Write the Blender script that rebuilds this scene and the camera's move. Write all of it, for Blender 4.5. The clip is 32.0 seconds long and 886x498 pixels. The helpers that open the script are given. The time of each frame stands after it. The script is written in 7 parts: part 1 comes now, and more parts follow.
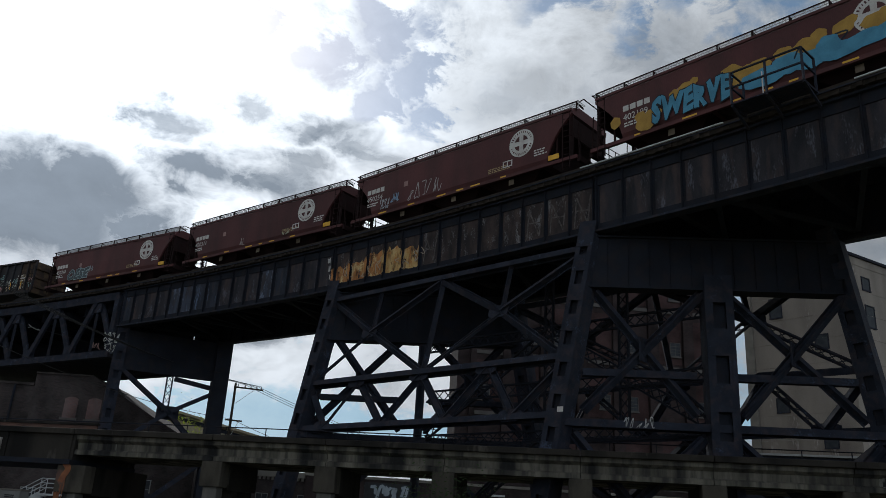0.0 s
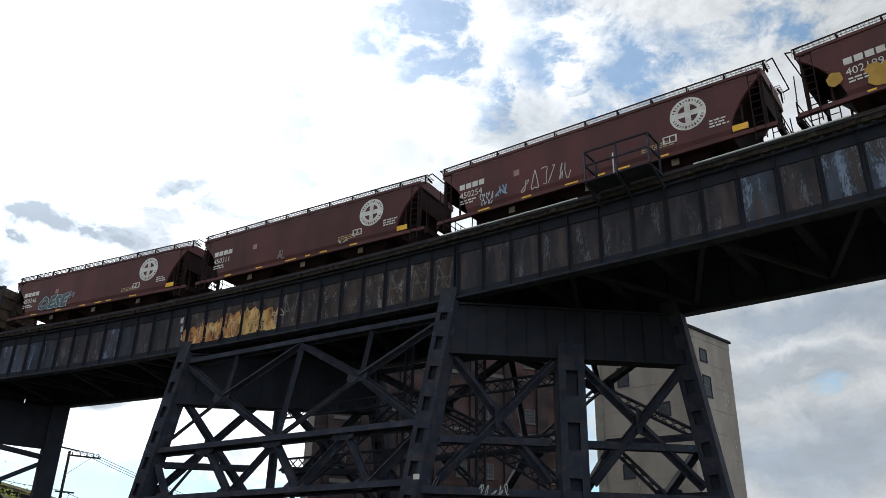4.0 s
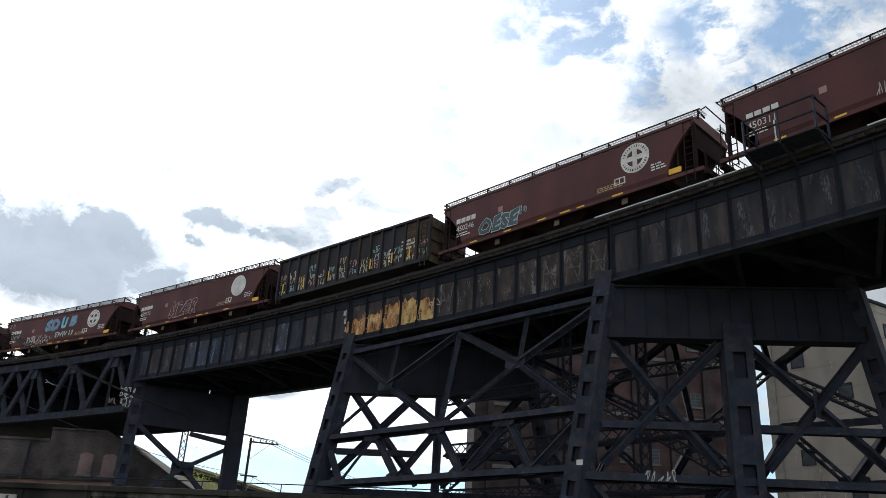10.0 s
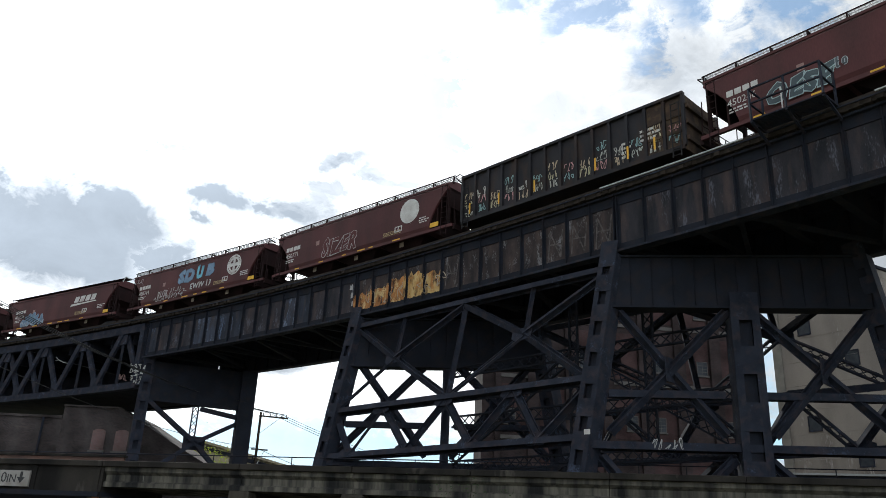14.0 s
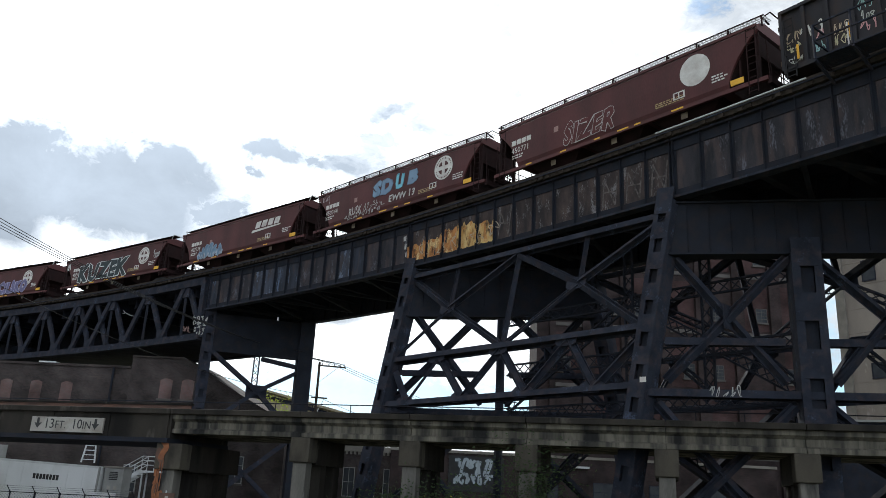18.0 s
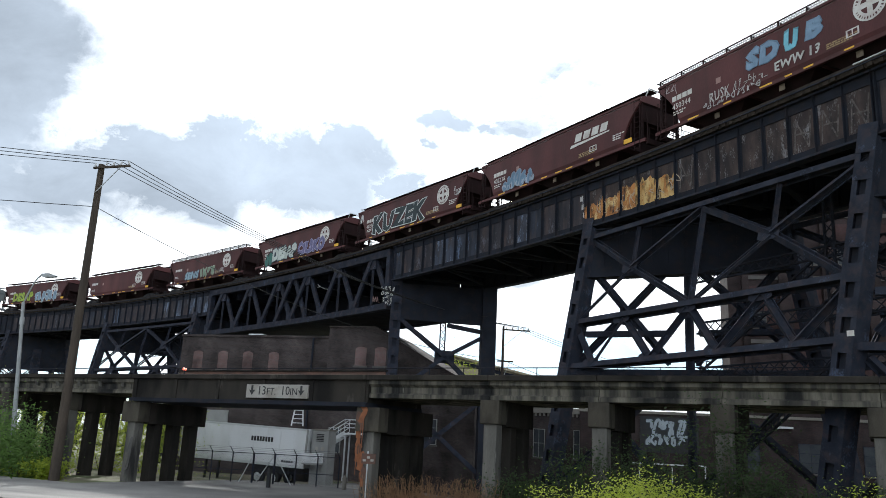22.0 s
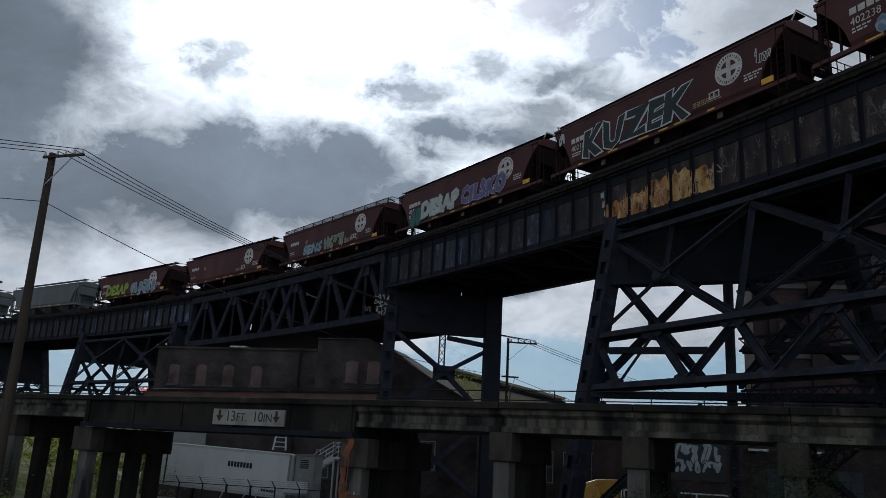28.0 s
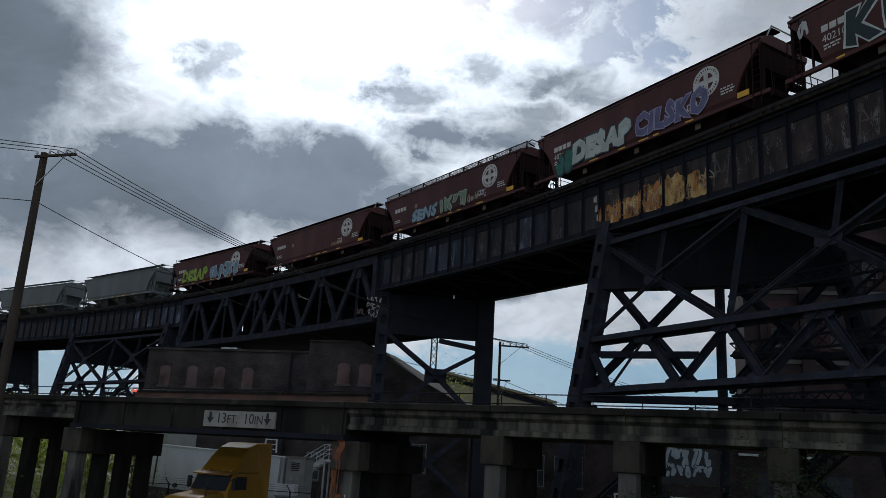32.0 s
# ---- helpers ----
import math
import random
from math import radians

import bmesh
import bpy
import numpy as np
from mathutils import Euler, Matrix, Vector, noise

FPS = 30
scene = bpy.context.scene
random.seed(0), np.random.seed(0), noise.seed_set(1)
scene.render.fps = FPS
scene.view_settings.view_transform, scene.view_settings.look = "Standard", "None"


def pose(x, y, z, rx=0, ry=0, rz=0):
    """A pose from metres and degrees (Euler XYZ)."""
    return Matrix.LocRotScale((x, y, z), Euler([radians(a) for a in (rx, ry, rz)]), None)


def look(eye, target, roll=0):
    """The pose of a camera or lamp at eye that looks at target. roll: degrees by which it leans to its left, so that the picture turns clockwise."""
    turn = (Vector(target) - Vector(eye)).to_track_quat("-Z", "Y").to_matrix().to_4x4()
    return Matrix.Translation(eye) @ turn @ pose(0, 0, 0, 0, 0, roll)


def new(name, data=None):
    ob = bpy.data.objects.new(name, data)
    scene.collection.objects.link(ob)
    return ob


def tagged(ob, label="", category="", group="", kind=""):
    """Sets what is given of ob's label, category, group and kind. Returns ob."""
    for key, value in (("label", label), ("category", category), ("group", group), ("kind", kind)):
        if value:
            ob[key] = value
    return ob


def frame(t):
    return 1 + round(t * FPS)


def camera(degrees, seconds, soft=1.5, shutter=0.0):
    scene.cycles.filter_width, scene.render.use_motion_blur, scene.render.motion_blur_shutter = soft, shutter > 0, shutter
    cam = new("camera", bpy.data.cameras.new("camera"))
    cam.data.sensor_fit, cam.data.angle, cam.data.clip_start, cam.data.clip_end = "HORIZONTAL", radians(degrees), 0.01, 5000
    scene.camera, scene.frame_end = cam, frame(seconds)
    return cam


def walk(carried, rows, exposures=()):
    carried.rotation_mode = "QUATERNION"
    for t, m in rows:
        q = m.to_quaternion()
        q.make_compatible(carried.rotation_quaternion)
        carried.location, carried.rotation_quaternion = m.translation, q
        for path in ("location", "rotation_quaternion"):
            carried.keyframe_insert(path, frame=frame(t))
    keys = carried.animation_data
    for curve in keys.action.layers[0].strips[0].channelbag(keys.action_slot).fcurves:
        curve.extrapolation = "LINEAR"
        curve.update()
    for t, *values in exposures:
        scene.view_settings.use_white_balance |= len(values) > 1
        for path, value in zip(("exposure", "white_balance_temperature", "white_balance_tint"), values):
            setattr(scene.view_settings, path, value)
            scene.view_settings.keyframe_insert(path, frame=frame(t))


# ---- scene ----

# the camera stands on a low rise beside the street and pans; late in the clip it comes forward
cam = camera(58.0, 32.0, soft=0.85)
PATH = [
    (0, 0.00, 0.00, 2.70, 109.182, -3.241, -19.662),
    (0.5, 0.00, 0.00, 2.70, 109.139, -3.618, -20.402),
    (1, 0.00, 0.00, 2.70, 109.683, -3.741, -23.049),
    (1.5, 0.00, 0.00, 2.70, 111.460, -3.129, -25.877),
    (2, 0.00, 0.00, 2.70, 111.910, -2.417, -26.091),
    (2.5, 0.00, 0.00, 2.70, 112.523, -2.219, -26.455),
    (3, 0.00, 0.00, 2.70, 113.132, -1.861, -27.470),
    (3.5, 0.00, 0.00, 2.70, 113.831, -1.508, -28.850),
    (4, 0.00, 0.00, 2.70, 114.174, -1.393, -29.517),
    (4.5, 0.00, 0.00, 2.70, 114.388, -1.402, -29.826),
    (6.5, 0.00, 0.00, 2.70, 114.486, -1.514, -29.756),
    (7, 0.00, 0.00, 2.70, 114.485, -1.497, -29.804),
    (7.5, 0.00, 0.00, 2.70, 114.546, -1.480, -29.873),
    (8, 0.00, 0.00, 2.70, 114.541, -1.505, -29.810),
    (8.5, 0.00, 0.00, 2.70, 114.398, -1.491, -29.513),
    (9, 0.00, 0.00, 2.70, 114.142, -2.005, -25.590),
    (9.5, 0.00, 0.00, 2.70, 113.756, -2.643, -21.748),
    (10, 0.00, 0.00, 2.70, 112.779, -3.080, -18.422),
    (10.5, 0.00, 0.00, 2.70, 112.162, -3.235, -16.631),
    (11, 0.00, 0.00, 2.70, 111.679, -3.031, -15.972),
    (11.5, 0.00, 0.00, 2.70, 111.462, -2.648, -16.921),
    (12, 0.00, 0.00, 2.70, 111.320, -2.615, -17.168),
    (12.5, 0.00, 0.00, 2.70, 111.279, -2.516, -17.356),
    (13, 0.00, 0.00, 2.70, 111.244, -2.522, -17.559),
    (13.5, 0.00, 0.00, 2.70, 111.049, -2.426, -17.723),
    (14, 0.00, 0.00, 2.70, 110.812, -2.409, -17.734),
    (14.5, 0.00, 0.00, 2.70, 110.661, -2.382, -17.611),
    (16.5, 0.00, 0.00, 2.70, 110.069, -2.410, -17.177),
    (17, 0.00, 0.00, 2.70, 109.918, -2.381, -17.114),
    (17.5, 0.00, 0.00, 2.70, 109.697, -2.373, -16.227),
    (18, 0.00, 0.00, 2.70, 107.073, -2.731, -13.839),
    (18.5, 0.00, 0.00, 2.70, 106.001, -2.905, -11.280),
    (19, 0.00, 0.00, 2.70, 105.374, -2.947, -9.101),
    (19.5, 0.00, 0.00, 2.70, 104.722, -3.184, -5.447),
    (20, 0.00, 0.00, 2.70, 104.385, -3.144, -3.016),
    (20.5, 0.00, 0.00, 2.70, 104.142, -3.182, -1.305),
    (21, 0.00, 0.00, 2.70, 103.993, -2.975, -0.736),
    (21.5, 0.00, 0.00, 2.70, 103.919, -2.821, -0.628),
    (22, 0.00, 0.00, 2.70, 103.842, -2.772, -0.683),
    (22.5, 0.00, 0.00, 2.70, 103.849, -2.608, -0.720),
    (23, 0.00, 0.00, 2.70, 103.959, -2.525, -0.806),
    (23.5, 0.00, 0.00, 2.70, 103.932, -2.470, -0.889),
    (24, 0.00, 0.00, 2.70, 103.845, -2.516, -1.043),
    (24.5, 0.00, 0.00, 2.70, 103.650, -2.542, -1.076),
    (25, -0.13, 2.08, 3.10, 103.029, -2.660, -1.161),
    (25.5, -0.12, 5.89, 3.85, 102.683, -2.276, -1.342),
    (27.5, -0.14, 5.80, 3.82, 104.213, -2.963, -0.784),
    (28, -0.14, 5.80, 3.82, 104.463, -2.936, -0.899),
    (28.5, -0.14, 5.80, 3.82, 104.526, -2.928, -0.957),
    (29, -0.15, 5.80, 3.82, 104.635, -3.033, -1.134),
    (29.5, -0.15, 5.80, 3.82, 104.623, -2.998, -1.265),
    (30, -0.15, 5.80, 3.82, 104.576, -3.032, -1.303),
    (30.5, -0.15, 5.80, 3.82, 104.539, -3.067, -1.342),
    (31, -0.15, 5.80, 3.82, 104.503, -3.197, -1.387),
    (31.5, -0.15, 5.80, 3.82, 104.548, -3.169, -1.444),
    (32, -0.15, 5.80, 3.82, 104.709, -3.228, -1.528),
]
EXPOSURE = [(0.0, -0.65, 6000, 8), (1.0, -0.65, 6000, 8), (2.0, -0.32, 6050, 8), (3.0, 0.2, 6200, 8), (4.0, 0.35, 6200, 8), (9.0, 0.35, 6200, 8), (17.0, 0.35, 6200, 8),
            (18.0, 0.5, 6150, 8), (20.0, 0.7, 6100, 8), (24.4, 0.7, 6100, 8), (24.8, 0.1, 6050, 8), (25.2, -0.6, 5900, 8), (25.5, -0.9, 5800, 8), (28.0, -0.95, 5800, 8), (32.0, -0.95, 5800, 8)]
walk(cam, [(t, pose(x, y, z, rx, ry, rz)) for t, x, y, z, rx, ry, rz in PATH], EXPOSURE)

# ---- light: a sun behind broken cloud, in front of the camera ----
SUN_AZ, SUN_EL = -9.0, 32.0          # degrees clockwise from +y, degrees up
sun_dir = Vector((math.sin(radians(SUN_AZ)) * math.cos(radians(SUN_EL)), math.cos(radians(SUN_AZ)) * math.cos(radians(SUN_EL)), math.sin(radians(SUN_EL))))
sun_data = bpy.data.lights.new("sun", "SUN")
sun_data.energy, sun_data.angle, sun_data.color = 2.2, radians(3.0), (1.0, 0.95, 0.87)
sun = new("sun", sun_data)
sun.matrix_world = look((0, 0, 60), Vector((0, 0, 60)) - sun_dir)

world = bpy.data.worlds.new("sky")
scene.world = world
world.use_nodes = True
wt = world.node_tree
wt.nodes.clear()


def wmath(op, a, b=0.0, c=0.0, clamp=False):
    n = wt.nodes.new("ShaderNodeMath")
    n.operation, n.use_clamp = op, clamp
    for i, v in enumerate((a, b, c)):
        if isinstance(v, (int, float)):
            n.inputs[i].default_value = v
        else:
            wt.links.new(v, n.inputs[i])
    return n.outputs[0]


def wmix(f, a, b):
    n = wt.nodes.new("ShaderNodeMix")
    n.data_type = "RGBA"
    for i, v in ((0, f), (6, a), (7, b)):
        if isinstance(v, (int, float, tuple)):
            n.inputs[i].default_value = v
        else:
            wt.links.new(v, n.inputs[i])
    return n.outputs[2]


tc = wt.nodes.new("ShaderNodeTexCoord")
sep = wt.nodes.new("ShaderNodeSeparateXYZ")
wt.links.new(tc.outputs["Generated"], sep.inputs[0])
sx, sy, sz = sep.outputs
sky = wt.nodes.new("ShaderNodeTexSky")
sky.sky_type, sky.sun_disc = "NISHITA", False
sky.sun_elevation, sky.sun_rotation = radians(SUN_EL), radians(SUN_AZ)
sky_mul = wt.nodes.new("ShaderNodeVectorMath")
sky_mul.operation = "SCALE"
sky_mul.inputs[3].default_value = 0.125
sky_hue = wt.nodes.new("ShaderNodeHueSaturation")
sky_hue.inputs["Hue"].default_value = 0.488
sky_hue.inputs["Saturation"].default_value = 1.2
wt.links.new(sky.outputs[0], sky_hue.inputs["Color"])
wt.links.new(sky_hue.outputs[0], sky_mul.inputs[0])


def wnoise(scale, detail, rough, stretch=1.0, shift=0.0, swirl=0.0):
    mp = wt.nodes.new("ShaderNodeMapping")
    mp.inputs[3].default_value = (1, 1, stretch)
    mp.inputs[1].default_value = (shift, shift * 0.7, 0)
    wt.links.new(tc.outputs["Generated"], mp.inputs[0])
    n = wt.nodes.new("ShaderNodeTexNoise")
    n.inputs["Scale"].default_value, n.inputs["Detail"].default_value, n.inputs["Roughness"].default_value = scale, detail, rough
    n.inputs["Distortion"].default_value = swirl
    wt.links.new(mp.outputs[0], n.inputs["Vector"])
    return n.outputs[0]


n_big = wnoise(3.2, 7, 0.62, 1.7, 1.3, 0.3)
n_fine = wnoise(9.0, 9, 0.66, 1.5, 4.1, 0.35)
n_detail = wnoise(24.0, 8, 0.66, 1.6, 9.3, 0.5)
n_soft = wnoise(5.0, 3, 0.5, 1.6, 7.7)
az = wmath("MULTIPLY", wmath("ARCTAN2", sx, sy), 57.2958)
el = wmath("MULTIPLY", wmath("ARCSINE", sz), 57.2958)
az_w = wmath("ADD", wmath("ADD", az, wmath("MULTIPLY", wmath("SUBTRACT", n_fine, 0.5), 12.0)), wmath("MULTIPLY", wmath("SUBTRACT", n_detail, 0.5), 6.0))
el_w = wmath("ADD", wmath("ADD", el, wmath("MULTIPLY", wmath("SUBTRACT", n_soft, 0.5), 6.0)), wmath("MULTIPLY", wmath("SUBTRACT", wnoise(17.0, 7, 0.62, 1.5, 5.6, 0.4), 0.5), 5.0))


def cloud(a, e, ra, re, strength):
    """A bank of cloud about that direction, ragged at its rim."""
    dx = wmath("DIVIDE", wmath("SUBTRACT", az_w, a), ra)
    dy = wmath("DIVIDE", wmath("SUBTRACT", el_w, e), re)
    d = wmath("SQRT", wmath("ADD", wmath("MULTIPLY", dx, dx), wmath("MULTIPLY", dy, dy)))
    return wmath("MULTIPLY", wmath("SUBTRACT", 1.35, d, clamp=True), strength)


# heavy grey banks
grey = None
for bank in ((-32, 22, 7.5, 9, 1.15), (-31, 30, 7, 6, 0.8), (-27, 15.5, 8, 4, 1.0), (-20, 16.6, 9, 4.4, 1.1), (-12.5, 18.2, 11, 4.2, 1.15), (-8, 19.6, 7, 3, 1.0), (-3, 18.6, 4, 2.6, 0.9), (4.6, 22.8, 5.2, 2.2, 0.85), (-3.4, 26.2, 4.2, 1.6, 0.78), (-0.6, 22.6, 5.0, 2.2, 0.95), (6.4, 24.0, 3.6, 1.3, 0.75),
             (9.0, 26.6, 4.6, 1.4, 0.7), (3.0, 28.0, 3.2, 1.3, 0.62), (-10.2, 26.2, 3.2, 1.5, 0.42), (12.5, 25.4, 3.5, 1.3, 0.6), (-16.5, 25.2, 2.2, 2.0, 0.55), (24, 29.5, 6, 2.4, 0.38), (31, 28.0, 6, 2.6, 0.4), (56, 18.5, 12, 1.7, 0.8), (52, 14.5, 12, 1.2, 0.55), (53, 10.0, 12, 2.6, 0.8), (35, 32, 4.5, 2.6, 0.5), (4, 12.0, 5, 1.4, 0.8),
             (-62, 20, 18, 10, 0.8), (-48, 30, 10, 8, 0.6)):
    b = cloud(*bank)
    grey = b if grey is None else wmath("MAXIMUM", grey, b)
# clear gaps
gap = None
for hole in ((13.2, 29.0, 2.0, 2.6, 0.9), (12.0, 34, 2.6, 2.2, 0.8), (15.5, 32.0, 1.8, 3.2, 0.8), (17, 28.2, 2.2, 1.6, 0.9), (24.5, 40, 6, 3, 0.8), (27, 36.5, 4, 1.8, 0.7), (33, 33.5, 2.6, 2.2, 0.8), (38, 37, 4, 4, 0.7), (45, 36, 6, 3, 0.6), (2, 33.5, 1.6, 1.6, 0.7), (7.5, 31.5, 2.4, 1.2, 0.6), (52, 38, 7, 3, 0.6), (10, 5.6, 16, 2.6, 1.0), (-2, 7.0, 6, 1.6, 0.8), (-22, 4.5, 9, 2.4, 0.7)):
    b = cloud(*hole)
    gap = b if gap is None else wmath("MAXIMUM", gap, b)
dot = wt.nodes.new("ShaderNodeVectorMath")
dot.operation = "DOT_PRODUCT"
wt.links.new(tc.outputs["Generated"], dot.inputs[0])
dot.inputs[1].default_value = sun_dir
near_sun = wmath("MAXIMUM", dot.outputs["Value"], 0.0)
halo = wmath("POWER", near_sun, 18.0)
core = wmath("POWER", near_sun, 140.0)
# white cloud: brighter towards the sun, greyer away from it
wide = wmath("POWER", near_sun, 4.0)
front_lit = wmath("MULTIPLY", wmath("SUBTRACT", 0.25, dot.outputs["Value"], clamp=True), 0.85)
white_v = wmath("ADD", wmath("ADD", wmath("ADD", wmath("ADD", 0.4, front_lit), wmath("MULTIPLY", wide, 0.85)), wmath("MULTIPLY", halo, 1.1)), wmath("MULTIPLY", core, 1.4))
white_v = wmath("MULTIPLY", white_v, wmath("ADD", wmath("ADD", 0.05, wmath("MULTIPLY", n_fine, 1.35)), wmath("MULTIPLY", n_detail, 0.7)))
comb = wt.nodes.new("ShaderNodeCombineColor")
# away from the sun more clear blue shows between the clouds
wt.links.new(wmath("MULTIPLY", white_v, wmath("SUBTRACT", 0.99, wmath("MULTIPLY", front_lit, 0.10))), comb.inputs[0])
wt.links.new(white_v, comb.inputs[1])
wt.links.new(wmath("MULTIPLY", white_v, wmath("ADD", 1.01, wmath("MULTIPLY", front_lit, 0.12))), comb.inputs[2])
n_mix = wmath("ADD", wmath("MULTIPLY", n_big, 0.5), wmath("ADD", wmath("MULTIPLY", n_fine, 0.32), wmath("MULTIPLY", n_detail, 0.18)))
cover = wmath("MULTIPLY", wmath("SUBTRACT", wmath("SUBTRACT", n_mix, 0.37), wmath("MULTIPLY", gap, 0.19)), 12.0, clamp=True)
cover = wmath("ADD", wmath("MULTIPLY", cover, 0.8), 0.2)
# pale blue air low over the horizon
air = wt.nodes.new("ShaderNodeRGB")
air.outputs[0].default_value = (0.42, 0.72, 0.92, 1)
low_air = wmath("MULTIPLY", wmath("DIVIDE", wmath("SUBTRACT", 15.0, el), 8.0, clamp=True), 0.85)
clear = wmix(low_air, sky_mul.outputs[0], air.outputs[0])
day = wmix(cover, clear, comb.outputs[0])
grey_v = wmath("ADD", wmath("ADD", 0.03, wmath("MULTIPLY", halo, 0.3)), wmath("ADD", wmath("MULTIPLY", n_fine, 0.28), wmath("MULTIPLY", n_soft, 0.3)))
gcomb = wt.nodes.new("ShaderNodeCombineColor")
wt.links.new(wmath("MULTIPLY", grey_v, 0.88), gcomb.inputs[0])
wt.links.new(wmath("MULTIPLY", grey_v, 0.98), gcomb.inputs[1])
wt.links.new(wmath("MULTIPLY", grey_v, 1.11), gcomb.inputs[2])
thick = wmath("MULTIPLY", wmath("SUBTRACT", wmath("ADD", grey, wmath("ADD", wmath("MULTIPLY", wmath("SUBTRACT", n_fine, 0.5), 0.85), wmath("MULTIPLY", wmath("SUBTRACT", n_detail, 0.5), 0.6))), 0.1), 1.3, clamp=True)
day = wmix(thick, day, gcomb.outputs[0])
bg = wt.nodes.new("ShaderNodeBackground")
bg.inputs[1].default_value = 1.0
wt.links.new(day, bg.inputs[0])
wout = wt.nodes.new("ShaderNodeOutputWorld")
wt.links.new(bg.outputs[0], wout.inputs[0])


# ---- materials ----
def surface(name, base, other=None, scale=3.0, rough=0.7, metal=0.0, bump=0.15, stain=None, stain_scale=0.6, stain_amount=0.5, stretch=1.0, random_tint=0.0, fine=40.0, leaf=False, sharp=0.15, spec=0.25, flake=None):
    """Paint, stone or metal with variation at two scales, streaks along z where stretch < 1, and fine relief."""
    m = bpy.data.materials.new(name)
    m.use_nodes = True
    t = m.node_tree
    bsdf = t.nodes["Principled BSDF"]
    bsdf.inputs["Roughness"].default_value, bsdf.inputs["Metallic"].default_value = rough, metal
    bsdf.inputs["Specular IOR Level"].default_value = spec
    other = other or tuple(c * 0.7 for c in base)
    co = t.nodes.new("ShaderNodeTexCoord")
    mp = t.nodes.new("ShaderNodeMapping")
    mp.inputs[3].default_value = (1, 1, stretch)
    t.links.new(co.outputs["Object"], mp.inputs[0])

    def noise_at(s, d):
        n = t.nodes.new("ShaderNodeTexNoise")
        n.inputs["Scale"].default_value, n.inputs["Detail"].default_value = s, d
        t.links.new(mp.outputs[0], n.inputs["Vector"])
        return n.outputs[0]

    def ramp(v, lo, hi):
        r = t.nodes.new("ShaderNodeMapRange")
        r.inputs[1].default_value, r.inputs[2].default_value = lo, hi
        t.links.new(v, r.inputs[0])
        return r.outputs[0]

    def mix(f, a, b):
        n = t.nodes.new("ShaderNodeMix")
        n.data_type = "RGBA"
        t.links.new(f, n.inputs[0])
        for i, v in ((6, a), (7, b)):
            if isinstance(v, tuple):
                n.inputs[i].default_value = (*v, 1)
            else:
                t.links.new(v, n.inputs[i])
        return n.outputs[2]
    big, small = noise_at(scale, 5), noise_at(fine, 4)
    colour = mix(ramp(big, 0.5 - sharp, 0.5 + sharp), base, other)
    if stain:
        f = t.nodes.new("ShaderNodeMath")
        f.operation = "MULTIPLY"
        t.links.new(ramp(noise_at(stain_scale, 6), 0.48, 0.66), f.inputs[0])
        f.inputs[1].default_value = stain_amount
        colour = mix(f.outputs[0], colour, stain)
    if flake:
        # what is left of another coat, in ragged patches broken by fine scratches
        tint, fscale, cut = flake
        n1, n2 = noise_at(fscale, 10), noise_at(fscale * 9, 6)
        ad = t.nodes.new("ShaderNodeMath")
        ad.operation = "MULTIPLY_ADD"
        t.links.new(n2, ad.inputs[0])
        ad.inputs[1].default_value = 0.55
        t.links.new(n1, ad.inputs[2])
        colour = mix(ramp(ad.outputs[0], cut, cut + 0.13), colour, tint)
    grain = t.nodes.new("ShaderNodeHueSaturation")
    v = t.nodes.new("ShaderNodeMapRange")
    v.inputs[3].default_value, v.inputs[4].default_value = 0.75, 1.25
    t.links.new(small, v.inputs[0])
    last = v.outputs[0]
    if random_tint:
        info = t.nodes.new("ShaderNodeObjectInfo")
        r = t.nodes.new("ShaderNodeMapRange")
        r.inputs[3].default_value, r.inputs[4].default_value = 1 - random_tint, 1 + random_tint
        t.links.new(info.outputs["Random"], r.inputs[0])
        mu = t.nodes.new("ShaderNodeMath")
        mu.operation = "MULTIPLY"
        t.links.new(last, mu.inputs[0])
        t.links.new(r.outputs[0], mu.inputs[1])
        last = mu.outputs[0]
    t.links.new(last, grain.inputs["Value"])
    t.links.new(colour, grain.inputs["Color"])
    t.links.new(grain.outputs[0], bsdf.inputs["Base Color"])
    rr = t.nodes.new("ShaderNodeMapRange")
    rr.inputs[3].default_value, rr.inputs[4].default_value = max(rough - 0.12, 0.02), min(rough + 0.12, 1)
    t.links.new(big, rr.inputs[0])
    t.links.new(rr.outputs[0], bsdf.inputs["Roughness"])
    if bump:
        bp = t.nodes.new("ShaderNodeBump")
        bp.inputs["Strength"].default_value, bp.inputs["Distance"].default_value = bump, 0.02
        t.links.new(small, bp.inputs["Height"])
        t.links.new(bp.outputs[0], bsdf.inputs["Normal"])
    if leaf:
        tr = t.nodes.new("ShaderNodeBsdfTranslucent")
        t.links.new(grain.outputs[0], tr.inputs[0])
        ms = t.nodes.new("ShaderNodeMixShader")
        ms.inputs[0].default_value = 0.55
        t.links.new(bsdf.outputs[0], ms.inputs[1])
        t.links.new(tr.outputs[0], ms.inputs[2])
        t.links.new(ms.outputs[0], t.nodes["Material Output"].inputs[0])
    return m


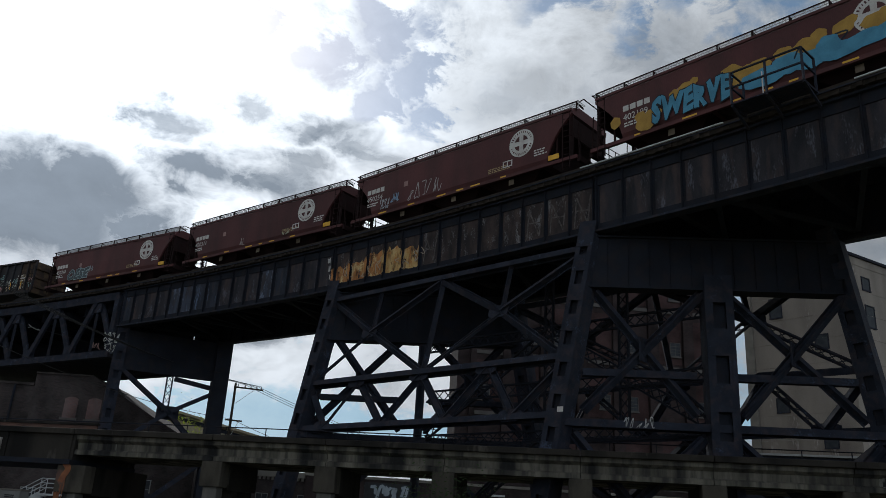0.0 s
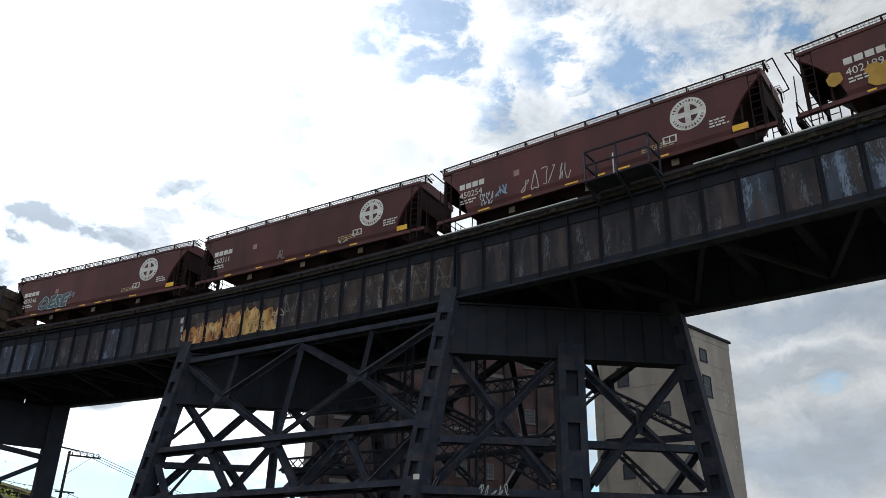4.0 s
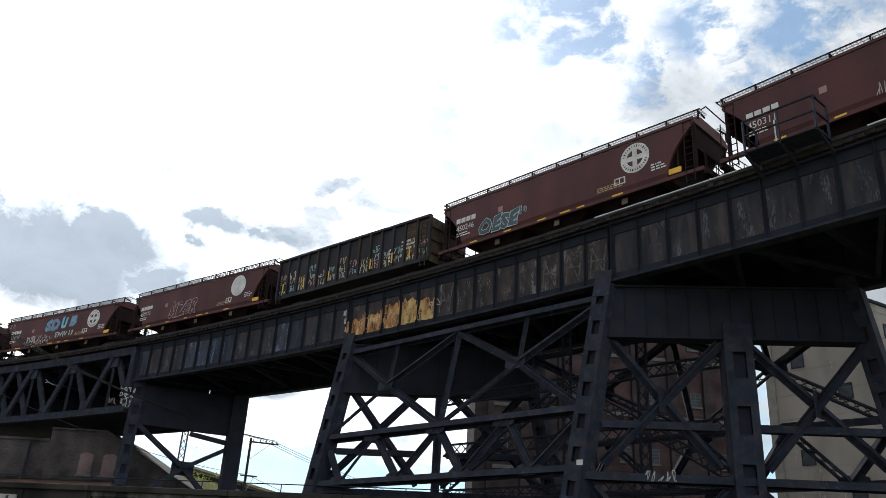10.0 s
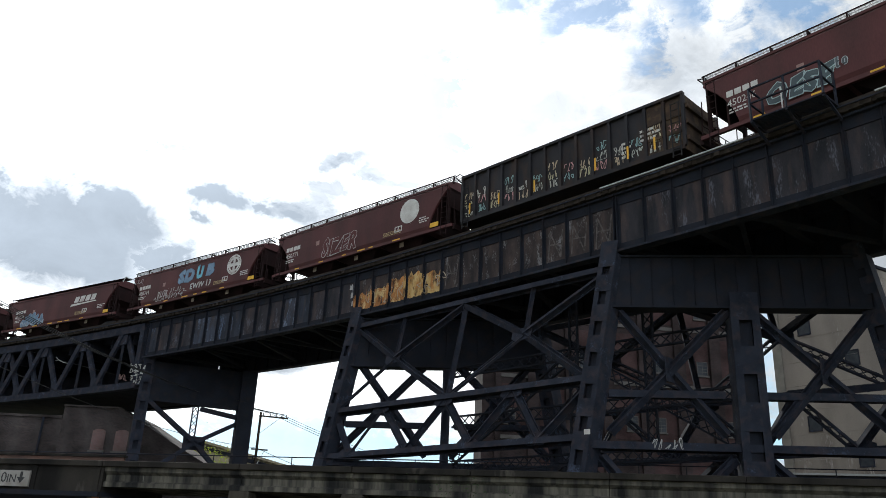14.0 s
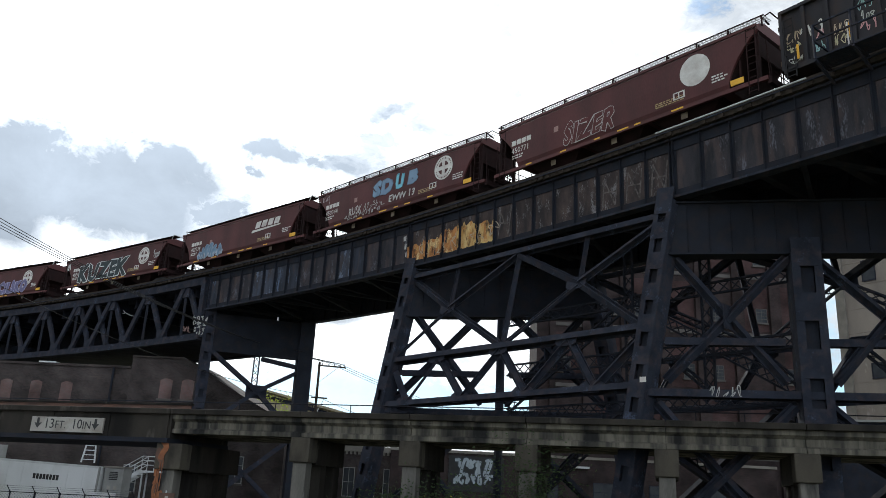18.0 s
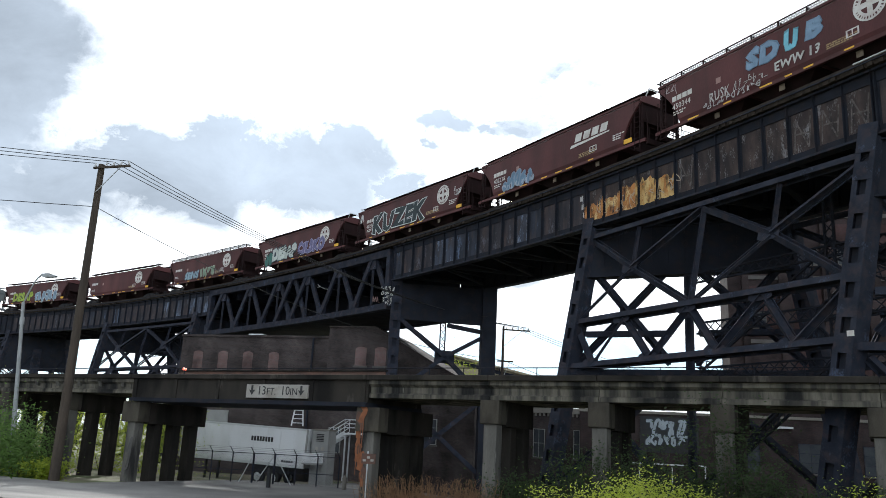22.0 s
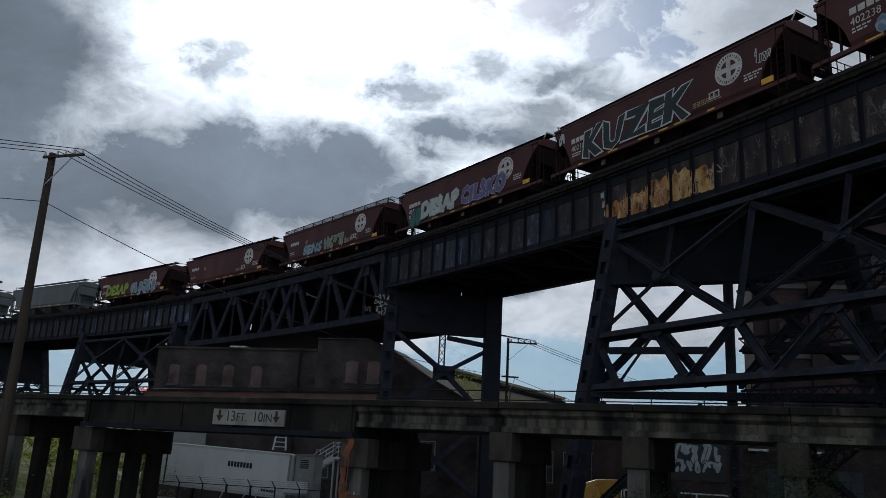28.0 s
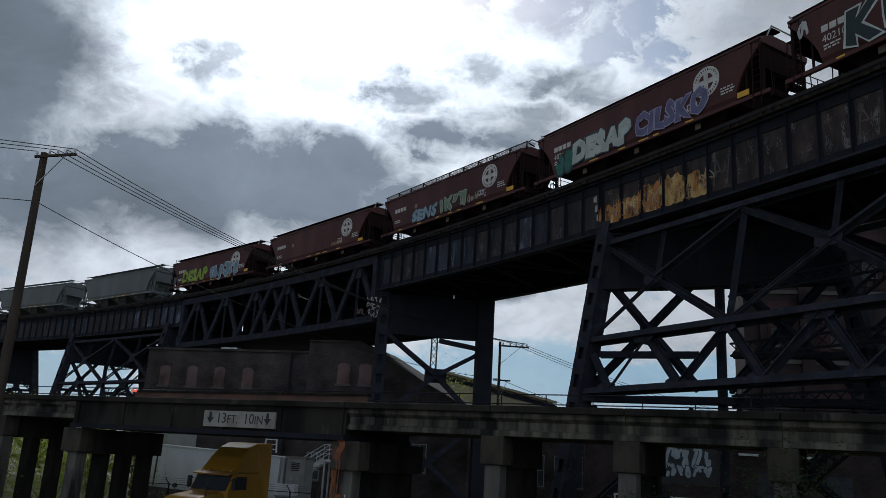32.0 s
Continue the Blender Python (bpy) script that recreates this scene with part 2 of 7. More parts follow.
def brickwork(name, a, b, mortar, width=0.22, height=0.075):
    """Brick courses at real size, laid along a wall's own x and z."""
    m = surface(name, a, b, 0.4, 0.9, 0, 0.2, spec=0.12)
    t = m.node_tree
    bsdf = t.nodes["Principled BSDF"]
    co = t.nodes.new("ShaderNodeTexCoord")
    sp = t.nodes.new("ShaderNodeSeparateXYZ")
    t.links.new(co.outputs["Object"], sp.inputs[0])
    ad = t.nodes.new("ShaderNodeMath")
    t.links.new(sp.outputs[0], ad.inputs[0])
    t.links.new(sp.outputs[1], ad.inputs[1])
    cb = t.nodes.new("ShaderNodeCombineXYZ")
    t.links.new(ad.outputs[0], cb.inputs[0])
    t.links.new(sp.outputs[2], cb.inputs[1])
    br = t.nodes.new("ShaderNodeTexBrick")
    br.inputs["Color1"].default_value, br.inputs["Color2"].default_value, br.inputs["Mortar"].default_value = (*a, 1), (*b, 1), (*mortar, 1)
    br.inputs["Scale"].default_value, br.inputs["Mortar Size"].default_value = 1.0, 0.008
    br.inputs["Brick Width"].default_value, br.inputs["Row Height"].default_value = width, height
    t.links.new(cb.outputs[0], br.inputs["Vector"])
    n = t.nodes.new("ShaderNodeTexNoise")
    n.inputs["Scale"].default_value, n.inputs["Detail"].default_value = 0.5, 8
    t.links.new(co.outputs["Object"], n.inputs["Vector"])
    mr = t.nodes.new("ShaderNodeMapRange")
    mr.inputs[1].default_value, mr.inputs[2].default_value, mr.inputs[3].default_value, mr.inputs[4].default_value = 0.3, 0.7, 0.5, 1.75
    t.links.new(n.outputs[0], mr.inputs[0])
    hs = t.nodes.new("ShaderNodeHueSaturation")
    t.links.new(br.outputs[0], hs.inputs["Color"])
    t.links.new(mr.outputs[0], hs.inputs["Value"])
    t.links.new(hs.outputs[0], bsdf.inputs["Base Color"])
    return m


# steel and girder colours are lifted and tinted blue to stand for haze
STEEL = surface("old_steel", (0.02767, 0.03132, 0.04397), (0.01771, 0.02022, 0.02931), 1.2, 0.75, 0.0, 0.3, (0.04981, 0.03915, 0.04071), 2.5, 0.55, spec=0.07, flake=((0.04759, 0.06134, 0.0928), 1.4, 0.9))
# darker copy of STEEL, also used to put shade on stiffeners and in legs
STEEL_DARK = surface("dark_and_shaded_steel", (0.02148, 0.02414, 0.03278), (0.01583, 0.01761, 0.02318), 1.0, 0.8, 0.0, 0.2, (0.03392, 0.02871, 0.03037), 2.0, 0.5, spec=0.05)
WEB = surface("weathered_girder_paint", (0.0379, 0.04374, 0.06018), (0.0221, 0.02461, 0.03118), 2.2, 0.7, 0.0, 0.3, (0.06001, 0.05103, 0.05159), 2.4, 0.7, 0.25, spec=0.08, flake=((0.1026, 0.1385, 0.2107), 1.6, 0.86))
WEB_BLUE = surface("slate_blue_girder_paint", (0.06267, 0.07375, 0.1038), (0.03687, 0.03979, 0.04984), 2.5, 0.7, 0.0, 0.3, (0.06637, 0.05239, 0.04775), 2.2, 0.8, 0.3, spec=0.08, flake=((0.1567, 0.1941, 0.2658), 2.0, 0.82))
WEB_BROWN = surface("brown_girder_paint", (0.04321, 0.0401, 0.0459), (0.02493, 0.02552, 0.03027), 2.1, 0.7, 0.0, 0.3, (0.08311, 0.06014, 0.05634), 1.8, 0.7, 0.3, spec=0.08, flake=((0.09972, 0.1002, 0.121), 2.0, 0.88))
WEB_RUST = surface("rusted_girder_paint", (0.07371, 0.05526, 0.0508), (0.02948, 0.02699, 0.02822), 2.0, 0.75, 0.0, 0.3, (0.03402, 0.02827, 0.02964), 2.3, 0.8, 0.4, spec=0.08, flake=((0.1701, 0.1645, 0.1722), 2.6, 0.86))
ORANGE = surface("faded_orange_paint", (0.47, 0.21, 0.075), (0.3, 0.125, 0.05), 2.2, 0.8, 0.0, 0.2, (0.0375, 0.024, 0.02025), 2.8, 0.9, 0.6, spec=0.08, flake=((0.62, 0.46, 0.22), 2.2, 0.8))
CREAM = surface("flaking_cream_paint", (0.56, 0.4, 0.18), (0.42, 0.24, 0.08), 2.4, 0.8, 0.0, 0.2, (0.0432, 0.0252, 0.0216), 2.6, 0.9, 0.6, spec=0.08, flake=((0.45, 0.19, 0.06), 3.0, 0.84))
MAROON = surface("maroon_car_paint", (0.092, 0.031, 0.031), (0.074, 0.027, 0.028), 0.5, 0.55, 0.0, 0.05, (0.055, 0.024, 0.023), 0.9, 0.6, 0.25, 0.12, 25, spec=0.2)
MAROON_DARK = surface("grimy_and_shaded_maroon", (0.028, 0.014, 0.014), (0.02, 0.012, 0.012), 0.8, 0.8, 0.0, 0.1, (0.016, 0.012, 0.012), 1.5, 0.6, spec=0.08)
GREYCAR = surface("grey_car_paint", (0.14, 0.155, 0.16), (0.11, 0.123, 0.127), 0.5, 0.5, 0.0, 0.05, (0.12, 0.12, 0.114), 0.9, 0.6, 0.25)
# running gear is lifted as well for haze over the darkest parts
UNDER = surface("greasy_running_gear", (0.03744, 0.036, 0.03692), (0.02448, 0.024, 0.02568), 2.0, 0.8, 0.0, 0.2, spec=0.06)
GONDOLA = surface("black_gondola_paint", (0.02369, 0.02267, 0.02674), (0.01507, 0.01451, 0.01747), 0.8, 0.65, 0.0, 0.2, (0.04738, 0.0272, 0.01799), 1.4, 0.6, 0.5)
GOND_RUST = surface("rusty_gondola_end", (0.07, 0.042, 0.028), (0.035, 0.0266, 0.0224), 1.2, 0.8, 0.0, 0.3, (0.133, 0.091, 0.049), 2.0, 0.6)
GALV = surface("galvanised_steel", (0.5, 0.51, 0.51), (0.4, 0.41, 0.41), 2.0, 0.5, 0.3, 0.1)
DECAL = surface("white_decal", (0.612, 0.6035, 0.578), (0.51, 0.493, 0.4675), 2.0, 0.6, 0.0, 0.02, (0.34, 0.2805, 0.255), 1.5, 0.5)
YELLOW = surface("yellow_reflector", (0.75, 0.42, 0.05), (0.65, 0.36, 0.04), 3.0, 0.5, 0.0, 0.02)
TIE = surface("creosoted_tie", (0.04, 0.032, 0.026), (0.025, 0.022, 0.02), 2.0, 0.9, 0.0, 0.4, random_tint=0.3, spec=0.06)
RAILTOP = surface("rail_steel", (0.12, 0.09, 0.07), (0.08, 0.06, 0.05), 3.0, 0.5, 0.6, 0.1)
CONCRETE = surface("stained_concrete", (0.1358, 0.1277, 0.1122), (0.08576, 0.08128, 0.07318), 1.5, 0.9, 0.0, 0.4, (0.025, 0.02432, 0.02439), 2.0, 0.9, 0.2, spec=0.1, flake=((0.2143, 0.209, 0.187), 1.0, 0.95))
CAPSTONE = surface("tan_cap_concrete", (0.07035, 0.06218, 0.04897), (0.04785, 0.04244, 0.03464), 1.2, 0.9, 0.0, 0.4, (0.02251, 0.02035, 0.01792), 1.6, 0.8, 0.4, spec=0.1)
STREAKED = surface("water_streaked_concrete", (0.1359, 0.1239, 0.09945), (0.01812, 0.0179, 0.01769), 1.25, 0.9, 0.0, 0.4, (0.03236, 0.03098, 0.02947), 4.0, 0.8, 0.1, spec=0.1, sharp=0.11, flake=((0.22, 0.2135, 0.1842), 1.6, 0.98))
TRIM_DULL = surface("sooty_trim", (0.1, 0.092, 0.086), (0.07, 0.065, 0.062), 1.0, 0.9, spec=0.1)
CONCRETE_OLD = surface("sooty_and_shaded_concrete", (0.03651, 0.03207, 0.02679), (0.02147, 0.01933, 0.01741), 0.8, 0.92, 0.0, 0.4, (0.01074, 0.0101, 0.00938), 0.9, 0.9, 0.3, spec=0.1, flake=((0.0687, 0.0615, 0.05135), 0.6, 0.92))
RUSTPLATE = surface("rusty_plate", (0.13, 0.07, 0.05), (0.08, 0.05, 0.04), 1.0, 0.8, 0.0, 0.2)
BRICK_DARK = brickwork("sooty_brick", (0.046, 0.0345, 0.0325), (0.026, 0.0215, 0.0215), (0.058, 0.053, 0.05))
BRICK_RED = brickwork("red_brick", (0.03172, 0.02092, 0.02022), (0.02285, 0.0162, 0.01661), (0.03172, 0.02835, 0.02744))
BRICK_FILL = brickwork("bricked_up_window", (0.1224, 0.07344, 0.0675), (0.1008, 0.06048, 0.0558), (0.1008, 0.09504, 0.09))
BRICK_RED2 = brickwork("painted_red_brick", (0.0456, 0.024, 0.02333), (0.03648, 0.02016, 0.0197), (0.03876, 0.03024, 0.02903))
ELEV = surface("elevator_concrete", (0.2375, 0.209, 0.1797), (0.1805, 0.1587, 0.14), 0.35, 0.9, 0.0, 0.2, (0.133, 0.114, 0.09928), 0.3, 0.7, 0.3, spec=0.1, flake=((0.3135, 0.285, 0.2612), 0.6, 0.9))
STONE = surface("pale_trim", (0.187, 0.1705, 0.1485), (0.143, 0.132, 0.1155), 1.0, 0.9, 0.0, 0.2)
GLASS_DARK = surface("dusty_window_glass", (0.03, 0.034, 0.04), (0.05, 0.055, 0.06), 1.0, 0.5, 0.0, 0.02, spec=0.06)
FRAME_WHITE = surface("white_window_frame", (0.24, 0.24, 0.228), (0.2, 0.2, 0.188), 2.0, 0.6)
WHITE = surface("white_trailer_paint", (0.5904, 0.5976, 0.6048), (0.5472, 0.5544, 0.5616), 0.5, 0.45, 0.0, 0.02, (0.396, 0.396, 0.3888), 0.8, 0.4, 0.3)
GREY_PAINT = surface("grey_machine_paint", (0.25, 0.25, 0.24), (0.2, 0.2, 0.19), 1.0, 0.6)
BLACK = surface("black_paint", (0.02, 0.02, 0.022), (0.03, 0.03, 0.03), 2.0, 0.6)
RUBBER = surface("tyre_rubber", (0.018, 0.018, 0.018), (0.026, 0.026, 0.026), 6.0, 0.85)
POLE = surface("weathered_pole_wood", (0.065, 0.05, 0.0375), (0.0425, 0.034, 0.0275), 3.0, 0.9, 0.0, 0.4, None, 1, 0.5, 0.15)
LAMPGREY = surface("lamp_post_grey", (0.3, 0.31, 0.31), (0.25, 0.26, 0.26), 1.0, 0.6, 0.3)
ASPHALT = surface("worn_asphalt", (0.1836, 0.1793, 0.1728), (0.1188, 0.1166, 0.1145), 0.25, 0.92, 0.0, 0.4, (0.3024, 0.2916, 0.27), 0.12, 0.6, fine=60)
SOIL = surface("dry_soil_and_gravel", (0.208, 0.184, 0.136), (0.12, 0.12, 0.072), 0.15, 0.95, 0.0, 0.5, (0.08, 0.112, 0.04), 0.3, 0.8, fine=20)
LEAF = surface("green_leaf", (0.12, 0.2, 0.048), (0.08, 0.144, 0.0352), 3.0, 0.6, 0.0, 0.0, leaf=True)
# spring green raised so the colour carries sunlight on the leaves
LEAF_BRIGHT = surface("sunlit_spring_leaf", (0.36, 0.42, 0.05), (0.25, 0.32, 0.04), 3.0, 0.6, 0.0, 0.0, leaf=True)
# vine green darkened so the colour carries the shade at the piers
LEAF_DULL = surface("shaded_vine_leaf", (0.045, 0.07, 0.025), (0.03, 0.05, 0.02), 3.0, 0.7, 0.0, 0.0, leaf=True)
DRY = surface("dead_stalks", (0.28, 0.18, 0.10), (0.2, 0.125, 0.075), 3.0, 0.9, 0.0, 0.0, leaf=True)
TWIG = surface("twig_bark", (0.08, 0.06, 0.045), (0.055, 0.043, 0.035), 5.0, 0.9)
CABY = surface("yellow_cab_paint", (0.3844, 0.2046, 0.0248), (0.341, 0.1798, 0.0217), 0.8, 0.35, 0.0, 0.02)
CHROME = surface("chrome", (0.6, 0.6, 0.6), (0.5, 0.5, 0.5), 3.0, 0.15, 1.0, 0.0)
SIGNWHITE = surface("sign_white", (0.315, 0.3, 0.27), (0.255, 0.24, 0.2175), 1.0, 0.7, 0.0, 0.1, (0.15, 0.1275, 0.105), 1.5, 0.6)
TANROOF = surface("tan_metal_roof", (0.36, 0.31, 0.21), (0.3, 0.26, 0.18), 0.4, 0.7)
RUST_BRIGHT = surface("exposed_rusty_bars", (0.25, 0.1, 0.045), (0.16, 0.065, 0.035), 3.0, 0.9, 0.0, 0.4)
WIRE = surface("wire_black", (0.02, 0.02, 0.02), (0.03, 0.03, 0.03), 3.0, 0.6, 0.0, 0.0)
INSUL = surface("glazed_insulator", (0.5, 0.5, 0.5), (0.4, 0.4, 0.4), 3.0, 0.3)
REDLAMP = bpy.data.materials.new("red_signal_lens")
REDLAMP.use_nodes = True
REDLAMP.node_tree.nodes["Principled BSDF"].inputs["Base Color"].default_value = (0.6, 0.05, 0.03, 1)
REDLAMP.node_tree.nodes["Principled BSDF"].inputs["Emission Color"].default_value = (1.0, 0.16, 0.09, 1)
REDLAMP.node_tree.nodes["Principled BSDF"].inputs["Emission Strength"].default_value = 1.2
PAINTS = {}


def paint(r, g, b):
    """Spray paint of that colour, a little uneven."""
    key = (r, g, b)
    if key not in PAINTS:
        PAINTS[key] = surface("spray_paint", key, tuple(c * 0.75 for c in key), 2.0, 0.6, 0.0, 0.03)
    return PAINTS[key]


# ---- mesh helpers ----
class Shape:
    """Collects vertices and faces for one mesh."""

    def __init__(self):
        self.v, self.f = [], []

    def add(self, verts, faces):
        n = len(self.v)
        self.v += [tuple(p) for p in verts]
        self.f += [tuple(i + n for i in face) for face in faces]
        return self

    def box(self, x0, x1, y0, y1, z0, z1):
        p = [(x, y, z) for z in (z0, z1) for x, y in ((x0, y0), (x1, y0), (x1, y1), (x0, y1))]
        return self.add(p, [(3, 2, 1, 0), (4, 5, 6, 7), (0, 1, 5, 4), (1, 2, 6, 5), (2, 3, 7, 6), (3, 0, 4, 7)])

    def beam(self, p, q, w, h, up=(0, 0, 1)):
        """A bar from p to q, w across and h along up."""
        p, q, up = Vector(p), Vector(q), Vector(up)
        d = (q - p).normalized()
        s = d.cross(up)
        if s.length < 1e-4:
            s = d.cross(Vector((1, 0, 0)))
        s.normalize()
        u = s.cross(d)
        c = [a + s * (i * w / 2) + u * (j * h / 2) for a in (p, q) for i, j in ((-1, -1), (1, -1), (1, 1), (-1, 1))]
        return self.add(c, [(3, 2, 1, 0), (4, 5, 6, 7), (0, 1, 5, 4), (1, 2, 6, 5), (2, 3, 7, 6), (3, 0, 4, 7)])

    def ibeam(self, p, q, w, h, t=0.03, up=(0, 0, 1)):
        p, q, up = Vector(p), Vector(q), Vector(up)
        d = (q - p).normalized()
        s = d.cross(up)
        if s.length < 1e-4:
            s = d.cross(Vector((1, 0, 0)))
        s.normalize()
        u = s.cross(d)
        for k in (-1, 1):
            self.beam(p + u * (k * (h - t) / 2), q + u * (k * (h - t) / 2), w, t, u)
        return self.beam(p, q, t, h - 2 * t - 0.002, u)

    def tube(self, p, q, r, n=8, r2=None):
        p, q = Vector(p), Vector(q)
        d = (q - p).normalized()
        s = d.orthogonal().normalized()
        u = d.cross(s)
        r2 = r if r2 is None else r2
        c = [a + s * (rr * math.cos(2 * math.pi * i / n)) + u * (rr * math.sin(2 * math.pi * i / n)) for a, rr in ((p, r), (q, r2)) for i in range(n)]
        f = [(i, (i + 1) % n, n + (i + 1) % n, n + i) for i in range(n)]
        return self.add(c, f + [tuple(range(n - 1, -1, -1)), tuple(range(n, 2 * n))])

    def extrude(self, outline, y0, y1):
        """A closed outline in x and z, drawn anticlockwise seen from -y, between y0 and y1."""
        n = len(outline)
        p = [(x, y0, z) for x, z in outline] + [(x, y1, z) for x, z in outline]
        return self.add(p, [tuple(range(n)), tuple(range(2 * n - 1, n - 1, -1))] + [(i, i + n, (i + 1) % n + n, (i + 1) % n) for i in range(n)])

    def mesh(self, name):
        me = bpy.data.meshes.new(name)
        me.from_pydata(self.v, [], self.f)
        me.update()
        return me


def part(name, shape, material, parent=None, label="", bevel=0.0, smooth=False):
    me = shape.mesh(name) if isinstance(shape, Shape) else shape
    if not me.materials:
        me.materials.append(material)
    if smooth:
        me.polygons.foreach_set("use_smooth", [True] * len(me.polygons))
    ob = new(name, me)
    ob.parent = parent
    if bevel:
        mod = ob.modifiers.new("bevel", "BEVEL")
        mod.width, mod.segments, mod.limit_method = bevel, 2, "ANGLE"
    if label:
        ob["label"] = label
    return ob


def thing(name, label, category, group="", kind="", m=None):
    ob = new(name)
    if m is not None:
        ob.matrix_world = m
    return tagged(ob, label, category, group, kind)


def lettering(text, size, depth=0.004):
    """Text as a mesh in x and z, facing -y, its lower left corner at 0."""
    cu = bpy.data.curves.new("lettering", "FONT")
    cu.body, cu.size, cu.extrude, cu.resolution_u = text, size, depth, 2
    ob = bpy.data.objects.new("lettering", cu)
    scene.collection.objects.link(ob)
    me = bpy.data.meshes.new_from_object(ob.evaluated_get(bpy.context.evaluated_depsgraph_get()))
    bpy.data.objects.remove(ob)
    me.transform(Matrix.Rotation(radians(90), 4, "X"))
    return me


def ribbon(shape, pts, width, y):
    """A painted line through points in x and z, smoothed, each length a hair proud of the last."""
    way = []
    ext = [pts[0]] + pts + [pts[-1]]
    for i in range(1, len(ext) - 2):
        p0, p1, p2, p3 = (Vector(ext[j]) for j in (i - 1, i, i + 1, i + 2))
        for k in range(5):
            f = k / 5
            way.append(0.5 * (2 * p1 + (p2 - p0) * f + (2 * p0 - 5 * p1 + 4 * p2 - p3) * f * f + (3 * p1 - p0 - 3 * p2 + p3) * f ** 3))
    way.append(Vector(pts[-1]))
    v = []
    for i, c in enumerate(way):
        d = way[min(i + 1, len(way) - 1)] - way[max(i - 1, 0)]
        d = d.normalized() if d.length > 1e-5 else Vector((1, 0))
        w = width / 2 * (0.6 if i in (0, len(way) - 1) else 1.0)
        yy = y - 0.0003 * i
        v += [(c.x - d.y * w, yy, c.y + d.x * w), (c.x + d.y * w, yy, c.y - d.x * w)]
    shape.add(v, [(2 * i, 2 * i + 1, 2 * i + 3, 2 * i + 2) for i in range(len(way) - 1)])


# ---- the plan ----
CX, CY, RAD = -169.56, -62.81, 209.86       # centre and radius of the railway's curve
RAIL = 18.5                                  # height of the rails


def on_line(s, dr=0.0, z=0.0):
    """A point s metres along the curve, dr outward from the track's centre."""
    a = s / RAD
    return Vector((CX + (RAD + dr) * math.cos(a), CY + (RAD + dr) * math.sin(a), z))


UX, UY = 0.8779, -0.4789                     # along the concrete trestle, and across it away from the street


def V(u, v, z=0.0):
    return Vector((u * UX - v * UY, 36.66 + u * UY + v * UX, z))


TRESTLE = Matrix(((UX, -UY, 0, 0), (UY, UX, 0, 36.66), (0, 0, 1, 0), (0, 0, 0, 1)))


def ground_z(x, y):
    v = x * 0.4789 + (y - 36.66) * 0.8779
    u = x * UX + (y - 36.66) * UY
    k = min(max((-7 - v) / 19, 0), 1)
    b = min(max((v - 7) / 9, 0), 1)
    d = min(max((x + 6) / 8, 0), 1) * min(max((v - 9) / 6, 0), 1)
    return 1.1 * k * k * (3 - 2 * k) - 0.4 * b * b * (3 - 2 * b) - 0.8 * d * d * (3 - 2 * d)


# ---- ground ----
def ground_sheet():
    us = [-3000, -1200, -500, -250] + [-160 + 4 * i for i in range(71)] + [180, 300, 600, 1200, 3000]
    vs = [-3000, -800, -300, -150] + [-70 + 2 * i for i in range(100)] + [160, 240, 400, 800, 1600, 4000]
    sh = Shape()
    pts = []
    for v in vs:
        for u in us:
            p = V(u, v)
            z = ground_z(p.x, p.y) + (0.05 * noise.noise((p.x * 0.3, p.y * 0.3, 0)) if -70 < v < 128 and -160 < u < 120 else 0)
            pts.append((p.x, p.y, z - 0.06))
    n = len(us)
    sh.add(pts, [(j * n + i, j * n + i + 1, (j + 1) * n + i + 1, (j + 1) * n + i) for j in range(len(vs) - 1) for i in range(n - 1)])
    tagged(part("ground", sh, SOIL), "dry soil and gravel ground with patchy weeds", "ground", kind="structure")
    rd = Shape()

    def strip(u0, u1, v0, v1, step=2.0):
        nu, nv = max(int((u1 - u0) / step), 1), max(int((v1 - v0) / step), 1)
        q = []
        for j in range(nv + 1):
            for i in range(nu + 1):
                p = V(u0 + (u1 - u0) * i / nu, v0 + (v1 - v0) * j / nv)
                q.append((p.x, p.y, ground_z(p.x, p.y) + 0.03))
        rd.add(q, [(j * (nu + 1) + i, j * (nu + 1) + i + 1, (j + 1) * (nu + 1) + i + 1, (j + 1) * (nu + 1) + i) for j in range(nv) for i in range(nu)])
    strip(-90, -3.0, -16.0, -4.2)
    strip(-18.0, -4.6, -4.2, 34.0)
    tagged(part("road", rd, ASPHALT), "worn grey asphalt street passing under the trestle", "road", kind="structure")


ground_sheet()


# ---- the steel railway viaduct ----
G_BOT, G_TOP = 15.2, 18.0
NEAR, FAR = -2.2, 4.9
PANEL = 1.4


def radial(s):
    return Vector((math.cos(s / RAD), math.sin(s / RAD), 0))


def curved_plate(sh, s0, s1, dr0, dr1, z0, z1, step=1.4):
    """A plate that follows the curve, between two radii and two heights."""
    n = max(int(round((s1 - s0) / step)), 1)
    p = [on_line(s0 + (s1 - s0) * i / n, dr, z) for i in range(n + 1) for dr, z in ((dr0, z0), (dr1, z0), (dr1, z1), (dr0, z1))]
    f = [(4 * i + k, 4 * i + (k + 1) % 4, 4 * i + 4 + (k + 1) % 4, 4 * i + 4 + k) for i in range(n) for k in range(4)]
    sh.add(p, f + [(0, 3, 2, 1), (4 * n, 4 * n + 1, 4 * n + 2, 4 * n + 3)])


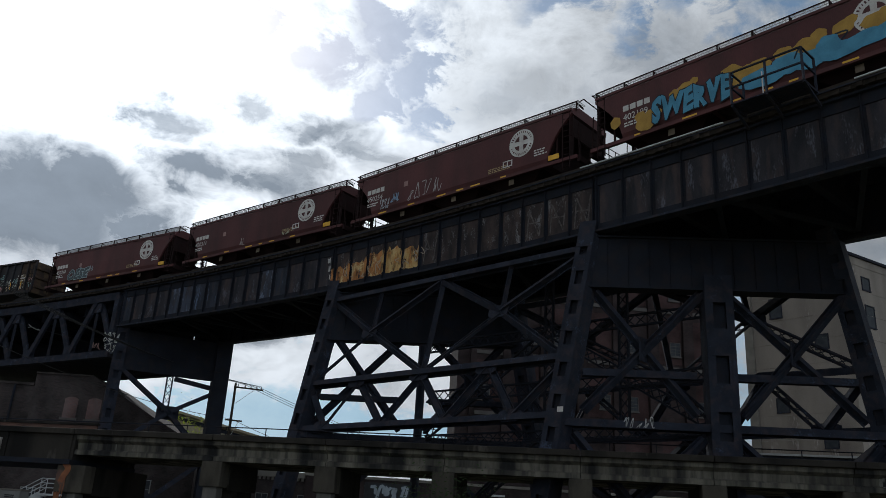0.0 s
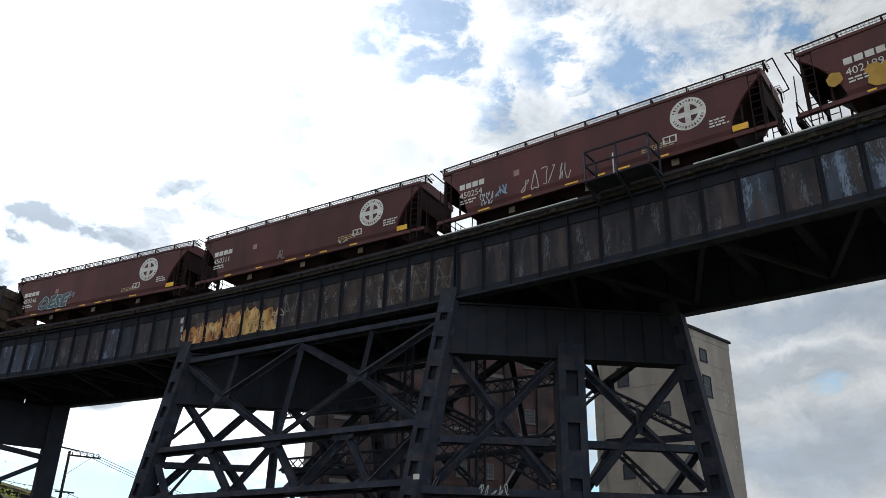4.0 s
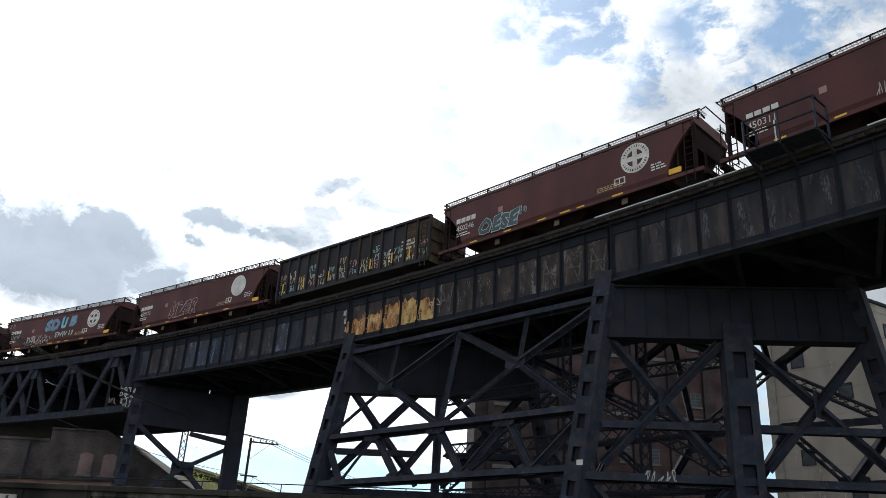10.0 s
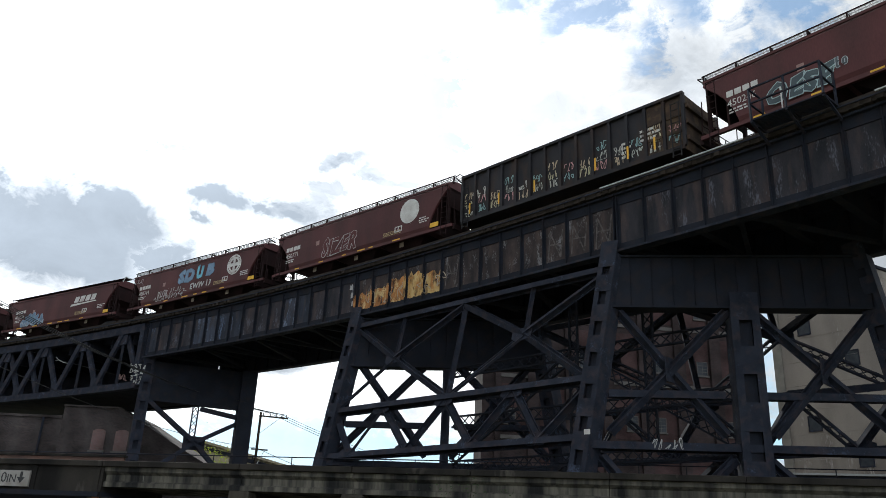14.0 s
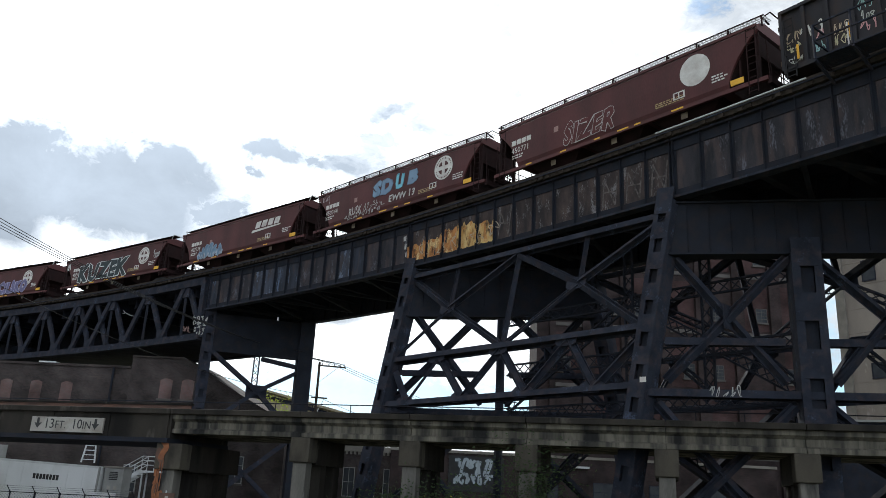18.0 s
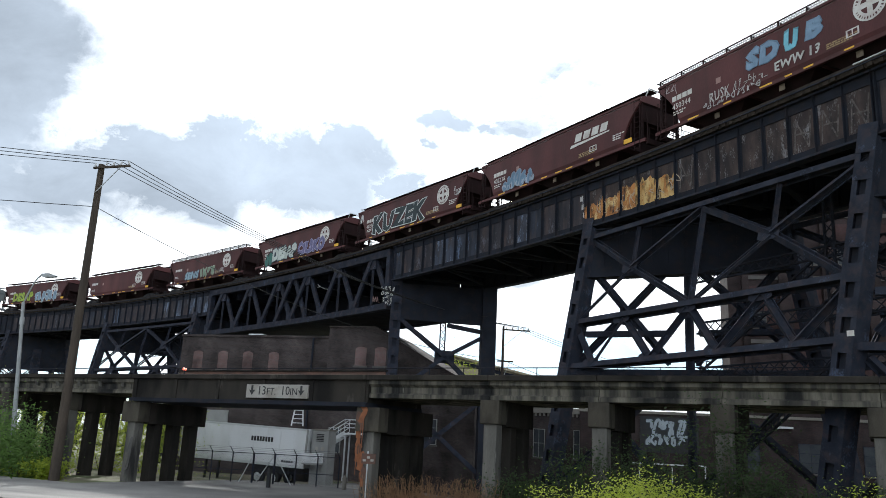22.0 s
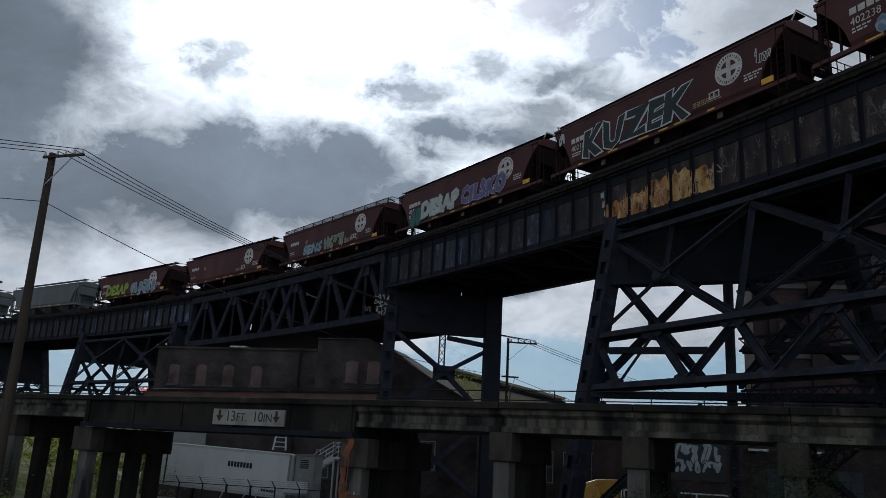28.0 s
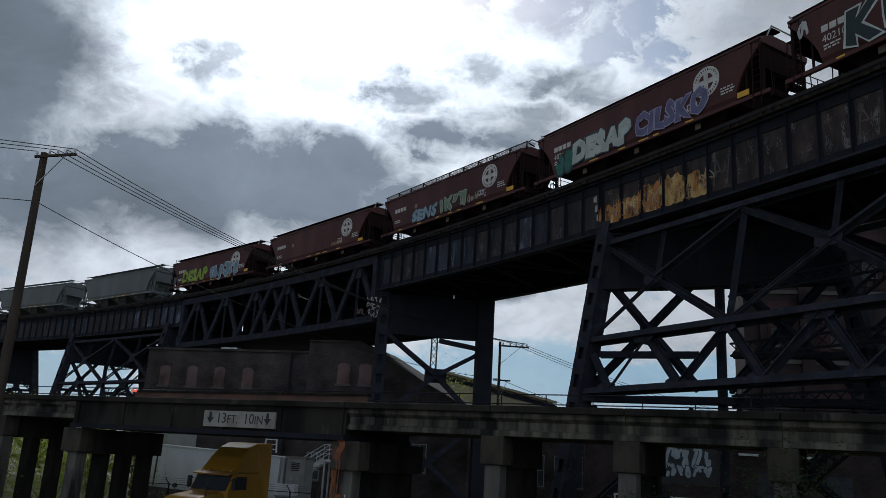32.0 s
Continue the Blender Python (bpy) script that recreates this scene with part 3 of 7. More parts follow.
def plate_girder(s0, s1, dr, detailed, web_material):
    g = thing("plate_girder", "riveted steel plate girder with dark flaking paint and vertical stiffeners", "girder", "girders of the viaduct", "structure")
    for name, z0, z1, w in (("top_flange", G_TOP - 0.1, G_TOP, 0.24), ("bottom_flange", G_BOT, G_BOT + 0.1, 0.26)):
        sh = Shape()
        curved_plate(sh, s0, s1, dr - w, dr + w, z0, z1)
        part(name, sh, STEEL, g)
    for name, z0, z1 in (("top_angle", G_TOP - 0.55, G_TOP - 0.1), ("bottom_angle", G_BOT + 0.1, G_BOT + 0.42)):
        sh = Shape()
        curved_plate(sh, s0, s1, dr - 0.07, dr - 0.022, z0, z1)
        part(name, sh, STEEL_DARK, g)
    n = max(int(round((s1 - s0) / PANEL)), 1)
    step = (s1 - s0) / n
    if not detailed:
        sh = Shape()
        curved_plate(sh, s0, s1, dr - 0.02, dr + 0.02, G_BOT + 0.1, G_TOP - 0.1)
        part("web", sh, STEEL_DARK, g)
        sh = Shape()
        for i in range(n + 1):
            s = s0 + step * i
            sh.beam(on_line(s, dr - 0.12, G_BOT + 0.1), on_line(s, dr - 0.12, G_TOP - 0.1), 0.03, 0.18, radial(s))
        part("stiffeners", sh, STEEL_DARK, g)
        return g
    for i in range(n):
        a, b = s0 + step * i, s0 + step * (i + 1)
        sh = Shape()
        curved_plate(sh, a + 0.005, b - 0.005, dr - 0.02, dr + 0.02, G_BOT + 0.1, G_TOP - 0.1)
        m = WEB_RUST if 95.9 < a < 113.5 else (WEB, WEB_BROWN, WEB_BLUE, WEB, WEB_BROWN, WEB_BROWN, WEB_BLUE)[int(a * 7.3) % 7]
        part("web_panel", sh, m, g)
    # stiffeners are broad and dark so that their colour gives their shaded sides
    for i in range(n + 1):
        s = min(max(s0 + step * i, s0 + 0.06), s1 - 0.06)
        sh = Shape()
        p, q = on_line(s, dr - 0.11, G_BOT + 0.1), on_line(s, dr - 0.11, G_TOP - 0.1)
        sh.beam(p, q, 0.03, 0.17, radial(s))
        sh.beam(on_line(s, dr - 0.032, G_BOT + 0.1), on_line(s, dr - 0.032, G_TOP - 0.1), 0.22, 0.02, radial(s))
        part("stiffener", sh, STEEL_DARK, g)
    return g


SPANS = [(52.0, 96.0), (96.05, 113.8), (113.85, 135.7), (168.2, 190.9), (190.95, 214.0), (214.05, 240.0), (240.05, 268.0), (268.05, 302.0), (302.05, 336.0), (336.05, 370.0), (370.05, 402.0)]
for a, b in SPANS:
    plate_girder(a, b, NEAR, a < 200, "mixed")
    plate_girder(a, b, FAR, False, "")


def deck_truss(s0, s1, dr, bottom):
    t = thing("deck_truss", "dark riveted steel deck truss span with broad diagonals", "truss", "trusses of the viaduct", "structure")
    zt, zb = 17.6, bottom
    for name, z, h in (("top_chord", zt, 0.6), ("bottom_chord", zb, 0.5)):
        sh = Shape()
        curved_plate(sh, s0, s1, dr - 0.25, dr + 0.25, z - h / 2, z + h / 2, 3.2)
        part(name, sh, STEEL, t)
    n = 12
    step = (s1 - s0) / n
    for i in range(n):
        a, b = s0 + step * i, s0 + step * (i + 1)
        up = i % 2 == 0
        if i in (5, 6):
            pairs = ((zb, zt), (zt, zb))
        else:
            pairs = ((zb, zt),) if up else ((zt, zb),)
        for za, zc in pairs:
            sh = Shape()
            off = 0.12 if za < zc else -0.12
            sh.beam(on_line(a, dr + off, za), on_line(b, dr + off, zc), 0.2, 0.46, radial(a).cross(Vector((0, 0, 1))))
            part("diagonal", sh, STEEL, t)
    for i in range(0, n + 1):
        s = s0 + step * i
        sh = Shape()
        z = zt - 0.55 if i % 2 else zb + 0.45
        sh.box(-0.55, 0.55, -0.14, 0.14, -0.5, 0.5)
        ob = part("gusset", sh, STEEL, t)
        ob.matrix_world = Matrix.Translation(on_line(s, dr, z)) @ Matrix.Rotation(s / RAD + math.pi / 2, 4, "Z")
    for i in range(1, n, 2):
        s = s0 + step * i
        sh = Shape()
        sh.beam(on_line(s, dr, zb), on_line(s, dr, zt), 0.2, 0.2)
        part("vertical", sh, STEEL_DARK, t)
    for s in (s0 + 0.15, s1 - 0.15):
        sh = Shape()
        sh.beam(on_line(s, dr, zb), on_line(s, dr, zt), 0.5, 0.5, radial(s))
        part("end_post", sh, STEEL, t)
    return t


deck_truss(136.1, 168.0, NEAR, 13.25)


def far_deep_girder():
    g = thing("plate_girder", "deep plate girder of darker steel on the far side of the truss span", "girder", "girders of the viaduct", "structure")
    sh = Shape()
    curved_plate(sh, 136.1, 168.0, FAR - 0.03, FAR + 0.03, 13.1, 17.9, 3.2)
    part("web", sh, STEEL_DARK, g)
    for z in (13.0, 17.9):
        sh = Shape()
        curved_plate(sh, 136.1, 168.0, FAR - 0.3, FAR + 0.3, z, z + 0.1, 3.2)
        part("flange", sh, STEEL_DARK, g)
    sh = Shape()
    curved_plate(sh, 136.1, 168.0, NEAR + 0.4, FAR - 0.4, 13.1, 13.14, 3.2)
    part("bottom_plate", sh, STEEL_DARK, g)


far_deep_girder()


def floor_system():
    f = thing("floor_system", "dark steel floor beams and bracing under the track", "bracing", "", "structure")
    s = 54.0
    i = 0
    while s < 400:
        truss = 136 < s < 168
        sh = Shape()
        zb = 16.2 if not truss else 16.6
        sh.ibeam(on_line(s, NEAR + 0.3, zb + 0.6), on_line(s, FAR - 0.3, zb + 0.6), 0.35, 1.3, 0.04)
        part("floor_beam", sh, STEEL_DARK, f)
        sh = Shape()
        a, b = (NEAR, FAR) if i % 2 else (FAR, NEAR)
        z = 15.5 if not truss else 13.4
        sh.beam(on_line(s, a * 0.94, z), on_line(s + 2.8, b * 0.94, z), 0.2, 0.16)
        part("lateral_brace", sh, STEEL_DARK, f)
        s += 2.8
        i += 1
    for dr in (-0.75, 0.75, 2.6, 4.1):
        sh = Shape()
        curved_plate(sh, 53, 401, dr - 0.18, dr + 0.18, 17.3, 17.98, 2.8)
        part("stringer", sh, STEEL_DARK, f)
    return f


floor_system()


def track():
    t = thing("railway_track", "open deck of creosoted timber ties with two steel rails", "track", "", "structure")
    sh = Shape()
    sh.box(-3.95, 3.95, -0.11, 0.11, 0, 0.24)
    tie = sh.mesh("tie")
    tie.materials.append(TIE)
    near_ties = [74 + 0.42 * i for i in range(290)]
    for s in near_ties:
        ob = new("tie", tie)
        ob.parent = t
        ob.matrix_world = Matrix.Translation(on_line(s, 1.3 + random.uniform(-0.06, 0.06), G_TOP)) @ Matrix.Rotation(s / RAD, 4, "Z")
    sh = Shape()
    for s in [54 + 0.42 * i for i in range(47)] + [196 + 0.42 * i for i in range(490)]:
        sh.beam(on_line(s, -2.65, G_TOP + 0.12), on_line(s, 5.25, G_TOP + 0.12), 0.22, 0.24)
    tagged(part("distant_ties", sh, TIE, t), kind="stuff")
    for dr in (-0.75, 0.75):
        sh = Shape()
        curved_plate(sh, 53, 401, dr - 0.035, dr + 0.035, G_TOP + 0.26, RAIL, 1.4)
        curved_plate(sh, 53, 401, dr - 0.07, dr + 0.07, G_TOP + 0.24, G_TOP + 0.262, 1.4)
        part("rail", sh, RAILTOP, t)
    for dr in (-2.42, 5.0):
        sh = Shape()
        curved_plate(sh, 53, 401, dr - 0.1, dr + 0.1, G_TOP + 0.24, G_TOP + 0.36, 1.4)
        part("guard_timber", sh, TIE, t)
    sh = Shape()
    curved_plate(sh, 53, 401, -2.72, -2.67, G_TOP + 0.17, G_TOP + 0.23, 1.4)
    part("edge_conduit", sh, STEEL, t)
    sh = Shape()
    curved_plate(sh, 53, 401, -2.6, -2.5, G_TOP + 0.02, G_TOP + 0.4, 1.4)
    part("fascia_timber", sh, TIE, t)
    for a, b in ((79.0, 84.6), (89.6, 96.5)):
        sh = Shape()
        curved_plate(sh, a, b, -2.8, -2.74, G_TOP + 0.26, G_TOP + 0.31, 0.7)
        part("cable_duct", sh, GALV, t, "pale galvanised cable duct")
    return t


track()


# ---- steel towers under the viaduct ----
def laced_leg(tower, p, q, size, across, name="leg"):
    """A leg of two plates tied by battens; across: the way in which the plates lie apart."""
    p, q, across = Vector(p), Vector(q), Vector(across).normalized()
    d = (q - p).normalized()
    deep = d.cross(across).normalized()
    leg = part(name, Shape(), STEEL, tower)
    # dark bar added inside so the gaps between battens read as shaded recesses
    part("core", Shape().beam(p, q, size * 0.5, size * 0.5, deep), STEEL_DARK, leg)
    for k in (-1, 1):
        sh = Shape()
        sh.beam(p + across * (k * size * 0.42), q + across * (k * size * 0.42), size * 0.16, size * 0.96, deep)
        for face in (-1, 1):
            sh.beam(p + across * (k * size * 0.36) + deep * (face * size * 0.46), q + across * (k * size * 0.36) + deep * (face * size * 0.46), size * 0.27, 0.03, deep)
        part("side_plate", sh, STEEL, leg)
    length = (q - p).length
    n = max(int(length / (1.3 if name == "leg" else 2.0)), 1)
    for face in (-1, 1):
        for i in range(n + 1):
            c = p + d * (length * i / n) + deep * (face * size * 0.475)
            h = (length / n) * (0.55 if name == "leg" else 0.5) if i not in (0, n) else 1.2
            sh = Shape()
            sh.beam(c - d * h / 2, c + d * h / 2, size * 0.98, 0.035, deep)
            part("batten", sh, STEEL, leg)
    return leg


def laced_bar(sh, p, q, w, up):
    """Two angles joined by zigzag lacing."""
    p, q, up = Vector(p), Vector(q), Vector(up)
    d = (q - p).normalized()
    s = d.cross(up).normalized()
    for k in (-1, 1):
        sh.beam(p + s * (k * w / 2), q + s * (k * w / 2), 0.09, 0.12, up)
    n = max(int((q - p).length / (w * 1.1)), 1)
    for i in range(n):
        a, b = p + (q - p) * (i / n), p + (q - p) * ((i + 1) / n)
        k = 1 if i % 2 else -1
        sh.beam(a + s * (k * w / 2), b - s * (k * w / 2), 0.05, 0.02, up)
        sh.beam(a - s * (k * w / 2), b + s * (k * w / 2), 0.05, 0.021, up)


def tower(nl, nr, bent, width, full=True):
    """A four-legged trestle tower: nl, nr are the heads of the legs on the street side; the legs spread across the track, 1 in 6."""
    t = thing("viaduct_tower", "tall riveted steel trestle tower, dark brown and rusty, with crossed bracing", "tower", "towers of the viaduct", "structure")
    up = Vector((0, 0, 1))
    nl, nr = Vector((nl[0], nl[1], 0)), Vector((nr[0], nr[1], 0))
    bent = Vector((bent[0], bent[1], 0)).normalized()
    H = 15.1

    def near(f, z):
        return nl.lerp(nr, f) - bent * ((H - z) / 6) + up * z

    def far(f, z):
        return nl.lerp(nr, f) + bent * (width + (H - z) / 6) + up * z
    along = (nr - nl).normalized()
    for face in (near, far):
        for f in (0, 1):
            laced_leg(t, face(f, -0.9), face(f, H), 0.85, along)
    outward = {near: -bent, far: bent}
    for face in (near, far):
        normal = (outward[face] * 6 + up).normalized()

        def bar(name, a, b, w=0.3, h=0.28, lift=0.0, laced=False):
            sh = Shape()
            p, q = face(*a) + normal * lift, face(*b) + normal * lift
            if laced:
                laced_bar(sh, p, q, w * 1.3, normal)
            else:
                sh.ibeam(p, q, h, w, 0.035, normal)
            part(name, sh, STEEL, t)

        def gusset(f, z, w=1.1, h=1.0, lift=0.17):
            c = face(f, z) + normal * lift
            sh = Shape()
            u = along.cross(normal)
            k = 0.3
            pts = [(-w / 2, -h * k), (-w * k, -h / 2), (w * k, -h / 2), (w / 2, -h * k), (w / 2, h * k), (w * k, h / 2), (-w * k, h / 2), (-w / 2, h * k)]
            v = [c + along * x + u * y + normal * e for e in (0, 0.03) for x, y in pts]
            sh.add(v, [tuple(range(7, -1, -1)), tuple(range(8, 16))] + [(i, (i + 1) % 8, 8 + (i + 1) % 8, 8 + i) for i in range(8)])
            part("gusset", sh, STEEL, t)
        far_face = face is far
        bar("top_strut", (0, 14.55), (1, 14.55), 0.4)
        bar("strut", (0, 9.7), (1, 9.7), 0.55)
        bar("strut", (0, 7.25), (1, 7.25), 0.5)
        for f0, f1, fc in ((0.0, 0.5, 0.235), (0.5, 1.0, 0.75)):
            a, b = (f0 + (0.02 if f0 == 0 else 0), 14.4), (f1 - (0.02 if f1 == 1 else 0), 9.75)
            bar("diagonal", a, (fc, 12.25), 0.3)
            bar("diagonal", (fc, 12.25), b, 0.3, 0.28, 0.0, far_face)
            bar("diagonal", (f0, 9.75), (fc, 12.25), 0.3, 0.28, 0.06, True)
            bar("diagonal", (fc, 12.25), (f1, 14.4), 0.3, 0.28, 0.06)
            bar("hanger", (fc, 12.25), (fc, 14.5), 0.22, 0.2)
            gusset(fc, 12.25)
        bar("post", (0.5, 9.7), (0.5, 14.5), 0.26, 0.22)
        for f in (0.235, 0.5, 0.75):
            gusset(f, 9.6, 1.2, 1.0)
        tops = (0.0, 0.235, 0.5, 0.75, 1.0)
        lows = (0.12, 0.375, 0.625, 0.86)
        for i, f in enumerate(lows):
            bar("web_bar", (tops[i], 9.6), (f, 7.3), 0.34, 0.26, 0.0, far_face)
            bar("web_bar", (f, 7.3), (tops[i + 1], 9.6), 0.34, 0.26, 0.04, i == 0)
            gusset(f, 7.35, 1.2, 0.9)
        if far_face or nl.y > 60:
            for f0, f1 in ((0.0, 0.5), (0.5, 1.0)):
                bar("lower_diagonal", (f0, 7.1), (f1, 1.2), 0.34)
                bar("lower_diagonal", (f1, 7.1), (f0, 1.2), 0.34, 0.28, 0.3)
        bar("strut", (0, 1.0), (1, 1.0), 0.45)
    for f in (0, 1):
        def cross(g, z):
            return near(f, z).lerp(far(f, z), g)
        sh = Shape()
        a, b = cross(0.0, 13.95), cross(1.0, 13.95)
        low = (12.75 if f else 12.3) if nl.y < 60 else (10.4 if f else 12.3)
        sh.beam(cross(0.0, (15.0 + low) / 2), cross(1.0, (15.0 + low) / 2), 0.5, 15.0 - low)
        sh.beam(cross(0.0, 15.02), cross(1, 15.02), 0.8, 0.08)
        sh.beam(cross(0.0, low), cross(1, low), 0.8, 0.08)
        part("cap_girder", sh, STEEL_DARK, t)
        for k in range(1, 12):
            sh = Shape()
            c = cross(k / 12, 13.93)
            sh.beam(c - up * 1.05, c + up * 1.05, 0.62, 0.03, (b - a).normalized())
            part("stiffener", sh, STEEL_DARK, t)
        top = cross(0.51, 12.75)
        laced_leg(t, (top.x, top.y, -0.9), top, 1.15 if f else 0.42, (b - a).normalized(), "middle_column")
        side = along if f else -along

        def brace(name, p, q, w=0.32, lift=0.0, laced=False):
            sh = Shape()
            p, q = cross(*p) + side * lift, cross(*q) + side * lift
            if laced:
                laced_bar(sh, p, q, w * 1.3, side)
            else:
                sh.ibeam(p, q, 0.3, w, 0.035, side)
            part(name, sh, STEEL, t)
        for g0, g1 in ((0.05, 0.43), (0.55, 0.95)):
            brace("cross_brace", (g0, 12.6), (g1, 7.5))
            brace("cross_brace", (g1, 12.6), (g0, 7.5), 0.32, 0.3)
            c = cross((g0 + g1) / 2, 10.1)
            sh = Shape()
            sh.beam(c - up * 0.5 + side * 0.2, c + up * 0.5 + side * 0.2, 0.9, 0.04, side)
            part("gusset", sh, STEEL, t)
            brace("cross_brace", (g0, 6.6), (g1, 1.0))
            brace("cross_brace", (g1, 6.6), (g0, 1.0), 0.32, 0.3)
            brace("tie_strut", (g0, 9.1), (g1, 9.1), 0.42)
        brace("cross_strut", (0.0, 7.0), (1.0, 7.0), 0.8)
        brace("cross_strut", (0.0, 0.9), (1.0, 0.9), 0.5)
    if nl.y > 60:
        # plated upper panel on the far side
        sh = Shape()
        sh.beam(far(0.02, 13.25), far(0.98, 13.25), 0.08, 3.5)
        part("web_plate", sh, STEEL_DARK, t)
    mid = lambda f, z: near(f, z).lerp(far(f, z), 0.51)
    across = along.cross(up)
    for z, w in ((12.0, 0.5), (9.3, 0.55), (7.0, 0.5)):
        sh = Shape()
        laced_bar(sh, mid(0.03, z), mid(0.97, z), w, across)
        part("middle_strut", sh, STEEL_DARK, t)
    for f0, z0, f1, z1 in ((0.5, 12.0, 0.03, 7.2), (0.5, 12.0, 0.97, 7.2), (0.5, 7.0, 0.03, 1.2), (0.5, 7.0, 0.97, 1.2)):
        sh = Shape()
        laced_bar(sh, mid(f0, z0), mid(f1, z1), 0.42, across)
        part("middle_diagonal", sh, STEEL_DARK, t)
    for f in (0.5, 0.74):
        sh = Shape()
        laced_bar(sh, mid(f, 7.0), mid(f, 14.9), 0.45, across)
        part("middle_post", sh, STEEL_DARK, t)
    return t


BENT1 = (0.9114, -0.4115)
tower((8.53, 44.1), (16.62, 29.17), BENT1, 10.15)
tower(on_line(190.6, NEAR), on_line(170.5, NEAR), (0.92, 0.40), 7.6)
tower(on_line(236.0, NEAR), on_line(214.2, NEAR), (0.88, 0.47), 7.4)
tower(on_line(284.0, NEAR), on_line(264.0, NEAR), (0.85, 0.53), 7.3)
tower(on_line(318.0, NEAR), on_line(298.0, NEAR), radial(308.0), 7.3)
tower(on_line(370.0, NEAR), on_line(350.0, NEAR), radial(360.0), 7.3)


def footings():
    for p, q, bent, w in (((8.53, 44.1), (16.62, 29.17), BENT1, 10.15), (on_line(190.6, NEAR), on_line(170.5, NEAR), (0.92, 0.40), 7.6), (on_line(236.0, NEAR), on_line(214.2, NEAR), (0.88, 0.47), 7.4)):
        b = Vector((bent[0], bent[1], 0)).normalized()
        for c in (p, q):
            c = Vector((c[0], c[1], 0))
            for k in (-15.1 / 6, w + 15.1 / 6, w * 0.51):
                o = c + b * k
                sh = Shape()
                sh.box(-0.9, 0.9, -0.9, 0.9, -0.9, 0.3)
                ob = part("footing", sh, CONCRETE_OLD, bevel=0.06)
                ob.matrix_world = Matrix.Translation((o.x, o.y, ground_z(o.x, o.y) - 0.02)) @ Matrix.Rotation(math.atan2(b.y, b.x), 4, "Z")
                tagged(ob, "low square concrete footing under a steel leg", "footing", "footings", "structure")


footings()


def portal_bent():
    """The two-legged bent between the girder span and the truss."""
    t = thing("portal_bent", "two-legged riveted steel bent with a deep cap and crossed bracing", "bent", "", "structure")
    up = Vector((0, 0, 1))
    a, b = Vector((-3.9, 62.4, 0)), Vector((4.2, 63.6, 0))
    w = (b - a).normalized()
    side = w.cross(up)
    g = lambda f, z: a.lerp(b, f) + up * z
    laced_leg(t, g(0.05, -1.4), g(0.05, 18.0), 0.8, w)
    sh = Shape()
    sh.beam(g(0.965, -1.4), g(0.965, 15.2), 0.9, 1.15, w)
    leg = part("leg", sh, STEEL_DARK, t)
    sh = Shape()
    sh.beam(g(0.0, 13.65), g(0.97, 13.65), 0.5, 2.9)
    part("cap_girder", sh, STEEL_DARK, t)
    for p, q in (((0.1, 12.2), (0.55, 9.5)), ((0.55, 9.5), (0.93, 11.3)), ((0.93, 12.0), (0.55, 9.5)), ((0.55, 9.5), (0.1, 6.6)), ((0.55, 9.5), (0.93, 6.6)), ((0.1, 6.3), (0.93, 0.6)), ((0.93, 6.3), (0.1, 0.6))):
        if p == (0.93, 12.0):
            continue
        sh = Shape()
        sh.ibeam(g(*p), g(*q), 0.3, 0.55, 0.04, side)
        part("brace", sh, STEEL, t)
    sh = Shape()
    laced_bar(sh, g(0.52, 9.6), g(0.52, 12.2), 0.4, side)
    part("hanger", sh, STEEL, t)
    sh = Shape()
    sh.ibeam(g(0.56, 12.0), g(0.93, 11.6), 0.3, 0.4, 0.04, side)
    part("strut", sh, STEEL, t)
    sh = Shape()
    sh.ibeam(g(0.05, 6.4), g(0.95, 6.4), 0.3, 0.45, 0.04, side)
    part("strut", sh, STEEL, t)
    sh = Shape()
    c = g(0.55, 9.5) - side * 0.18
    sh.beam(c - w * 0.8, c + w * 0.8, 0.04, 1.0)
    part("gusset", sh, STEEL, t)


portal_bent()


def refuge_platform():
    """A railed refuge that hangs out from the girder."""
    t = thing("refuge_platform", "small railed steel refuge platform bracketed out from the girder", "platform")
    s0, s1, d0, d1, z = 85.95, 88.7, -2.7, -3.75, 18.35
    for i in range(9):
        a = d0 + (d1 - d0) * (i + 0.5) / 9
        part("floor_plank", Shape().beam(on_line(s0, a, z), on_line(s1, a, z), 0.09, 0.05), STEEL, t)
    for s in (s0, (s0 + s1) / 2, s1):
        for d in ((d1,) if s not in (s0, s1) else (d0, d1)):
            sh = Shape()
            sh.beam(on_line(s, d, z), on_line(s, d, z + 1.35), 0.07, 0.07)
            part("post", sh, STEEL, t)
        sh = Shape()
        sh.beam(on_line(s, d1, z - 0.06), on_line(s, -2.45, z - 0.55), 0.09, 0.09)
        part("bracket", sh, STEEL, t)
        sh = Shape()
        sh.beam(on_line(s, d1, z - 0.07), on_line(s, -2.3, z - 0.07), 0.09, 0.09)
        part("bracket", sh, STEEL, t)
    for h in (0.7, 1.33):
        for p, q in ((on_line(s0, d1, z + h), on_line(s1, d1, z + h)), (on_line(s0, d0, z + h), on_line(s0, d1, z + h)), (on_line(s1, d0, z + h), on_line(s1, d1, z + h))):
            sh = Shape()
            sh.beam(p, q, 0.06, 0.06)
            part("handrail", sh, STEEL, t)
    sh = Shape()
    p = on_line(87.9, -2.75, z)
    sh.tube(p, p + Vector((0, 0, 1.55)), 0.03, 6)
    part("marker_pole", sh, DECAL, t, "white marker pole")


refuge_platform()


# ---- the concrete trestle beside the street ----
TOP = 5.78
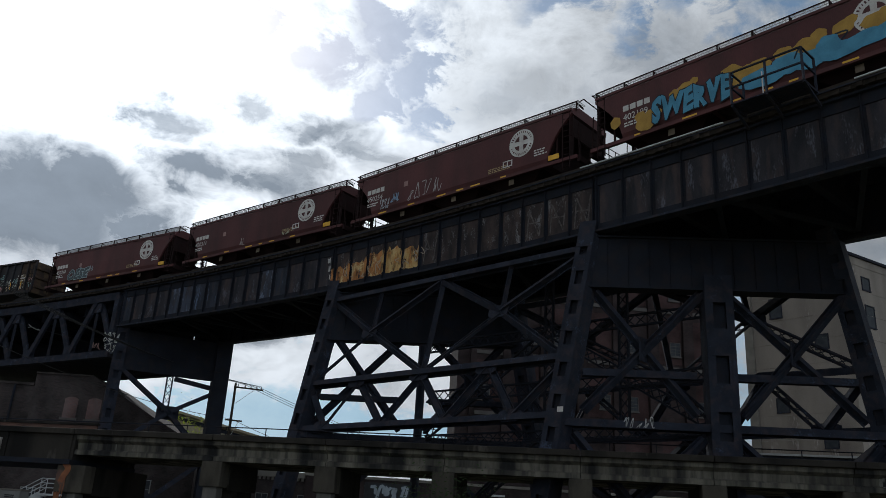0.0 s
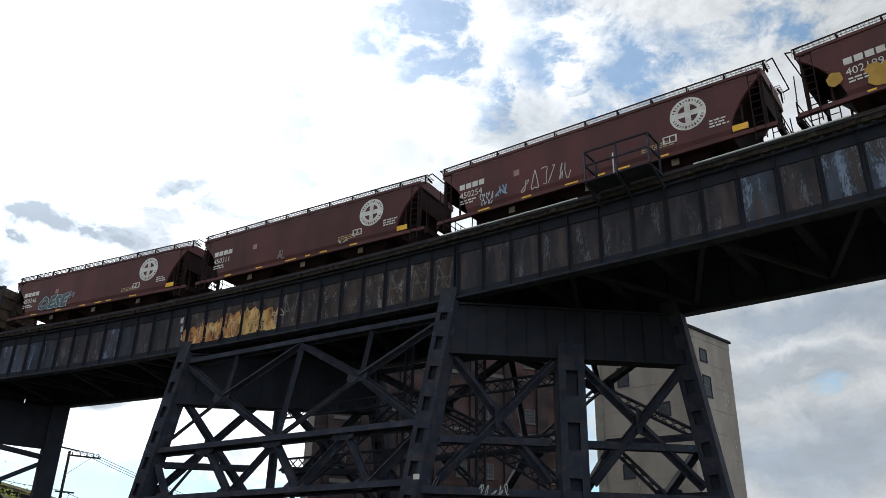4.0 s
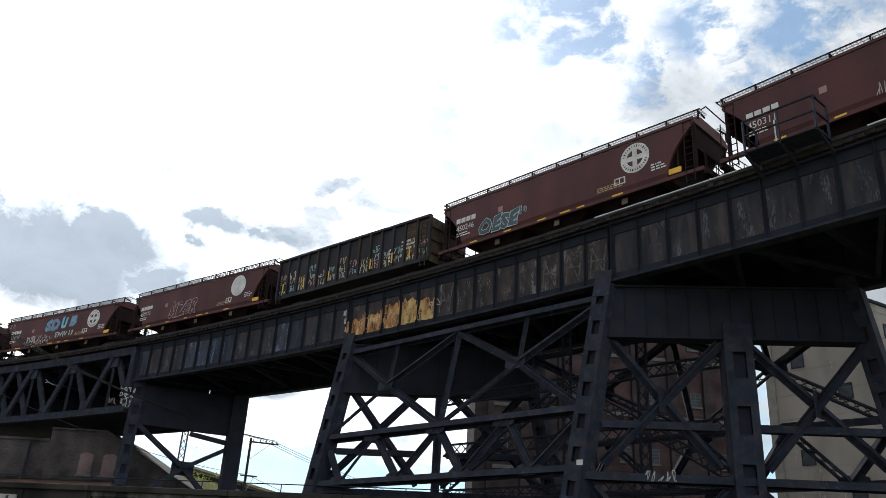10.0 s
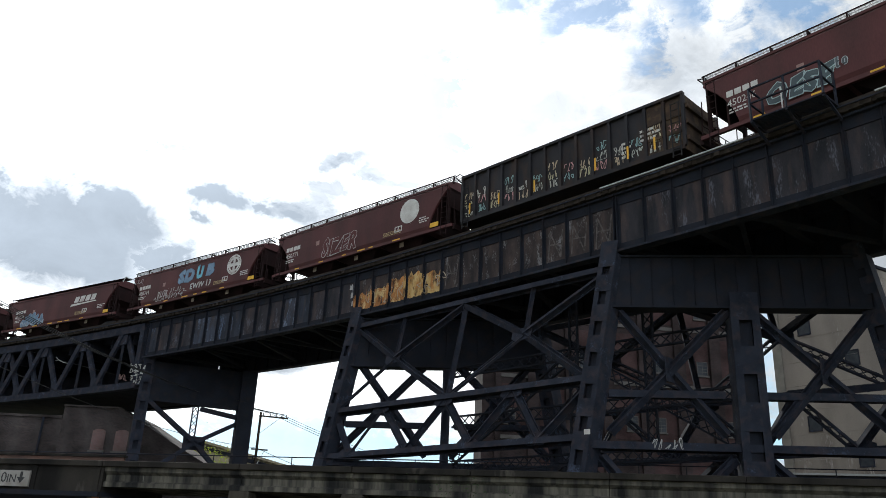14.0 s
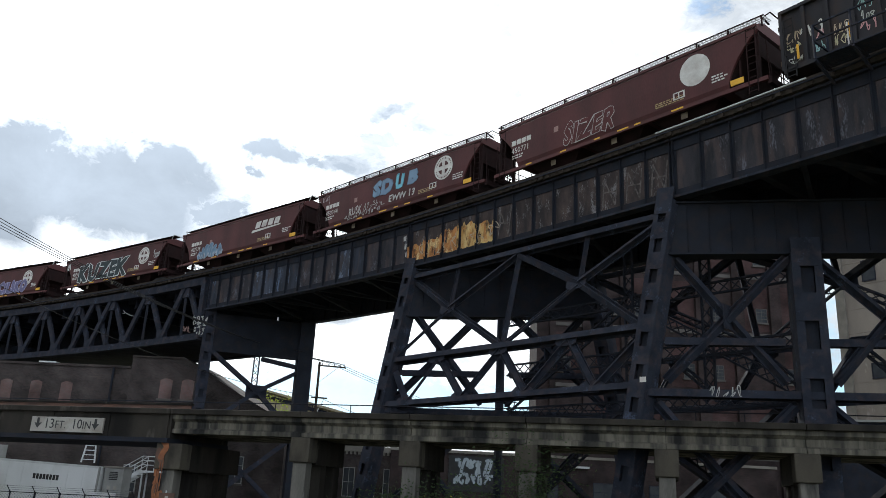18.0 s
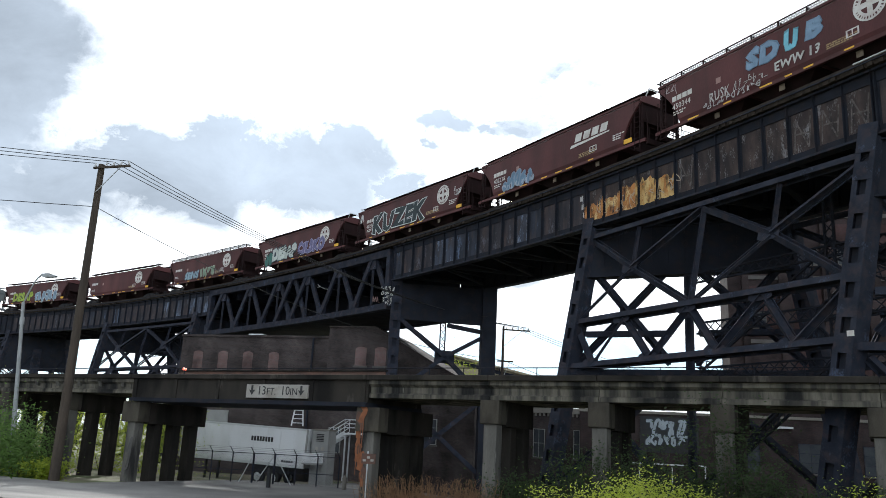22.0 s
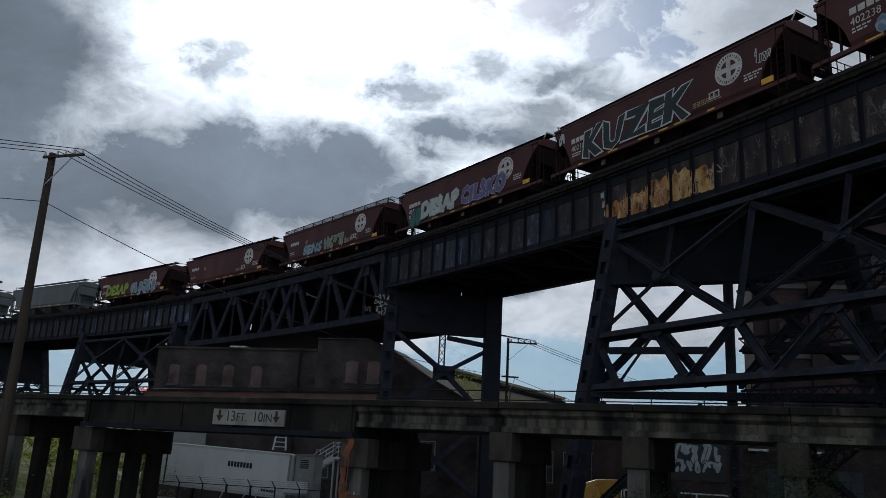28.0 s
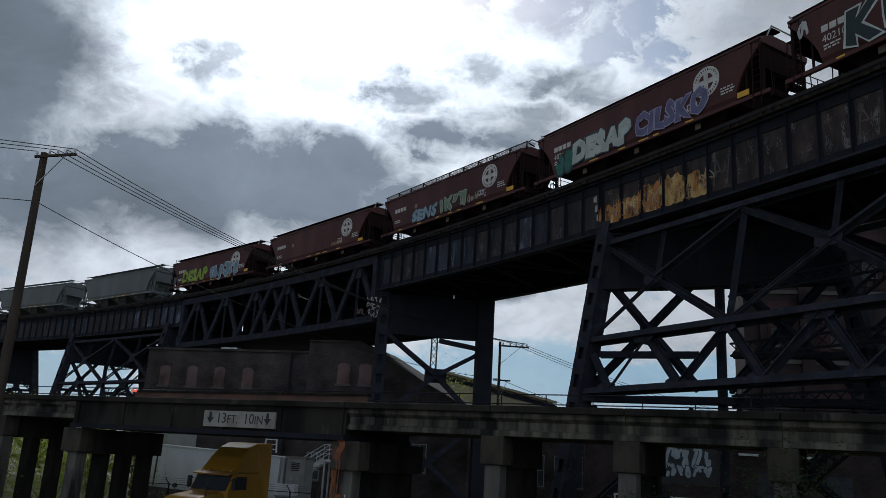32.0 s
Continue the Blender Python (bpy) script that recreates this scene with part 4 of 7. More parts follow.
PIERS = [-54.6, -48.6, -42.6, -36.6, -30.7, -24.9, -19.3, -3.5, 2.75, 7.6, 12.4, 17.7, 22.6, 27.5, 32.4]


def pier(u, road):
    p = thing("trestle_pier", "weathered concrete pier bent with a heavy cap on square columns", "pier", "piers of the trestle", "structure", TRESTLE)
    cap_top = 4.29 if road else 4.73
    h = 1.12 if road else 1.02
    w = 1.3 if road else 0.9
    deep = 5.1 if road else 3.9
    sh = Shape()
    sh.box(u - w / 2, u + w / 2, -0.15, 0.7, cap_top - h, cap_top)
    part("cap", sh, CAPSTONE, p, bevel=0.05)
    # rear of the cap in darker concrete: shade under the deck put into colour
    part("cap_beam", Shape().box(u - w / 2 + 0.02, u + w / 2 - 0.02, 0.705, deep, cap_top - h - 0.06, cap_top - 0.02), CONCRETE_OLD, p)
    cols = (0.35, 1.75, 3.15, 4.55) if road else (0.3, 1.9, 3.45)
    cw = 0.62
    for v in cols:
        q = V(u, v)
        sh = Shape()
        sh.box(u - cw / 2, u + cw / 2, v - cw / 2, v + cw / 2, ground_z(q.x, q.y) - 0.3, cap_top - h - (0.06 if v > 1 else 0.0))
        # columns behind the front one are darkened the same way for shade
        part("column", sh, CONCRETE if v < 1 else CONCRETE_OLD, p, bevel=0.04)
    return p


for u in PIERS:
    pier(u, u in (-19.3, -3.5))


def trestle_span(u0, u1, road):
    s = thing("trestle_span", "stained concrete trestle span with a projecting coping" if not road else "concrete-cased span over the street with recessed panels", "bridge span", "spans of the trestle", "structure", TRESTLE)
    e = 0.012
    u0, u1 = u0 + e, u1 - e
    sh = Shape()
    sh.box(u0, u1, -0.42, 5.3, TOP - 0.24, TOP)
    part("coping", sh, CONCRETE_OLD, s, bevel=0.03)
    if road:
        sh = Shape()
        sh.box(u0, u1, -0.2, 4.9, 4.5, TOP - 0.24)
        part("beam", sh, CONCRETE_OLD, s)
        n = 5
        for i in range(n + 1):
            c = u0 + 0.25 + (u1 - u0 - 0.5) * i / n
            sh = Shape()
            sh.box(c - 0.12, c + 0.12, -0.27, -0.2, 4.5, TOP - 0.24)
            part("pilaster", sh, CONCRETE_OLD, s, bevel=0.02)
        sh = Shape()
        sh.box(u0, u1, -0.36, 5.0, 4.3, 4.5)
        part("bottom_flange", sh, STEEL_DARK, s)
    else:
        sh = Shape()
        o = [(-0.2, TOP - 0.24), (-0.2, TOP - 0.42), (0.0, TOP - 0.55), (0.02, 4.98), (-0.14, 4.9), (-0.14, 4.73), (4.9, 4.73), (4.9, TOP - 0.24)]
        pts = [(u, v, z) for u in (u0, u1) for v, z in o]
        k = len(o)
        sh.add(pts, [tuple(range(k)), tuple(range(2 * k - 1, k - 1, -1))] + [(i, i + k, (i + 1) % k + k, (i + 1) % k) for i in range(k)])
        part("beam", sh, STREAKED, s)
        n = max(int((u1 - u0) / 1.6), 2) if u1 < -19 else 0
        for i in range(n):
            c = u0 + (u1 - u0) * (i + 0.5) / n
            sh = Shape()
            b = [(-0.2, TOP - 0.42), (0.0, TOP - 0.56), (0.0, 5.1), (-0.1, 5.1)]
            pts = [(c + d, v, z) for d in (-0.12, 0.12) for v, z in b]
            sh.add(pts, [(0, 1, 2, 3), (7, 6, 5, 4), (0, 4, 5, 1), (1, 5, 6, 2), (2, 6, 7, 3), (3, 7, 4, 0)])
            part("haunch", sh, CONCRETE, s)
    return s


for a, b in zip(PIERS, PIERS[1:]):
    trestle_span(a, b, a == -19.3)


def trestle_railing():
    r = thing("pipe_railing", "thin dark pipe railing along the far side of the trestle", "railing", "", "structure", TRESTLE)
    for i in range(42):
        u = -51 + 2.0 * i
        sh = Shape()
        sh.tube((u, 4.7, TOP), (u, 4.7, TOP + 0.86), 0.025, 6)
        part("post", sh, STEEL_DARK, r)
    for h in (0.45, 0.85):
        sh = Shape()
        sh.tube((-52, 4.7, TOP + h), (32, 4.7, TOP + h), 0.025, 6)
        part("rail", sh, STEEL_DARK, r)
    g = thing("rusty_plate_parapet", "low rusty plate parapet over the street span", "parapet", "", "structure", TRESTLE)
    sh = Shape()
    sh.box(-20.5, -5.5, 4.3, 4.42, TOP, TOP + 0.62)
    part("plate", sh, RUSTPLATE, g)
    sh = Shape()
    sh.box(-20.55, -5.45, 4.22, 4.5, TOP + 0.62, TOP + 0.72)
    part("cap", sh, CONCRETE_OLD, g)
    lamp = thing("signal_lamp", "small red signal lamp on the trestle", "lamp", "", "", TRESTLE)
    sh = Shape()
    sh.tube((-15.9, 0.2, TOP), (-15.9, 0.2, TOP + 0.28), 0.03, 6)
    part("stem", sh, STEEL_DARK, lamp)
    sh = Shape()
    sh.tube((-15.9, 0.1, TOP + 0.33), (-15.9, 0.3, TOP + 0.33), 0.065, 10)
    part("lens", sh, REDLAMP, lamp)


trestle_railing()


def clearance_sign():
    s = thing("clearance_sign", "white clearance sign with black letters and two down arrows", "sign", "", "", TRESTLE)
    u0, u1, z0, z1 = -10.8, -6.9, 4.61, 5.28
    sh = Shape()
    sh.box(u0, u1, -0.4, -0.29, z0, z1)
    part("board", sh, SIGNWHITE, s, bevel=0.01)
    for text, x in (("13", 0.72), ("FT.", 1.32), ("10", 2.22), ("IN", 2.8)):
        big = text[0] == "1"
        ob = part("letters", lettering(text, 0.62 if big else 0.5), BLACK, s)
        ob.location = (u0 + x, -0.404, z0 + 0.16)
        ob.scale = (0.95, 1, 1)
    for x in (0.38, 3.5):
        sh = Shape()
        c = u0 + x
        sh.extrude([(c - 0.2, z0 + 0.4), (c, z0 + 0.14), (c + 0.2, z0 + 0.4), (c + 0.07, z0 + 0.38), (c + 0.06, z0 + 0.62), (c - 0.06, z0 + 0.62), (c - 0.07, z0 + 0.38)], -0.408, -0.4)
        part("arrow", sh, BLACK, s)
    spall = thing("broken_corner", "rusty orange spall with exposed bars on the pier corner", "damage", "", "structure", TRESTLE)
    rnd = random.Random(9)
    for i in range(9):
        z0 = 0.7 + 0.36 * i
        y = -0.185 if z0 > 2.9 else -0.045
        u = -3.82 + 0.2 * math.sin(z0 * 1.9)
        sh = Shape()
        ribbon(sh, [(u + rnd.uniform(-0.14, 0.14), z0 + 0.28 * k) for k in range(4)], rnd.uniform(0.16, 0.34), y - 0.004 * (i % 3))
        part("rust_flake", sh, (RUST_BRIGHT, RUSTPLATE, RUST_BRIGHT)[i % 3], spall)
    for i in range(3):
        sh = Shape()
        sh.tube((-3.95 + 0.12 * i, -0.2, 1.2 + 0.5 * i), (-3.9 + 0.13 * i, -0.21, 3.2 + 0.3 * i), 0.018, 5)
        part("bar", sh, RUST_BRIGHT, spall)


clearance_sign()


# ---- graffiti and markings ----
def graffiti(parent, x, z, w, h, letters, fill, outline=None, seed=1, bold=0.3, y=-1.62, label="spray-painted tag"):
    """A scrawled tag: one curling stroke for each letter, with a rim behind it where one is given."""
    cell = w / letters
    rnd = random.Random(seed)
    grid = [(0, 0), (0.5, 0), (1, 0), (0, 0.5), (0.5, 0.5), (1, 0.5), (0, 1), (0.5, 1), (1, 1)]
    for i in range(letters):
        p = rnd.choice(grid)
        pts = [p]
        for _ in range(4):
            p = rnd.choice([g for g in grid if g != p and abs(g[0] - p[0]) + abs(g[1] - p[1]) <= 1.5])
            pts.append(p)
        lift = rnd.uniform(-0.06, 0.06) * h
        pts = [(x + (i + 0.1 + 0.72 * (a + 0.16 * (c - 0.5))) * cell + rnd.uniform(-0.05, 0.05) * cell, z + lift + c * h) for a, c in pts]
        if outline:
            sh = Shape()
            ribbon(sh, pts, cell * bold * 1.75, y - 0.002)
            part("graffiti_outline", sh, paint(*outline), parent)
        sh = Shape()
        ribbon(sh, pts, cell * bold, y - 0.012)
        part("graffiti", sh, paint(*fill), parent, label if i == 0 else "")


def islands(me):
    """The separate pieces of a mesh, as meshes from left to right."""
    root = list(range(len(me.vertices)))

    def find(i):
        while root[i] != i:
            root[i] = root[root[i]]
            i = root[i]
        return i
    for e in me.edges:
        root[find(e.vertices[0])] = find(e.vertices[1])
    out = {}
    for p in me.polygons:
        out.setdefault(find(p.vertices[0]), []).append(tuple(p.vertices))
    pieces = []
    for faces in out.values():
        used = sorted({i for f in faces for i in f})
        at = {i: k for k, i in enumerate(used)}
        sh = Shape()
        sh.add([tuple(me.vertices[i].co) for i in used], [tuple(at[i] for i in f) for f in faces])
        pieces.append(sh)
    return sorted(pieces, key=lambda q: min(v[0] for v in q.v))


def sprayed_word(parent, x, z, w, h, word, fill, outline, y=-1.636, lean=0.12, rim=0.09, label="large sprayed letters"):
    """A sprayed word of fat leaning letters, with a rim of another colour behind them."""
    for name, colour, fat, lift in (("graffiti_outline", outline, rim, 0.002), ("graffiti", fill, rim * 0.62, 0.008)):
        cu = bpy.data.curves.new("lettering", "FONT")
        cu.body, cu.size, cu.extrude, cu.resolution_u, cu.offset, cu.shear, cu.space_character = word, 1.0, 0.0015, 2, fat, lean, 1.12
        ob = bpy.data.objects.new("lettering", cu)
        scene.collection.objects.link(ob)
        me = bpy.data.meshes.new_from_object(ob.evaluated_get(bpy.context.evaluated_depsgraph_get()))
        bpy.data.objects.remove(ob)
        if name == "graffiti_outline":
            xs = [v.co.x for v in me.vertices]
            ys = [v.co.y for v in me.vertices]
            x0, x1, y0, y1 = min(xs), max(xs), min(ys), max(ys)
        for v in me.vertices:
            px, pz = (v.co.x - x0) / (x1 - x0), (v.co.y - y0) / (y1 - y0)
            pz += 0.1 * math.sin(px * 17.0 + len(word)) * (pz - 0.3) + 0.05 * math.sin(px * 31.0 + w)
            px += 0.012 * math.sin(pz * 5.0 + px * 23.0)
            v.co = Vector((x + px * w, y - lift - v.co.z, z + pz * h))
        for i, piece in enumerate(islands(me)):
            for j, p in enumerate(piece.v):
                piece.v[j] = (p[0], p[1] - 0.0007 * (i % 2), p[2])
            part(name, piece, paint(*colour), parent, label if name == "graffiti" and i == 0 else "")


def bubbles(parent, spots, colour, y, name="paint_bubble"):
    """Round sprayed blobs: x, z, half width and half height of each."""
    for i, (x, z, rx, rz) in enumerate(spots):
        n = 18
        ring = [(x + rx * math.cos(6.2832 * k / n) * (1 + 0.08 * math.sin(k * 2.1 + i)), y - 0.0008 * i, z + rz * math.sin(6.2832 * k / n) * (1 + 0.08 * math.cos(k * 1.7 + i))) for k in range(n)]
        part(name, Shape().add(ring, [tuple(range(n))]), paint(*colour), parent)


def bars(parent, x, z, w, rows, h, material, y=-1.604, name="stencil"):
    """Stencilled writing too small to read, as short bars."""
    sh = Shape()
    for r in range(rows):
        c = x
        while c < x + w * random.uniform(0.7, 1.0):
            k = random.uniform(0.08, 0.25)
            sh.box(c, c + k, y - 0.004, y, z - r * h * 1.9, z - r * h * 1.9 + h)
            c += k + 0.05
    tagged(part(name, sh, material, parent), kind="stuff")


# ---- the train ----


def wheelset(parent, x):
    sh = Shape()
    for y in (-0.75, 0.75):
        sh.tube((0, y - 0.06, 0), (0, y + 0.06, 0), 0.42, 16)
        sh.tube((0, y + (0.06 if y < 0 else -0.09), 0), (0, y + (0.09 if y < 0 else -0.06), 0), 0.45, 16)
    sh.tube((0, -1.0, 0), (0, 1.0, 0), 0.08, 8)
    ob = part("wheelset", sh, UNDER, parent)
    ob.location = (x, 0, 0.42)
    return ob


def bogie(car, x, sets):
    b = part("bogie", Shape().box(x - 0.28, x + 0.28, -0.95, 0.95, 0.38, 0.72), UNDER, car)
    for y in (-1.02, 1.02):
        sh = Shape()
        o = [(-1.25, 0.5), (-1.2, 0.3), (-0.9, 0.28), (-0.45, 0.2), (0.45, 0.2), (0.9, 0.28), (1.2, 0.3), (1.25, 0.5), (0.95, 0.6), (0.45, 0.78), (-0.45, 0.78), (-0.95, 0.6)]
        sh.extrude([(x + a, c) for a, c in o], y - 0.09, y + 0.09)
        part("side_frame", sh, UNDER, b)
        sh = Shape()
        for k in (-0.14, 0.0, 0.14):
            sh.tube((x + k, y * 1.06, 0.28), (x + k, y * 1.06, 0.62), 0.06, 8)
        part("springs", sh, UNDER, b)
    for k in (-0.88, 0.88):
        sets.append(wheelset(car, x + k))


def ladder(car, x, y, z0, z1, material):
    sh = Shape()
    for k in (-0.2, 0.2):
        sh.beam((x + k, y, z0), (x + k, y, z1), 0.04, 0.04)
    n = int((z1 - z0) / 0.32)
    for i in range(n + 1):
        z = z0 + 0.1 + i * 0.32
        if z < z1:
            sh.beam((x - 0.2, y, z), (x + 0.2, y, z), 0.03, 0.03)
    part("ladder", sh, material, car)


def hopper_car(label, number, logo, roof_rail, body_paint, marks):
    car = thing("hopper_car", label, "railway car", "cars of the train")
    sets = []
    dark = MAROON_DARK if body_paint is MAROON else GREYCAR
    # body: side sheets end in a slope towards the trucks
    # side outline, with the bulge of the upper side and the curved cut at each end
    top, eave, sill = 4.25, 3.88, 1.32

    def section(x):
        """Half-height of the slope sheet at x: the lowest z of the body."""
        a = abs(x)
        if a < 6.25:
            return sill
        k = (a - 6.25) / (7.72 - 6.25)
        return sill + (3.62 - sill) * min(k, 1) ** 0.55
    half = [0, 1.9, 3.8, 5.6, 6.25, 6.28, 6.34, 6.44, 6.6, 6.8, 7.05, 7.35, 7.72]
    xs = [-x for x in half[:0:-1]] + half
    sh = Shape()
    rows = []
    for x in xs:
        zb = section(x)
        ring = []
        for side in (-1, 1):
            col = [(side * 1.5, zb), (side * 1.6, max(zb + 0.02, sill + 0.25)), (side * 1.62, max(zb + 0.04, 2.6)), (side * 1.6, max(zb + 0.06, 3.7)), (side * 1.5, eave + 0.06), (side * 0.9, top - 0.08)]
            ring.append(col if side == -1 else col[::-1])
        rows.append([(x, y, z) for y, z in ring[0]] + [(x, y, z) for y, z in ring[1]])
    k = len(rows[0])
    pts = [p for r in rows for p in r]
    skin, slopes = [], []
    for i in range(len(rows) - 1):
        for j in range(k):
            end = j == k - 1 and abs(xs[i] + xs[i + 1]) > 12.4
            (slopes if end else skin).append((i * k + j, i * k + (j + 1) % k, (i + 1) * k + (j + 1) % k, (i + 1) * k + j))
    sh.add(pts, skin + [tuple(range(k - 1, -1, -1)), tuple((len(rows) - 1) * k + j for j in range(k))])
    part("body", sh, body_paint, car)
    # slope sheets and bulkheads take the darker maroon to carry the recess's shade
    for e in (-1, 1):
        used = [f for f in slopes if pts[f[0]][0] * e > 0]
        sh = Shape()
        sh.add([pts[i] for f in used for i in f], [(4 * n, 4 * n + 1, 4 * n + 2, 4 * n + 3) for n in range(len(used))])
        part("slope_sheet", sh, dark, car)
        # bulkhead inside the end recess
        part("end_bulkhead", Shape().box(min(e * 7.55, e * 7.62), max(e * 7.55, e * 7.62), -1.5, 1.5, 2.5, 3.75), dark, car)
    for y in (-1, 1):
        sh = Shape()
        sh.box(-7.7, 7.7, y * 1.62 - 0.03, y * 1.62 + 0.03, eave - 0.1, eave + 0.02)
        part("eave_rib", sh, body_paint, car)
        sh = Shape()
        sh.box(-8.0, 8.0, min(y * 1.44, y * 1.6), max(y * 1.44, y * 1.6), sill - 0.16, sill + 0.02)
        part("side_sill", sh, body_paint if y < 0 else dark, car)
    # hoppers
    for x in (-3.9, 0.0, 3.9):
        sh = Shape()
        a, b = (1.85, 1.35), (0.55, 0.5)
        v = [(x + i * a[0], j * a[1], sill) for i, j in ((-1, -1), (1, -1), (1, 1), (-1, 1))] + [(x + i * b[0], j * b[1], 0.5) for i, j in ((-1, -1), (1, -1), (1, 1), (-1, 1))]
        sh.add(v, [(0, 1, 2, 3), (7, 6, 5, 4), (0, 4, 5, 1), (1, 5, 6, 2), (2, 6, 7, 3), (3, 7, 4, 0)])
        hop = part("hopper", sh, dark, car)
        sh = Shape()
        sh.box(x - 0.65, x + 0.65, -0.6, 0.6, 0.36, 0.5)
        part("outlet_gate", sh, UNDER, hop)
        sh = Shape()
        sh.box(x - 0.2, x + 0.12, -1.27, -1.25, 0.88, 1.18)
        part("placard", sh, paint(0.24, 0.19, 0.14), hop)
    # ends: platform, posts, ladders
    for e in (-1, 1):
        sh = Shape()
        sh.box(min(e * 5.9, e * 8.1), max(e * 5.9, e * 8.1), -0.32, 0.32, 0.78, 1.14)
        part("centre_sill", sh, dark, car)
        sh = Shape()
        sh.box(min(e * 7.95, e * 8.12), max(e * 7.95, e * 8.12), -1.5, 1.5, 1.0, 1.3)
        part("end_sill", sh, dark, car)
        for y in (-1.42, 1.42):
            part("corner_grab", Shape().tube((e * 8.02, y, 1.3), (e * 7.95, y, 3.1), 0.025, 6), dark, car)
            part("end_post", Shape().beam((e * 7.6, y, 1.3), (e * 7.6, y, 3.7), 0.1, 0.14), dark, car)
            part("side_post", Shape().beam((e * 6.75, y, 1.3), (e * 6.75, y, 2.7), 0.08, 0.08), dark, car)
        sh = Shape()
        for y in (-1.35, -0.5, 0.5, 1.35):
            sh.tube((e * 8.05, y, 1.3), (e * 8.05, y, 2.0), 0.022, 6)
        for z in (1.65, 2.0):
            sh.tube((e * 8.05, -1.35, z), (e * 8.05, 1.35, z), 0.022, 6)
        part("end_railing", sh, dark, car)
        ladder(car, e * 7.38, -1.6, 0.75, 3.85, dark)
        ladder(car, e * 7.38, 1.6, 0.75, 3.85, dark)
        sh = Shape()
        sh.tube((e * 8.1, 0, 0.9), (e * 8.55, 0, 0.9), 0.11, 8)
        sh.box(min(e * 8.3, e * 8.5), max(e * 8.3, e * 8.5), -0.16, 0.16, 0.74, 1.06)
        part("coupler", sh, UNDER, car)
        sh = Shape()
        sh.tube((e * 8.1, 0.35, 0.8), (e * 8.35, 0.3, 0.5), 0.03, 6)
        sh.tube((e * 8.35, 0.3, 0.5), (e * 8.48, 0.1, 0.55), 0.03, 6)
        part("air_hose", sh, RUBBER, car)
        bogie(car, e * 6.75, sets)
    # roof: hatches, running board
    for i in range(3):
        x = -4.8 + 4.8 * i
        sh = Shape()
        sh.box(x - 2.2, x + 2.2, -0.3, 0.3, top - 0.1, top + 0.09)
        part("hatch_cover", sh, dark, car)
    if roof_rail:
        for y in (-1.0, 1.0):
            sh = Shape()
            z = top + 0.12
            for v in (-0.3, -0.15, 0.0, 0.15, 0.3):
                sh.box(-7.9, 7.9, y + v - 0.012, y + v + 0.012, z - 0.03, z)
            for i in range(80):
                x = -7.9 + 15.8 * i / 79
                sh.box(x - 0.01, x + 0.01, y - 0.31, y + 0.31, z - 0.028, z - 0.004)
            for i in range(120):
                x = -7.9 + 15.8 * i / 119
                sh.box(x - 0.012, x + 0.012, y * 1.31 - 0.008, y * 1.31 + 0.008, eave + 0.12, z)
            part("running_board", sh, GALV, car, "pale galvanised grating roof walkway")
            part("walkway_edge", Shape().box(-7.9, 7.9, y * 1.32 - 0.015, y * 1.32 + 0.015, z - 0.02, z + 0.03), dark, car)
            for i in range(11):
                x = -7.8 + 1.56 * i
                sh = Shape()
                sh.beam((x, y * 0.7, top - 0.04), (x, y * 1.26, top + 0.06), 0.07, 0.05)
                sh.beam((x, y * 1.33, eave), (x, y * 1.33, top + 0.12), 0.08, 0.05)
                part("walkway_bracket", sh, dark, car)
        for e in (-1, 1):
            sh = Shape()
            for y in (-1.25, 1.25):
                sh.tube((e * 7.9, y, top + 0.08), (e * 8.15, y, top + 0.15), 0.03, 6)
            sh.tube((e * 8.15, -1.25, top + 0.15), (e * 8.15, 1.25, top + 0.15), 0.03, 6)
            part("grab_rail", sh, dark, car)
    else:
        sh = Shape()
        for y in (-0.8, 0.8):
            sh.box(-7.9, 7.9, y - 0.3, y + 0.3, top + 0.1, top + 0.14)
        part("running_board", sh, dark, car)
        for e in (-1, 1):
            sh = Shape()
            for y in (-1.2, 1.2):
                sh.tube((e * 7.6, y, eave), (e * 7.95, y, top + 0.16), 0.035, 6)
            sh.tube((e * 7.95, -1.2, top + 0.16), (e * 7.95, 1.2, top + 0.16), 0.035, 6)
            part("grab_rail", sh, GALV, car)
    # markings
    if body_paint is MAROON:
        if logo in ("cross", "disc"):
            sh = Shape()
            n = 28
            r = 0.76
            c = (4.7, 2.86)
            ring = [(c[0] + r * math.cos(2 * math.pi * i / n), -1.63, c[1] + r * math.sin(2 * math.pi * i / n)) for i in range(n)]
            sh.add(ring, [tuple(range(n))])
            disc = part("emblem", sh, DECAL, car, "round white emblem")
            if logo == "cross":
                sh = Shape()
                for qx, qz in ((1, 1), (-1, 1), (-1, -1), (1, -1)):
                    arc = [(0.12, 0.12)] + [(0.43 * math.cos(a), 0.43 * math.sin(a)) for a in [0.3 + 0.97 * j / 6 for j in range(7)]]
                    pts = [(c[0] + qx * x, -1.634, c[1] + qz * z) for x, z in arc]
                    part("emblem_quadrant", Shape().add(pts, [tuple(range(len(pts)) if qx * qz > 0 else range(len(pts) - 1, -1, -1))]), body_paint, disc)
                for i in range(30):
                    if i % 15 in (0, 14):
                        continue
                    a = 2 * math.pi * (i + 0.5) / 30
                    m = Vector((c[0] + 0.62 * math.cos(a), -1.634, c[1] + 0.62 * math.sin(a)))
                    t = Vector((-math.sin(a), 0, math.cos(a))) * (0.022 if i % 3 else 0.032)
                    o = Vector((math.cos(a), 0, math.sin(a))) * (0.045 if i % 3 else 0.06)
